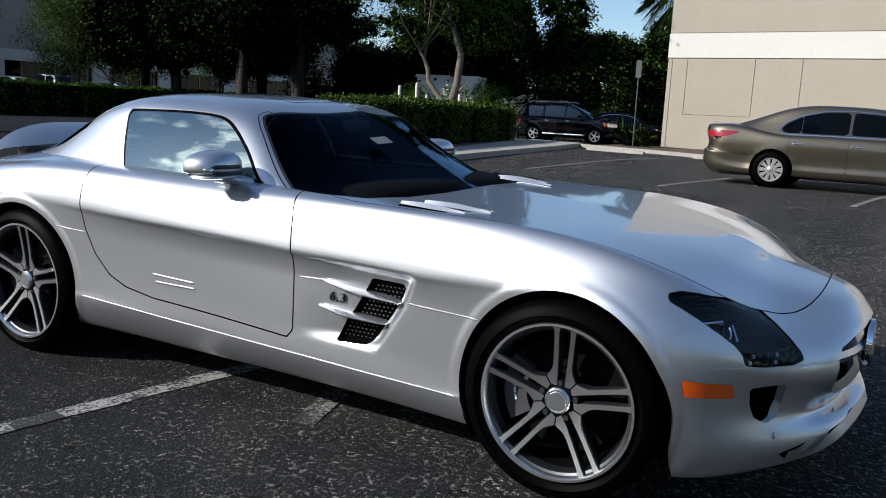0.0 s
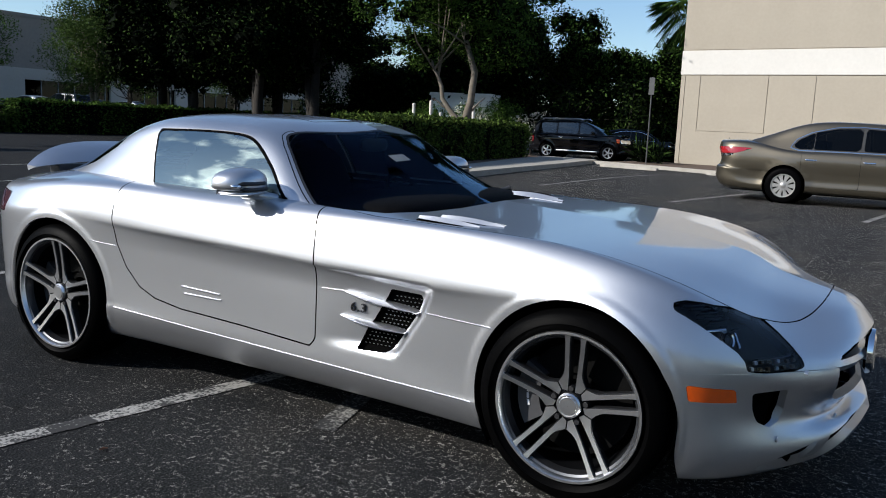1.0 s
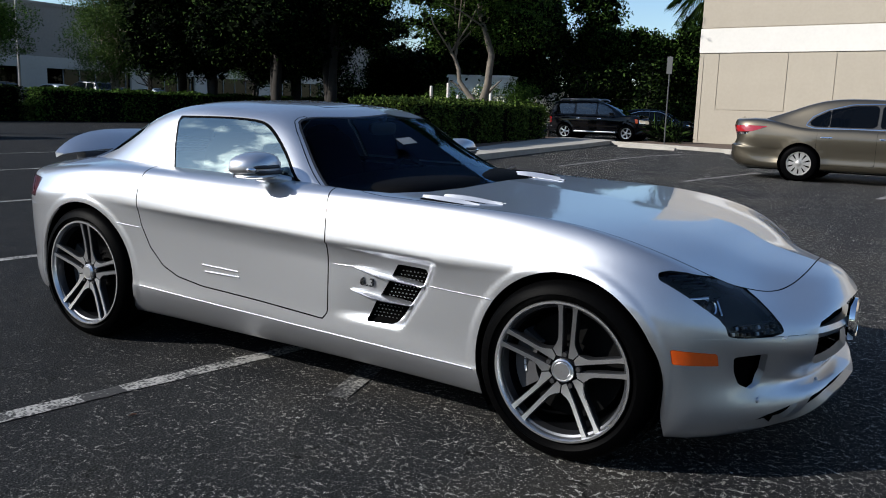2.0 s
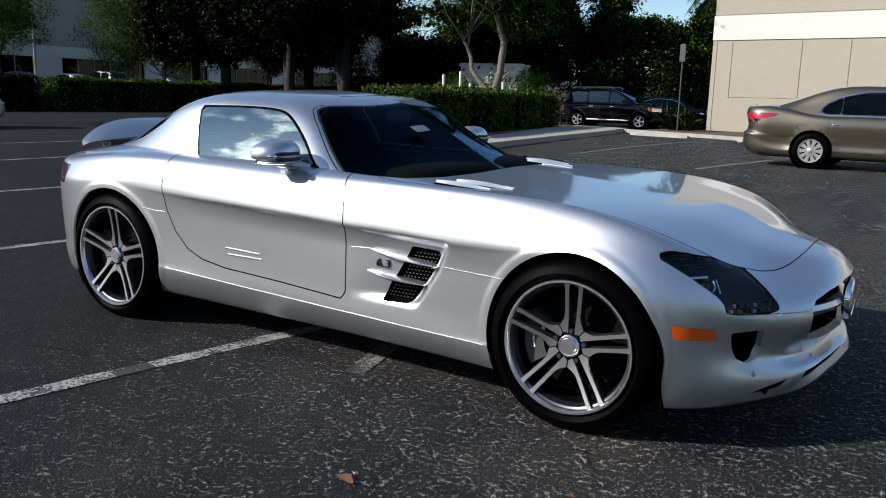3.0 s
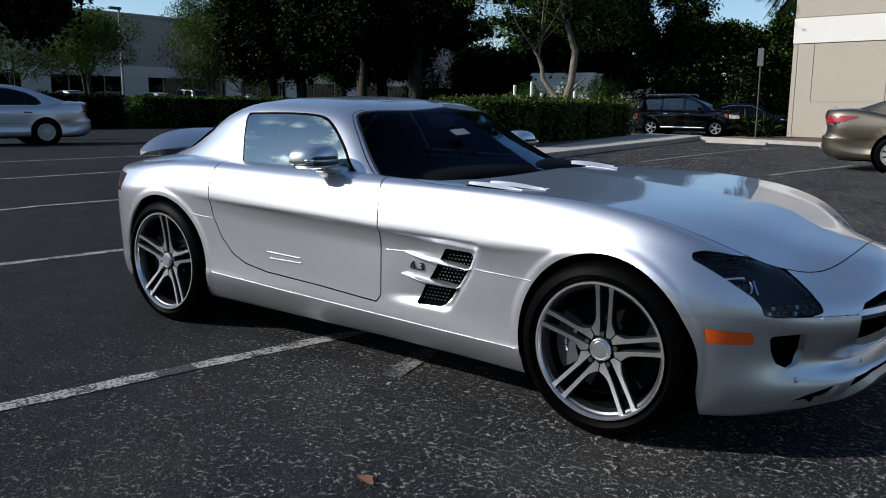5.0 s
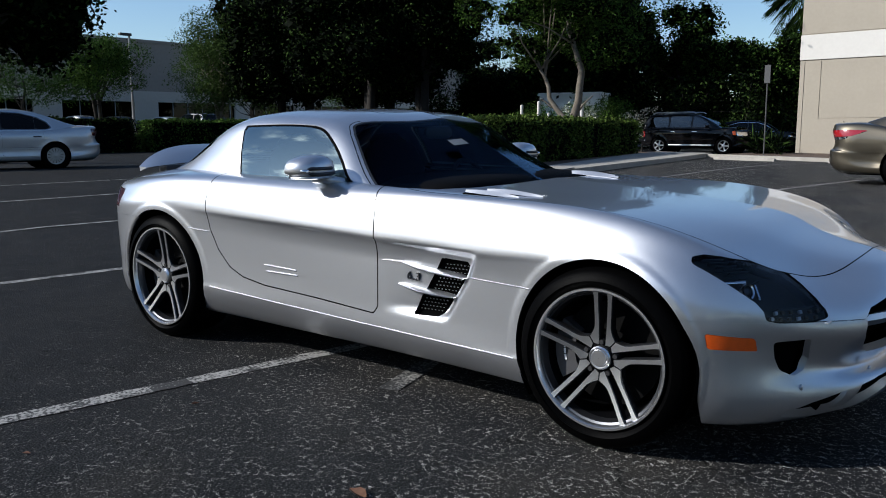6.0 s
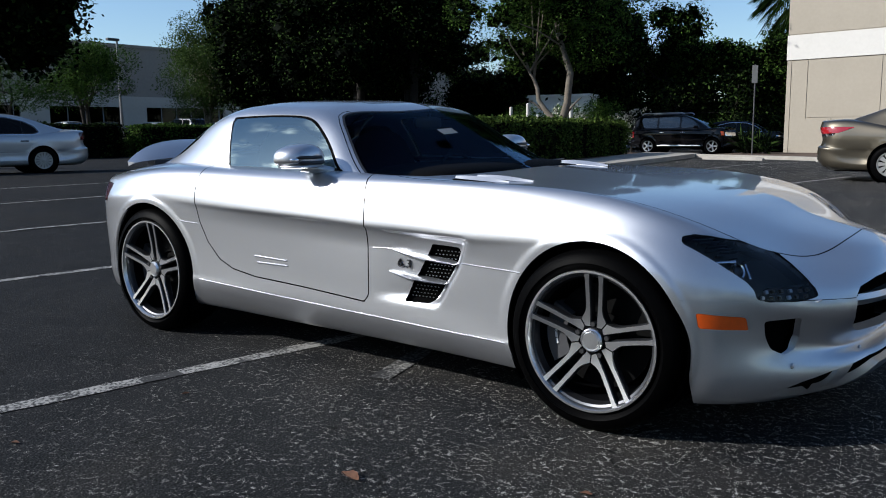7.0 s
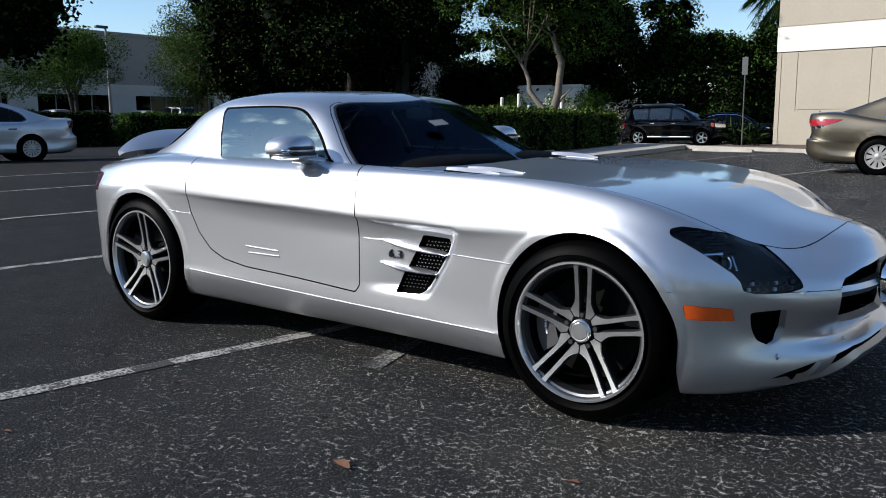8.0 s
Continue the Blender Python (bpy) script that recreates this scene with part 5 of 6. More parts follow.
hedge(-36.75, 20.15, -36.6, 20.95, 0.9, 0.85, 0.0, 9, "small bright green shrub between two dark hedges", 0.12, 420, 0.06, GRASS)


def garden_wall():
    b = thing("low_building", -19.4, 36.8, 0, 14)
    tagged(b, "low pale building behind the trees, its sunlit look painted white", "building")
    part("wall", box_bm(-2.2, 1.2, 0, 2.0, 0, 2.95), WHITEPAINT, b)
    part("roof_edge", box_bm(-2.3, 1.3, -0.1, 2.1, 2.95, 3.1), WHITEPAINT, b)
    part("door", box_bm(0.9, 1.7, -0.03, 0.0, 0, 2.0), POLEMETAL, b)


garden_wall()
spiky_shrub(-7.9, 31.2, 1.25, 4)
spiky_shrub(-7.1, 30.9, 1.1, 5)


# ---------------------------------------------------------------- street furniture
def sign_post():
    t = thing("road_sign", -7.15, 29.3, 0.10)
    tagged(t, "plain rectangular sign seen from behind on a thin post", "sign")
    part("post", tube_bm([(0, 0, 0), (0, 0, 3.45)], 0.026, 8), SIGNMETAL, t)
    part("sign_plate", box_bm(-0.11, 0.11, -0.05, -0.035, 2.75, 3.42, 0.004), SIGNMETAL, t, "grey unpainted metal plate")


def light_pole():
    t = thing("street_lamp", -50, 28.8, 0)
    tagged(t, "slim grey street lamp with a short flat head", "street lamp")
    part("pole", tube_bm([(0, 0, 0), (0, 0, 7.6)], [0.10, 0.07], 10), POLEMETAL, t)
    part("lamp_head", box_bm(-0.15, 0.15, -0.75, 0.12, 7.55, 7.72, 0.03), SIGNMETAL, t)


def bollard(x, y, h):
    t = part("pipe_post", tube_bm([(0, 0, 0), (0, 0, h), (0, 0, h + 0.03)], [0.075, 0.075, 0.045], 12), BANDPAINT, None, "", True)
    t.location = (x, y, 0)
    tagged(t, "pale painted upright pipe post behind a hedge", "post", "pipe posts")


sign_post()
light_pole()
for x, y, h in ((-18.9, 30.3, 2.25), (-17.95, 30.3, 2.4), (-15.65, 30.3, 2.2), (-17.4, 30.3, 1.85)):
    bollard(x, y, h)


def palm():
    t = thing("palm_tree", -7.25, 35.5, 0)
    tagged(t, "tall fan palm with drooping fronds beside the wall", "tree")
    part("trunk", tube_bm([(0, 0, 0), (0.03, 0, 3), (0, 0, 7.15)], [0.20, 0.16, 0.15], 10), BARK, t, "", True)
    rng = random.Random(8)
    for k in range(52):
        a = k * 2.4
        droop = rng.uniform(0.5, 1.9)
        c = Vector((0, 0, 7.15))
        d = Vector((math.cos(a), math.sin(a), 0))
        stem = c + d * (1.15 - 0.25 * max(0, droop - 1)) + Vector((0, 0, 0.70 - 0.75 * droop))
        bm = tube_bm([c, c + d * 0.6 + Vector((0, 0, 0.5 - 0.25 * droop)), stem], 0.016, 5)
        out = (stem - c).normalized()
        side = out.cross(Vector((0, 0, 1))).normalized()
        for j in range(19):
            f = (j - 9) / 9
            tip = stem + (out * math.cos(f * 1.3) + side * math.sin(f * 1.3)) * (1.15 - 0.25 * abs(f)) + Vector((0, 0, -0.35 - 0.35 * droop * (0.4 + abs(f))))
            q = side * 0.022 + Vector((0, 0, 0.010))
            m = stem.lerp(tip, 0.5) + Vector((0, 0, 0.08))
            v = [bm.verts.new(p) for p in (stem - q * 0.4, m - q, tip, m + q, stem + q * 0.4)]
            bm.faces.new(v)
        part("frond", bm, LEAF_MID if k % 4 else LEAF_LIGHT, t)


palm()


def dry_leaf(x, y, size, rz):
    bm = bmesh.new()
    n = 8
    mid = [bm.verts.new((size * (i / n - 0.5), 0, 0.003 + size * 0.3 * abs(i / n - 0.5) ** 2)) for i in range(n + 1)]
    for s in (-1, 1):
        rim = [bm.verts.new((size * (i / n - 0.5), s * size * 0.24 * math.sin(math.pi * i / n) ** 0.8, 0.005 + size * (0.15 * math.sin(math.pi * i / n) + 0.04 * math.sin(i * 3)))) for i in range(1, n)]
        loop = [mid[0], *rim, mid[n]]
        for i in range(n):
            f = [mid[i], loop[i], loop[i + 1], mid[i + 1]]
            f = [v for k, v in enumerate(f) if v not in f[:k]]
            bm.faces.new(f if s > 0 else f[::-1])
    ob = part("fallen_leaf", bm, DRYLEAF, None, "", True)
    ob.matrix_basis = pose(x, y, ridge(x, y), 0, 0, rz)
    tagged(ob, "curled dry brown leaf lying on asphalt", "leaf", "fallen leaves")


dry_leaf(0.925, -1.755, 0.092, -12)
dry_leaf(-0.245, -2.24, 0.035, 30)
dry_leaf(-0.221, -1.548, 0.035, 70)
dry_leaf(1.581, -1.429, 0.04, 10)


# ---------------------------------------------------------------- the parked cars around
def small_wheel(r, width, style):
    w = thing("wheel", 0, 0, 0)
    h, rr = width / 2, r * 0.64
    part("tyre", lathe_bm([(rr, -h + 0.02), (rr + 0.01, -h), (r - 0.04, -h - 0.004), (r - 0.012, -h + 0.012), (r, -h + 0.035), (r, h - 0.03), (r - 0.03, h), (rr, h - 0.01)], 40), RUBBER, w, "", True)
    bright = {"five": ALLOY, "ten": COVER, "cover": COVER}[style]
    part("rim", lathe_bm([(rr, -h + 0.016), (rr + 0.004, -h), (rr - 0.012, -h + 0.002), (rr - 0.02, -h + 0.03), (rr - 0.03, h)], 40), bright, w, "", True)
    # black disc painting the shade behind the spokes
    part("wheel_shadow_disc", lathe_bm([(0.02, -h + 0.06), (rr - 0.02, -h + 0.06)], 24), DARKHOLE, w)
    count = {"cover": 14, "ten": 10, "five": 5}[style]
    for k in range(count):
        a = k * math.tau / count
        wide = {"cover": 0.018, "ten": 0.026, "five": 0.030}[style]
        bm = bmesh.new()
        q = [(0.04, wide * 0.8), (rr * 0.55, wide), (rr - 0.006, wide * (1.75 if style != "five" else 1.0))]
        rings = [[bm.verts.new((rad, yy, o)) for o, yy in ((-hw, -h + 0.035), (-hw, -h + 0.012 - 0.004 * (i == 0)), (hw, -h + 0.012 - 0.004 * (i == 0)), (hw, -h + 0.035))] for i, (rad, hw) in enumerate(q)]
        for u, v in zip(rings, rings[1:]):
            for j in range(4):
                bm.faces.new((u[j], u[(j + 1) % 4], v[(j + 1) % 4], v[j]))
        bmesh.ops.rotate(bm, verts=bm.verts, cent=(0, 0, 0), matrix=Matrix.Rotation(a, 3, 'Y'))
        part("spoke", bm, bright, w)
    part("hub_cap", lathe_bm([(0.0005, -h), (0.045, -h + 0.002), (0.06, -h + 0.012), (0.06, -h + 0.04)], 24), bright, w, "", True)
    return w


def plain_car(name, paint, label, spec, x, y, rz, style):
    """A parked car: flanks and glasshouse lofted from the spec's heights and widths; nose towards +x."""
    car = thing(name, x, y, 0, rz)
    tagged(car, label, "car")
    wb, W, ro, fo, r = spec["wb"], spec["W"], spec["ro"], spec["fo"], spec["r"]
    xa = wb / 2
    X = [-xa - ro * 0.55, -xa, -xa * 0.5, 0, xa * 0.5, xa, xa + fo * 0.5]
    tail, nose = -xa - ro, xa + fo

    def line(wf, zs, tx=0.0, nx=0.0, tw=0.80, nw=0.74):
        xs = [tail + tx, tail + tx + 0.025, tail + tx + 0.15, *X, nose + nx - 0.30, nose + nx - 0.07, nose + nx]
        ws = [0, W * 0.66 * wf, W * (tw + 0.08) * wf, *[W * wf * k for k in (0.965, 0.995, 1, 1, 1, 0.99, 0.94)], W * nw * wf, W * nw * 0.55, 0]
        return np.array(list(zip(xs, ws, zs)))
    b, hd, dk, cr = spec["belt"], spec["hood"], spec["deck"], spec["crease"]
    lo = spec["low"]
    flat = lambda v: [v] * 13
    rails = [
        line(0.80, flat(lo), 0.15, -0.12),
        line(0.945, [lo + 0.10, lo + 0.10, lo + 0.08] + [lo + 0.03] * 7 + [lo + 0.03] * 3, 0.05, -0.03),
        line(0.985, [0.44, 0.44, 0.43] + [0.345] * 7 + [0.42, 0.42, 0.42]),
        line(0.962, [0.55, 0.55, 0.54] + [0.42] * 7 + [0.50, 0.50, 0.50], 0.0, 0.0, 0.83),
        line(0.975, [0.615, 0.615, 0.605] + [0.56] * 7 + [0.54, 0.54, 0.54], 0.006, 0.0, 0.83),
        line(0.982, [0.64, 0.64, 0.63] + [0.60] * 7 + [0.56, 0.56, 0.56], 0.052, 0.0),
        line(1.0, [cr] * 4 + [cr] * 3 + [cr - 0.02, cr - 0.05, cr - 0.10, cr - 0.15, cr - 0.17, cr - 0.17], spec["tuck"] + 0.055, 0.0),
        line(0.965, [dk - 0.15] * 3 + [dk - 0.145, b - 0.04, b - 0.06, b - 0.07, b - 0.08, hd[0] - 0.08, hd[1] - 0.08, hd[2] - 0.06, hd[2] - 0.08, hd[2] - 0.09], spec["tuck"], -0.05),
        line(0.90, [dk - 0.04] * 3 + [dk - 0.035, b + 0.01, b, b - 0.01, b - 0.02, hd[0], hd[1], hd[2], hd[2] - 0.03, hd[2] - 0.04], spec["tuck"] + 0.02, -0.12),
        line(0.55, [dk] * 3 + [dk + 0.01, b + 0.02, b + 0.02, b, b, hd[0] + 0.03, hd[1] + 0.03, hd[2] + 0.02, hd[2], hd[2] - 0.01], spec["tuck"] + 0.05, -0.2),
        np.array([(q[0], 0.0, q[2] + 0.01) for q in line(0.55, [dk] * 3 + [dk + 0.01, b + 0.02, b + 0.02, b, b, hd[0] + 0.03, hd[1] + 0.03, hd[2] + 0.02, hd[2], hd[2] - 0.01], spec["tuck"] + 0.06, -0.24)]),
    ]
    def flare(g):
        x, w, z = g[:, :, 0].copy(), g[:, :, 1].copy(), g[:, :, 2].copy()
        for ax in (-xa, xa):
            d = np.hypot(x - ax, z - r)
            g[:, :, 1] += np.where((w > 0.7 * W) & (z > lo), 0.016 * step((r + 0.115 - d) / 0.06), 0)
    shell = shell_from_rails(rails, 8, 4, 2, flare)
    for ax in (-xa, xa):
        _, shell = shell.split(ring_field(ax, r + 0.005, r + 0.045, 0.4)(shell.p))
    fields = spec["lamps"](tail, nose, W)
    cut = []
    for nm, field, m, lab in fields:
        piece, shell = shell.take(field, 0.002)
        cut.append((nm, piece, m, lab))
    doors = []
    for dx0, dx1 in spec["doors"]:
        d, shell = shell.take(poly_field([(dx0, lo + 0.14), (dx1, lo + 0.14), (dx1, b + 0.05), (dx0, b + 0.05)], 0, 2, 0.02, lambda p: W * 0.7 - p[:, 1]), 0.003)
        doors.append(d)
    for s in (-1, 1):
        shell.build("body_side", paint, car, s, flange=0.02)
        for d in doors:
            ob = d.build("door", paint, car, s, flange=0.02)
            mid = d.p[:, 0].min() + 0.16
            part("door_handle", box_bm(mid - 0.10, mid + 0.10, s * W * 0.985 - 0.012, s * W * 0.985 + 0.018, b - 0.17, b - 0.135, 0.012), spec["handle"] or paint, ob)
        for nm, piece, m, lab in cut:
            piece.build(nm, m, car, s, lab, flange=0.01)
    # glasshouse
    gx, gz, gw = spec["gx"], spec["gz"], spec["gw"]
    base = [b - 0.03] * len(gx)
    top_w = [W * k for k in gw]
    g = [
        np.array([(xx, W * 0.89 - 0.04 * (i in (0, len(gx) - 1)), bz) for i, (xx, bz) in enumerate(zip(gx, base))]),
        np.array([(xx, W * 0.89 * 0.45 + tw * 0.55, bz * 0.5 + (zz - 0.02) * 0.5) for xx, bz, zz, tw in zip(gx, base, gz, top_w)]),
        np.array([(xx, tw, max(bz, zz - 0.075)) for xx, bz, zz, tw in zip(gx, base, gz, top_w)]),
        np.array([(xx, tw * 0.92, max(bz, zz - 0.035)) for xx, bz, zz, tw in zip(gx, base, gz, top_w)]),
        np.array([(xx, tw * 0.5, zz - 0.01) for xx, zz, tw in zip(gx, gz, top_w)]),
        np.array([(xx, 0.0, zz) for xx, zz in zip(gx, gz)]),
    ]
    cab = shell_from_rails(g, 8, 5, 1)
    panes = []
    for field in spec["side_panes"](b):
        w_, cab = cab.take(field, 0.001)
        seal, w_ = w_.split(field(w_.p) + 0.008)[::-1]
        panes.append((w_, seal))
    if "outline" in spec:                                # one bright line round all the side panes, black between them
        around = spec["outline"](b)
        gap, cab = cab.take(around, 0.001)
        bright, gap = gap.split(around(gap.p) + 0.013)[::-1]
    scr, cab = cab.take(spec["screen"](W), 0.001)
    bk, cab = cab.take(spec["back"](W), 0.001)
    for s in (-1, 1):
        for w_, seal in panes:
            w_.build("side_window", spec.get("glass", CARGLASS), car, s, flange=0)
            seal.build("window_trim", spec["trim"], car, s, flange=0.004)
        if "outline" in spec:
            bright.build("bright_trim", CHROME, car, s, flange=0.004)
            gap.build("door_pillar", PLASTIC, car, s, flange=0)
    cab.build("roof", paint, car, 0)
    scr.build("windscreen", spec.get("glass", CARGLASS), car, 0, flange=0)
    bk.build("rear_window", CARGLASS, car, 0, flange=0)
    part("cabin_lining", box_bm(gx[0] + 0.35, gx[-1] - 0.35, -W * 0.72, W * 0.72, lo, b - 0.02, 0.05), LEATHER, car)
    for sx in (gx[0] * 0.30 - 0.25, gx[-1] * 0.40):
        for sy in (-0.36, 0.36):
            part("seat", box_bm(sx - 0.09, sx + 0.09, sy - 0.24, sy + 0.24, b - 0.3, b + 0.20, 0.06), LEATHER, car)
    part("underbody", box_bm(tail + 0.35, nose - 0.35, -W * 0.70, W * 0.70, lo - 0.02, lo + 0.2), DARKHOLE, car)
    for s in (-1, 1):
        part("door_mirror", box_bm(gx[-1] - 0.62, gx[-1] - 0.46, s * (W + 0.10) - 0.09, s * (W + 0.10) + 0.09, b + 0.01, b + 0.15, 0.035), paint, car)
        for ax in (-xa, xa):
            bm = lathe_bm([(0.03, s * (W - 0.30)), (r + 0.04, s * (W - 0.30)), (r + 0.043, s * (W - 0.035))], 32)
            bmesh.ops.translate(bm, verts=bm.verts, vec=(ax, 0, r + 0.005))
            part("wheel_arch_liner", bm, DARKHOLE, car)
    first = small_wheel(r, 0.21, style)
    first.parent = car
    first.matrix_basis = pose(-xa, -W + 0.125, r)
    for ax, s in ((xa, -1), (-xa, 1), (xa, 1)):
        copy_thing(first, pose(ax, s * (W - 0.125), r, 0, 0, 0 if s < 0 else 180))
    return car


def sedan_lamps(tail, nose, W):
    return [
        ("tail_lamp", poly_field([(tail + 0.08, 0.968), (tail + 0.42, 0.975), (tail + 0.70, 0.966), (tail + 0.42, 0.872), (tail + 0.08, 0.855)], 0, 2, 0.006, lambda p: 0.42 * W - p[:, 1]), TAILRED, "red tail lamp"),
        ("reversing_lens", poly_field([(tail + 0.08, 0.844), (tail + 0.42, 0.858), (tail + 0.30, 0.815), (tail + 0.08, 0.80)], 0, 2, 0.004, lambda p: 0.42 * W - p[:, 1]), CHROME, "clear lower lens"),
        ("headlamp", poly_field([(nose - 0.75, 0.80), (nose - 0.3, 0.78), (nose + 0.1, 0.70), (nose + 0.1, 0.60), (nose - 0.35, 0.66)], 0, 2, 0.006, lambda p: 0.4 * W - p[:, 1]), CHROME, "clear headlamp"),
    ]


SEDAN = dict(wb=2.80, W=0.92, ro=1.30, fo=1.0, r=0.325, low=0.20, belt=0.955, hood=(0.96, 0.90, 0.78), deck=1.115, crease=0.74, tuck=0.03, handle=CHROME, trim=PLASTIC,
             outline=lambda b: poly_field([(-1.34, b + 0.07), (-1.25, b + 0.205), (-1.03, b + 0.325), (-0.62, b + 0.43), (-0.2, b + 0.445), (0.28, b + 0.415), (0.64, b + 0.30), (1.0, b + 0.08), (1.0, b + 0.03), (-1.22, b + 0.03)], 0, 2, 0.022, lambda p: 0.4 - p[:, 1]),
             doors=((-1.12, -0.20), (-0.19, 0.95)), lamps=sedan_lamps,
             gx=(-2.22, -1.74, -1.20, -0.8, -0.2, 0.3, 0.7, 1.1, 1.35), gz=(1.10, 1.262, 1.455, 1.515, 1.515, 1.48, 1.36, 1.12, 0.95), gw=(0.72, 0.70, 0.67, 0.645, 0.64, 0.65, 0.68, 0.74, 0.78),
             side_panes=lambda b: [poly_field(q, 0, 2, 0.02, lambda p: 0.4 - p[:, 1]) for q in (
                 [(-1.30, b + 0.09), (-1.22, b + 0.19), (-1.02, b + 0.30), (-0.98, b + 0.32), (-0.98, b + 0.05), (-1.2, b + 0.05)],
                 [(-0.955, b + 0.05), (-0.955, b + 0.33), (-0.62, b + 0.405), (-0.22, b + 0.42), (-0.22, b + 0.05)],
                 [(-0.15, b + 0.05), (-0.15, b + 0.42), (0.28, b + 0.39), (0.62, b + 0.28), (0.95, b + 0.08), (0.95, b + 0.05)])],
             screen=lambda W: poly_field([(1.4, -0.3), (1.4, 0.70), (0.95, 0.64), (0.48, 0.54), (0.42, -0.3)], 0, 1, 0.02, lambda p: 0.9 - p[:, 2]),
             back=lambda W: poly_field([(-2.10, -0.3), (-2.06, 0.52), (-1.22, 0.52), (-1.14, -0.3)], 0, 1, 0.02, lambda p: 0.9 - p[:, 2]))


def suv_lamps(tail, nose, W):
    return [
        ("tail_lamp", poly_field([(tail - 0.1, 1.02), (tail + 0.32, 1.02), (tail + 0.28, 0.76), (tail - 0.1, 0.76)], 0, 2, 0.006, lambda p: 0.5 * W - p[:, 1]), TAILRED, "red tail lamp"),
        ("turn_signal", poly_field([(nose - 0.60, 1.01), (nose - 0.46, 1.00), (nose - 0.44, 0.83), (nose - 0.54, 0.85)], 0, 2, 0.006, lambda p: 0.4 * W - p[:, 1]), AMBER, "amber corner lamp"),
        ("headlamp", poly_field([(nose - 0.42, 0.99), (nose - 0.2, 0.98), (nose + 0.1, 0.96), (nose + 0.1, 0.80), (nose - 0.40, 0.83)], 0, 2, 0.006, lambda p: 0.4 * W - p[:, 1]), CHROME, "clear headlamp"),
    ]


SUV = dict(glass=SUVGLASS, wb=3.0, W=0.93, ro=1.02, fo=0.95, r=0.37, low=0.30, belt=1.14, hood=(1.16, 1.12, 1.05), deck=1.14, crease=0.92, tuck=0.07, handle=CHROME, trim=PLASTIC,
           doors=((-0.98, 0.02), (0.03, 1.0)), lamps=suv_lamps,
           gx=(-2.36, -2.28, -2.1, -1.6, -0.9, -0.1, 0.22, 0.75, 1.16, 1.34), gz=(1.15, 1.40, 1.71, 1.79, 1.81, 1.80, 1.75, 1.53, 1.28, 1.16), gw=(0.80, 0.78, 0.745, 0.73, 0.73, 0.73, 0.73, 0.76, 0.80, 0.82),
           side_panes=lambda b: [poly_field(q, 0, 2, 0.02, lambda p: 0.4 - p[:, 1]) for q in (
               [(-2.02, b + 0.06), (-1.95, b + 0.48), (-1.12, b + 0.52), (-1.12, b + 0.06)],
               [(-1.0, b + 0.06), (-1.0, b + 0.52), (-0.05, b + 0.53), (-0.05, b + 0.06)],
               [(0.06, b + 0.06), (0.06, b + 0.53), (0.28, b + 0.50), (0.60, b + 0.34), (0.86, b + 0.08)])],
           screen=lambda W: poly_field([(1.4, -0.3), (1.36, 0.74), (0.95, 0.71), (0.36, 0.63), (0.30, -0.3)], 0, 1, 0.02, lambda p: 1.1 - p[:, 2]),
           back=lambda W: poly_field([(-0.3, 1.25), (0.56, 1.25), (0.54, 1.62), (-0.3, 1.64)], 1, 2, 0.02, lambda p: p[:, 0] + 2.0))


def low_lamps(tail, nose, W):
    return [
        ("tail_lamp", poly_field([(tail - 0.1, 1.02), (tail + 0.30, 1.01), (tail + 0.26, 0.83), (tail - 0.1, 0.83)], 0, 2, 0.006, lambda p: 0.5 * W - p[:, 1]), REDLENS, "dark red tail lamp"),
        ("rub_strip", poly_field([(-1.1, 0.545), (1.0, 0.545), (1.0, 0.50), (-1.1, 0.50)], 0, 2, 0.004, lambda p: 0.6 * W - p[:, 1]), PALE, "body-coloured rubbing strip"),
    ]


OLDSEDAN = dict(SEDAN, wb=2.77, W=0.92, ro=1.20, r=0.325, belt=0.965, hood=(0.98, 0.94, 0.83), deck=1.085, crease=0.78, tuck=0.06, handle=PLASTIC, trim=PLASTIC, lamps=low_lamps,
                gz=(1.06, 1.19, 1.39, 1.49, 1.52, 1.50, 1.38, 1.14, 0.965))
gold = plain_car("sedan", GOLD, "metallic gold-beige four-door sedan parked in a bay", SEDAN, 1.65, 13.3, -2, "ten")
gold.location.z = ridge(1.65, 13.3)
suv = plain_car("suv", BLACKPAINT, "glossy black off-road estate with roof rails and chrome wheels", SUV, -11.38, 33.5, 0, "five")
for s in (-1, 1):
    part("roof_rail", tube_bm([(-1.9, s * 0.62, 1.78), (-1.8, s * 0.62, 1.85), (0.0, s * 0.62, 1.87), (0.12, s * 0.62, 1.80)], 0.025, 8), ALLOY, suv, "silver roof rail")
part("side_step", box_bm(-1.0, 1.0, -1.0, -0.90, 0.36, 0.42, 0.02), ALLOY, suv, "bright side step")
dark = plain_car("sedan", BLACKPAINT, "glossy black sedan half hidden behind a black estate", SEDAN, -9.75, 36.6, 3, "ten")
old = plain_car("sedan", PALE, "pale silver older four-door sedan parked on asphalt", OLDSEDAN, -20.2, 6.2, -103, "cover")
old.location.z = ridge(-20.2, 6.2)
old.scale = (1.05, 1.05, 1.05)


# cars parked on the raised lot before the office, roofs showing over the hedge
slab("office_lot", [(-46.0, -20.0), (-44.0, 70.0), (-59.6, 70.0), (-62.4, -20.0)], 0.62, "raised office car park with a pale concrete edge", "pavement")
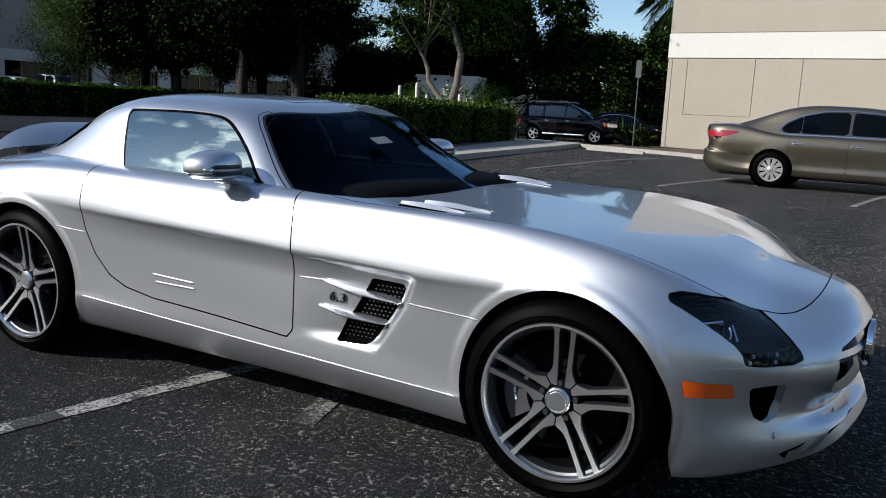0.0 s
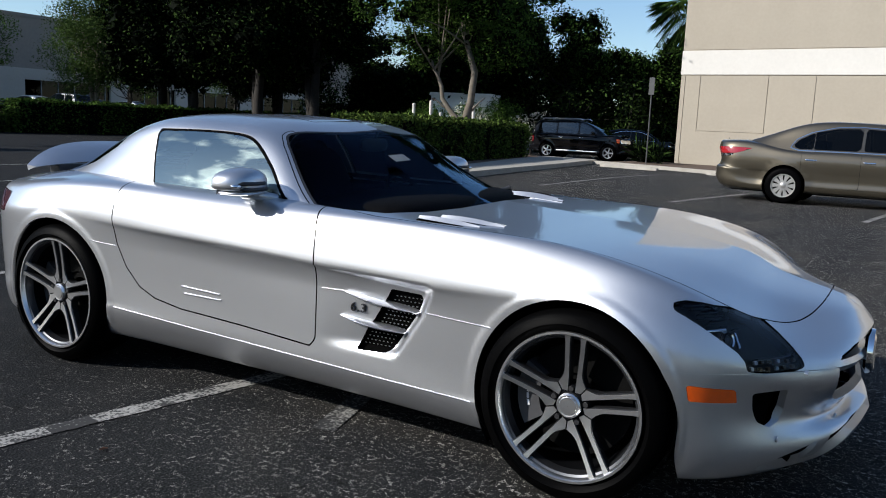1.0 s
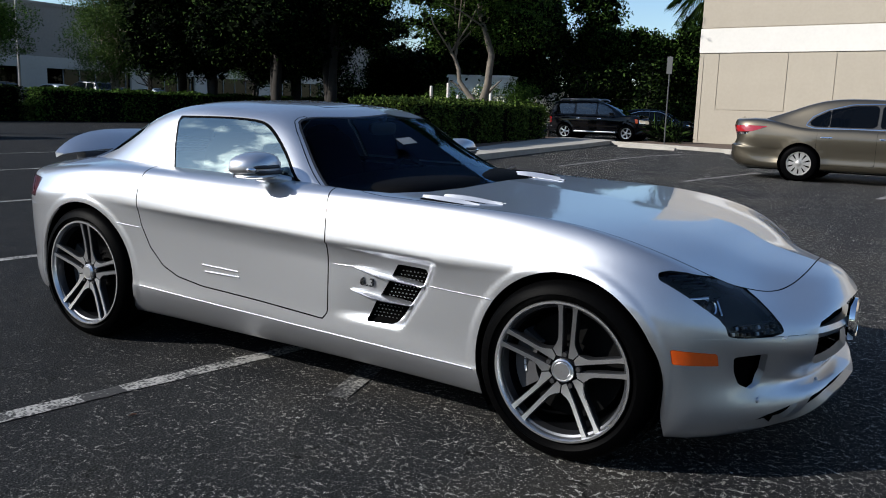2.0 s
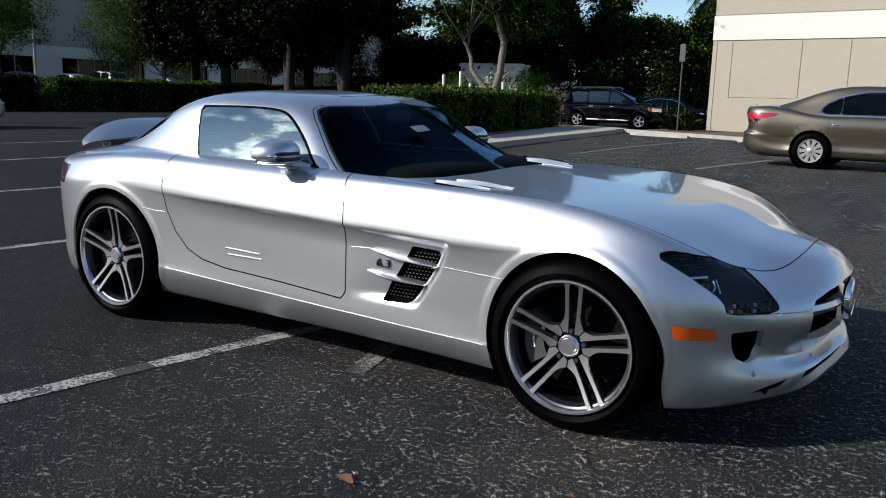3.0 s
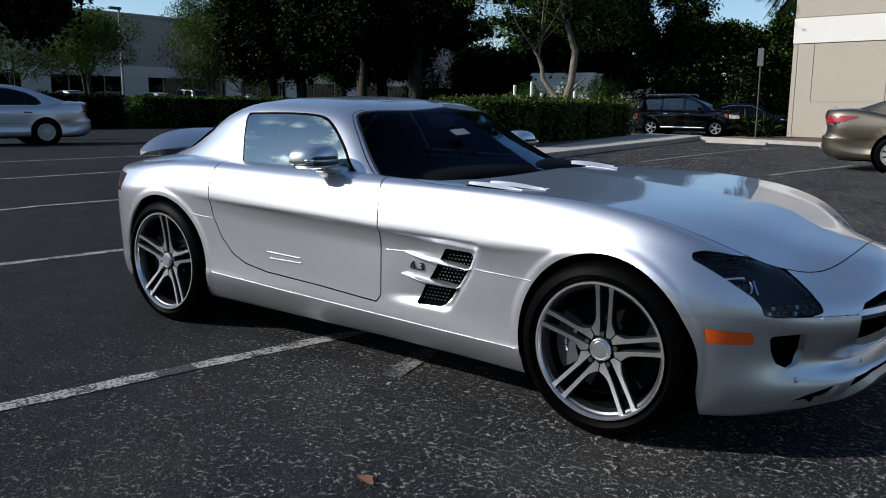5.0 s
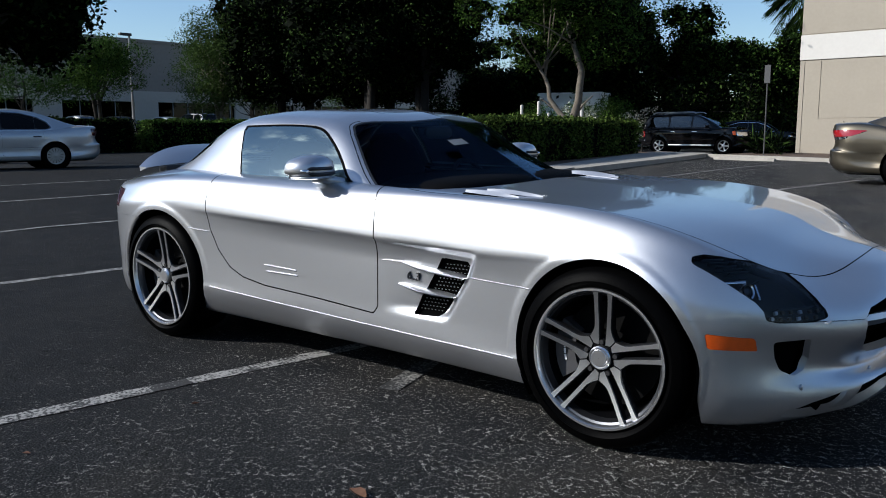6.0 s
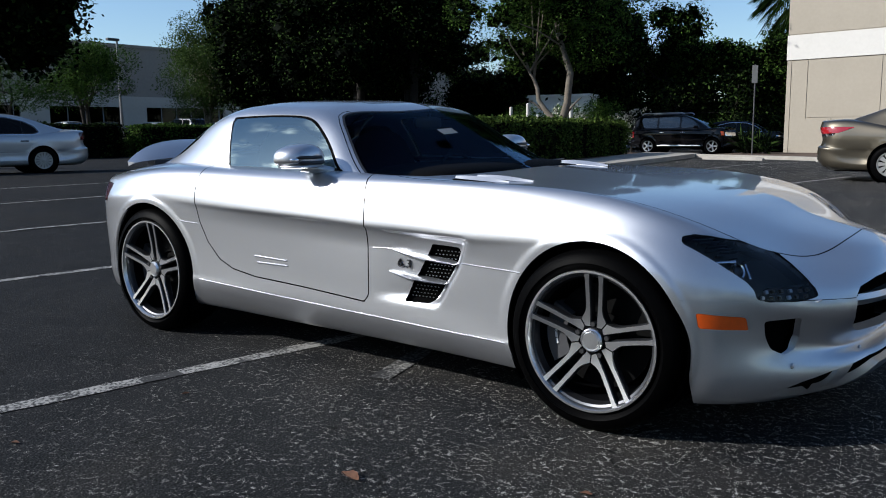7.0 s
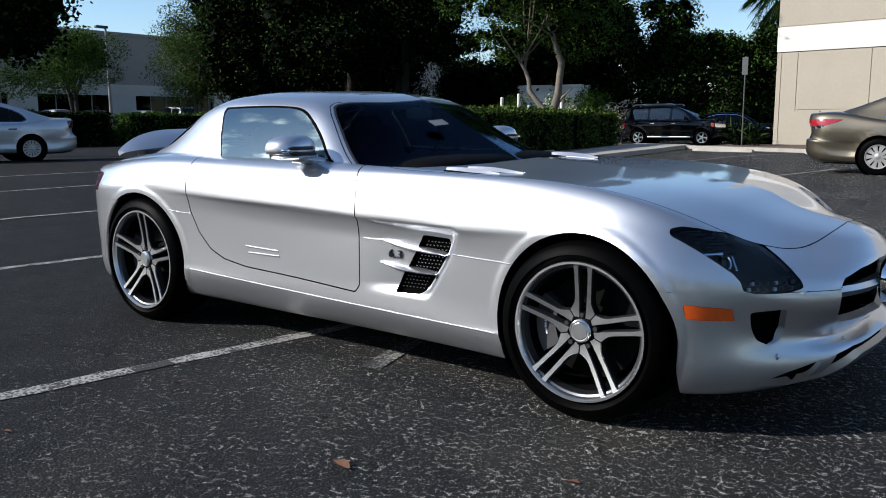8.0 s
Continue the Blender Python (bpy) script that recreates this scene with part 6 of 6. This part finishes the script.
for paint, tone, spec, y, rz, style in ((PALE, "pale silver", SEDAN, 26.6, 178, "ten"), (BLACKPAINT, "black", OLDSEDAN, 29.8, 2, "cover"), (PALE, "pale silver", OLDSEDAN, 33.5, 181, "cover"),
                                        (SLATE, "slate grey", SUV, 36.2, 179, "five"), (SLATE, "slate grey", SEDAN, 38.9, 0, "ten"), (PALE, "pale silver", SEDAN, 41.9, 180, "ten")):
    c = plain_car("suv" if spec is SUV else "sedan", paint, tone + " car parked before the office behind a hedge", spec, -53.5, y, rz, style)
    c.location.z = 0.62
    c["group"] = "cars parked before the office"


# ---------------------------------------------------------------- coupe details
def rounded(size, pinch=0.62, rings=14, sides=22, flat_back=0.0):
    """A pillow-like closed form, squarer than a ball; size: half lengths."""
    bm = bmesh.new()
    bmesh.ops.create_uvsphere(bm, u_segments=sides, v_segments=rings, radius=1)
    for v in bm.verts:
        c = [math.copysign(abs(k) ** pinch, k) for k in v.co]
        if flat_back and c[0] < -flat_back:
            c[0] = -flat_back
        v.co = Vector((c[0] * size[0], c[1] * size[1], c[2] * size[2]))
    return bm


def door_mirror(s):
    m = bpy.data.objects.new("door_mirror", None)
    scene.collection.objects.link(m)
    m.parent = coupe
    m.matrix_basis = pose(-0.150, s * 0.920, 0.960, 0, 0, s * -8) if s < 0 else pose(-0.19, 0.935, 0.990, 0, 0, -8)
    bm = rounded((0.088, 0.116, 0.066), 0.74, flat_back=0.55)
    for v in bm.verts:                                   # domed top, flatter belly, slimmer outer end
        k = v.co.y * s / 0.118
        v.co.z *= (1.12 if v.co.z > 0 else 0.58) - 0.18 * max(0, k)
        v.co.x -= 0.03 * max(0, k) ** 2
    shell_ob = part("housing", bm, SILVER, m, "", True)
    part("mirror_glass", box_bm(-0.052, -0.049, -0.095, 0.095, -0.035, 0.045, 0.001), CHROME, m)
    part("lower_shell", rounded((0.080, 0.106, 0.011), 0.7, flat_back=0.55), SILVER, m, "", True).location = (0, 0, -0.0285)
    for z, y0, y1 in ((0.012, -0.060, 0.090), (-0.012, -0.085, 0.085)):
        pts = []
        for i in range(12):
            y = s * (y0 + (y1 - y0) * i / 11)
            k = y * s / 0.118
            pts.append((0.0815 * (1 - abs(k) ** 2.9) ** 0.36 - 0.03 * max(0, k) ** 2 + 0.0025, y, z))
        part("indicator_slot", tube_bm(pts, [0.002] + [0.0088] * 10 + [0.002], 8), PLASTIC, m, "black slot with indicator", True)
    lens = rounded((0.02, 0.026, 0.010), 0.8)
    part("indicator_lens", lens, CHROME, m, "clear indicator lens", True).location = (0.045, s * 0.094, 0.002)
    part("stalk", tube_bm([(-0.01, s * -0.02, -0.030), (0.05, s * -0.07, -0.045), (0.10, s * -0.125, -0.056), (0.150, s * -0.165, -0.066)], [0.026, 0.023, 0.018, 0.018], 12), SILVER, m, "", True)
    part("stalk_foot", rounded((0.035, 0.03, 0.02), 0.8), PLASTIC, m, "", True).location = (0.150, s * -0.158, -0.055)
    return m


door_mirror(-1)
door_mirror(1)


def rear_wing():
    n, rows = 26, []
    for i in range(n + 1):
        s = -1 + 2 * i / n
        y, q = 0.565 * s, s * s
        f = Vector((-1.98 - 0.07 * q, y, 0.945 - 0.035 * q))
        r = Vector((-2.19 + 0.06 * q * q, y, 1.050 - 0.135 * q ** 1.5))
        mid = f.lerp(r, 0.45) + Vector((0.01, 0, 0.022 * (1 - q)))
        low = f.lerp(r, 0.5) + Vector((0.008, 0, -0.006))
        rows.append([f, mid, r, r + Vector((0.008, 0, -0.030)), low + Vector((0, 0, -0.008))])
    bm = bmesh.new()
    vs = [[bm.verts.new(p) for p in row] for row in rows]
    for a, b in zip(vs, vs[1:]):
        for k in range(5):
            bm.faces.new((a[k], a[(k + 1) % 5], b[(k + 1) % 5], b[k]))
    bm.faces.new(vs[0])
    bm.faces.new(vs[-1][::-1])
    w = part("rear_wing", bm, SILVER, coupe, "raised silver rear wing", True)
    # black box put in for the shadow gap below the wing
    part("wing_gap_shade", box_bm(-2.11, -2.02, -0.44, 0.44, 0.85, 0.922, 0.012), PLASTIC, coupe, "black filler painting the shaded gap under the wing")


rear_wing()


def vent_fins(s):
    for tip, end, thick in (((0.398, 0.589), (0.728, 0.553), 0.0095), ((0.378, 0.494), (0.668, 0.466), 0.0095)):
        bm = bmesh.new()
        rings = []
        n = 14
        for i in range(n + 1):
            k = i / n
            x, z = tip[0] + (end[0] - tip[0]) * k, tip[1] + (end[1] - tip[1]) * k - 0.006 * math.sin(math.pi * k)
            skin = np.interp(x, (0.38, 0.50, 0.60, 0.70, 0.76), (0.921, 0.914, 0.906, 0.913, 0.945))
            out = 0.002 + 0.024 * math.sin(math.pi * min(1, k * 0.95)) ** 0.8
            hgt = thick * math.sin(math.pi * (0.06 + 0.90 * k)) ** 0.7
            rings.append([bm.verts.new((x, s * (skin + o), z + q)) for o, q in ((-0.035, hgt), (out * 0.55, hgt * 0.9), (out, 0.0), (out * 0.6, -hgt * 0.8), (-0.035, -hgt))])
        for a, b in zip(rings, rings[1:]):
            for j in range(5):
                bm.faces.new((a[j], a[(j + 1) % 5], b[(j + 1) % 5], b[j]))
        bm.faces.new(rings[0])
        bm.faces.new(rings[-1][::-1])
        part("vent_fin", bm, SILVER, coupe, "", True)
    # wire mesh behind the fins
    bm = bmesh.new()
    pts = np.array([(0.36 + 0.0175 * i + 0.00875 * (j % 2), 0, 0.365 + 0.0155 * j) for i in range(24) for j in range(18)])
    f = poly_field(VENT_LINE, 0, 2, -0.006)(pts)
    for p in pts[f < 0]:
        c = Vector((p[0], s * np.interp(p[0], (0.45, 0.60, 0.72), (0.893, 0.884, 0.880)), p[2]))
        q = [bm.verts.new(c + Vector(d)) for d in ((-0.0052, 0, 0), (0, 0, -0.0028), (0.0052, 0, 0), (0, 0, 0.0028))]
        t = bm.verts.new(c + Vector((0, s * 0.003, 0)))
        for a, b in zip(q, q[1:] + q[:1]):
            bm.faces.new((a, b, t))
    ob = part("vent_mesh", bm, ALLOY, coupe, "wire mesh over a dark opening")
    ob["kind"] = "stuff"


vent_fins(-1)
vent_fins(1)


def raised_text(body, size, m, material, name, thick=0.002):
    cu = bpy.data.curves.new(name, 'FONT')
    cu.body, cu.size, cu.extrude, cu.bevel_depth, cu.space_character = body, size, thick, 0.0005, 1.2
    tmp = bpy.data.objects.new(name, cu)
    scene.collection.objects.link(tmp)
    bpy.context.view_layer.update()
    me = bpy.data.meshes.new_from_object(tmp)
    bpy.data.objects.remove(tmp)
    me.materials.clear()
    me.materials.append(material)
    ob = new(name, me)
    ob.parent = coupe
    ob.matrix_basis = m
    return ob



def skin_at(x, z):
    """Place and outward normal of the flank's skin at a length and height."""
    flank = coupe_skin.p[:, 1] > 0.4
    p, n = coupe_skin.p[flank], coupe_skin.n[flank]
    k = np.argmin(np.hypot(p[:, 0] - x, p[:, 2] - z))
    return Vector(p[k, :3]), Vector(n[k]).normalized()


badge_foot, badge_end = skin_at(0.424, 0.533)[0], skin_at(0.495, 0.533)[0]
badge_turn = math.degrees(math.atan2(-badge_end.y + badge_foot.y, badge_end.x - badge_foot.x))
raised_text("6.3", 0.049, pose(0.420, -badge_foot.y - 0.006, 0.518, 90, 1.5, badge_turn), BADGE, "badge", 0.003)


def headlamp_inside(s):
    """Bright frame pieces and a row of diodes behind the lens, lying along its curve."""
    def at(name, x, z, long, high, deep, material, sink=0.024):
        p, n = skin_at(x, z)
        run = Vector((0, 0, 1)).cross(n).normalized()
        up = n.cross(run)
        m = Matrix((run, n, up)).transposed().to_4x4()
        bm = box_bm(-long / 2, long / 2, -deep / 2, deep / 2, -high / 2, high / 2, min(high, deep) * 0.3)
        bmesh.ops.transform(bm, matrix=Matrix.Translation(p - n * sink) @ m, verts=bm.verts)
        if s < 0:
            bmesh.ops.scale(bm, vec=(1, -1, 1), verts=bm.verts)
        return part(name, bm, material, coupe)
    def round_at(name, x, z, profile, material, sink):
        """A turned piece that faces out through the lens."""
        p, n = skin_at(x, z)
        n = (n + Vector((0.5, 0.0, 0.0))).normalized()
        run = Vector((0, 0, 1)).cross(n).normalized()
        bm = lathe_bm(profile, 28)
        bmesh.ops.transform(bm, matrix=Matrix.Translation(p - n * sink) @ Matrix((run, n, n.cross(run))).transposed().to_4x4(), verts=bm.verts)
        if s < 0:
            bmesh.ops.scale(bm, vec=(1, -1, 1), verts=bm.verts)
        return part(name, bm, material, coupe, "", True)
    at("lamp_bracket", 1.780, 0.652, 0.085, 0.009, 0.012, CHROME)
    at("lamp_bracket", 1.845, 0.618, 0.010, 0.056, 0.010, CHROME)
    round_at("lamp_projector_ring", 1.826, 0.618, [(0.019, -0.004), (0.020, 0.006), (0.026, 0.008), (0.029, 0.002), (0.029, -0.02)], CHROME, 0.030)
    round_at("lamp_projector_lens", 1.826, 0.618, [(0.0005, 0.008), (0.008, 0.007), (0.015, 0.003), (0.019, -0.004)], BADGE, 0.030)
    for i in range(5):                                   # fins over the upper bowl
        k = i / 4
        at("lamp_fin", 1.705 + 0.075 * k, 0.716 - 0.040 * k, 0.075, 0.0035, 0.020, GREYALLOY, 0.016)
    for i in range(4):
        at("lamp_fin", 1.735 + 0.03 * i, 0.684 - 0.012 * i, 0.030, 0.0035, 0.016, GREYALLOY, 0.020)
    at("lamp_shelf", 1.935, 0.556, 0.150, 0.004, 0.030, GREYALLOY, 0.020)
    for i in range(12):                                  # two rows of ribbed reflector cells along the foot
        at("lamp_cell", 1.893 + 0.100 * (i % 6) / 5, 0.542 - 0.019 * (i // 6), 0.013, 0.013, 0.012, BRONZE if i % 3 else ALLOY, 0.018)


headlamp_inside(-1)
headlamp_inside(1)


def grille_bits():
    bar = bmesh.new()
    rows = []
    for i in range(25):
        y = -0.43 + 0.86 * i / 24
        x = 2.150 - 0.13 * (abs(y) / 0.43) ** 2.2
        rows.append([bar.verts.new(p) for p in ((x - 0.02, y, 0.494), (x + 0.014, y, 0.488), (x + 0.024, y, 0.468), (x + 0.010, y, 0.446), (x - 0.02, y, 0.442))])
    for a, b in zip(rows, rows[1:]):
        for k in range(5):
            bar.faces.new((a[k], a[(k + 1) % 5], b[(k + 1) % 5], b[k]))
    bar.faces.new(rows[0])
    bar.faces.new(rows[-1][::-1])
    part("grille_bar", bar, SILVER, coupe, "broad silver grille bar", True)
    em = lathe_bm([(0.0005, -0.016), (0.05, -0.016), (0.066, -0.012), (0.072, -0.016), (0.086, -0.010), (0.088, 0.01), (0.07, 0.02)], 40)
    bmesh.ops.rotate(em, verts=em.verts, cent=(0, 0, 0), matrix=Matrix.Rotation(math.pi / 2, 3, 'Z'))
    bmesh.ops.translate(em, verts=em.verts, vec=(2.185, 0, 0.470))
    part("round_emblem", em, CHROME, coupe, "plain round chrome emblem", True)
    for z in (0.40, 0.425, 0.51, 0.535):
        part("grille_slat", tube_bm([(2.08 - 0.15 * (abs(y) / 0.45) ** 2.2, y, z) for y in np.linspace(-0.44, 0.44, 15)], 0.003, 6), PLASTIC, coupe)
    for s in (-1, 1):
        for y, z in ((0.680, 0.283), (0.365, 0.302)):
            front = coupe_skin.p[coupe_skin.n[:, 0] > 0.25]
            x = front[np.argmin(np.hypot(front[:, 1] - y, front[:, 2] - z)), 0]
            part("parking_sensor", rounded((0.006, 0.011, 0.011), 1.0, 8, 12), SILVER, coupe, "", True).location = (x - 0.001, s * y, z)
        part("washer_cap", box_bm(2.020, 2.032, s * 0.645 - 0.022, s * 0.645 + 0.022, 0.507, 0.513, 0.002), SILVER, coupe)


grille_bits()


def bonnet_vents(s):
    """Louvres at the back of the bonnet: bright blades over dark slots."""
    for x0, y0, wide, run in ((0.64, 0.79, 0.013, 0.26), (0.69, 0.705, 0.013, 0.27), (0.80, 0.66, 0.005, 0.175)):
        slot = box_bm(0.01, run - 0.01, -wide * 0.8, wide * 0.8, -0.004, 0.004, 0.003)
        blade = bmesh.new()
        rows = []
        for i in range(9):
            k = i / 8
            h = math.sin(math.pi * min(1, 0.15 + 0.8 * k))
            rows.append([blade.verts.new(p) for p in ((run * k, -wide * 1.3 * h, -0.004), (run * k, -wide * 0.2 * h, 0.92 * wide * h), (run * k, wide * h, 0.3 * wide))])
        for a, b in zip(rows, rows[1:]):
            for j in range(2):
                blade.faces.new((a[j], b[j], b[j + 1], a[j + 1]))
        for bm, m, nm, off in ((slot, DARKHOLE, "louvre_slot", -0.030), (blade, SILVER, "louvre_blade", 0.0)):
            ob = part(nm, bm, m, coupe, "", True)
            px, py = (x0 - 0.20, y0 - 0.33) if s > 0 else (x0, y0)
            ob.matrix_basis = pose(px, s * (py - off), LOUVRE_Z(px + run * 0.4, py) - (0.008 if x0 > 0.75 else 0) + (0.010 if off == 0 else 0.002), 0, 3.0, 0)


def LOUVRE_Z(x, y):
    """Height of the bonnet's skin at a place."""
    top = coupe_skin.p[(coupe_skin.n[:, 2] > 0.6)]
    d = np.hypot(top[:, 0] - x, top[:, 1] - abs(y))
    k = np.argsort(d)[:5]
    return float(np.average(top[k, 2], weights=1 / (d[k] + 1e-3)))


bonnet_vents(-1)
bonnet_vents(1)


def cabin_fittings():
    part("cabin_tub", box_bm(-1.05, 0.45, -0.74, 0.74, 0.25, 0.30), LEATHER, coupe)
    part("rear_bulkhead", box_bm(-1.10, -1.0, -0.66, 0.66, 0.30, 0.98, 0.03), LEATHER, coupe)
    part("dashboard", rounded((0.30, 0.70, 0.12), 0.5), LEATHER, coupe, "", True).location = (0.22, 0, 0.815)
    part("cowl_tray", box_bm(0.30, 0.62, -0.60, 0.60, 0.80, 0.862, 0.01), PLASTIC, coupe)
    for s in (-1, 1):
        part("door_lining", box_bm(-0.85, 0.15, s * 0.77 - 0.02, s * 0.77 + 0.02, 0.35, 0.885, 0.02), LEATHER, coupe)
        part("seat_back", rounded((0.09, 0.24, 0.36), 0.55), LEATHER, coupe, "", True).matrix_basis = pose(-0.72, s * 0.37, 0.74, 0, -18, 0)
        part("headrest", rounded((0.055, 0.13, 0.085), 0.6), LEATHER, coupe, "", True).matrix_basis = pose(-0.83, s * 0.37, 1.04, 0, -15, 0)
        part("seat_cushion", rounded((0.26, 0.25, 0.09), 0.55), LEATHER, coupe, "", True).location = (-0.45, s * 0.37, 0.42)
        part("wiper", tube_bm([(0.40, s * 0.05 + 0.1, 0.905), (0.36, s * 0.25 + 0.2, 0.915), (0.28, s * 0.3 + 0.42 * (s > 0) + 0.05, 0.915)], 0.007, 6), PLASTIC, coupe)
    part("rear_view_mirror", rounded((0.018, 0.115, 0.035), 0.6), PLASTIC, coupe, "", True).location = (-0.13, 0.0, 1.130)
    part("mirror_stem", tube_bm([(-0.11, 0, 1.195), (-0.13, 0, 1.14)], 0.008, 6), PLASTIC, coupe)
    wheel_ring = tube_bm([(0, 0.18 * math.cos(a), 0.18 * math.sin(a)) for a in np.linspace(0, math.tau, 33)], 0.015, 8)
    part("steering_wheel", wheel_ring, LEATHER, coupe, "", True).matrix_basis = pose(-0.16, 0.37, 0.80, 0, -22, 0)
    part("windscreen_label", box_bm(-0.030, 0.030, -0.045, 0.045, -0.001, 0.001), PAPER, coupe, "small pale paper label").matrix_basis = pose(0.172, -0.222, 1.084, 5, 24, -12)


cabin_fittings()
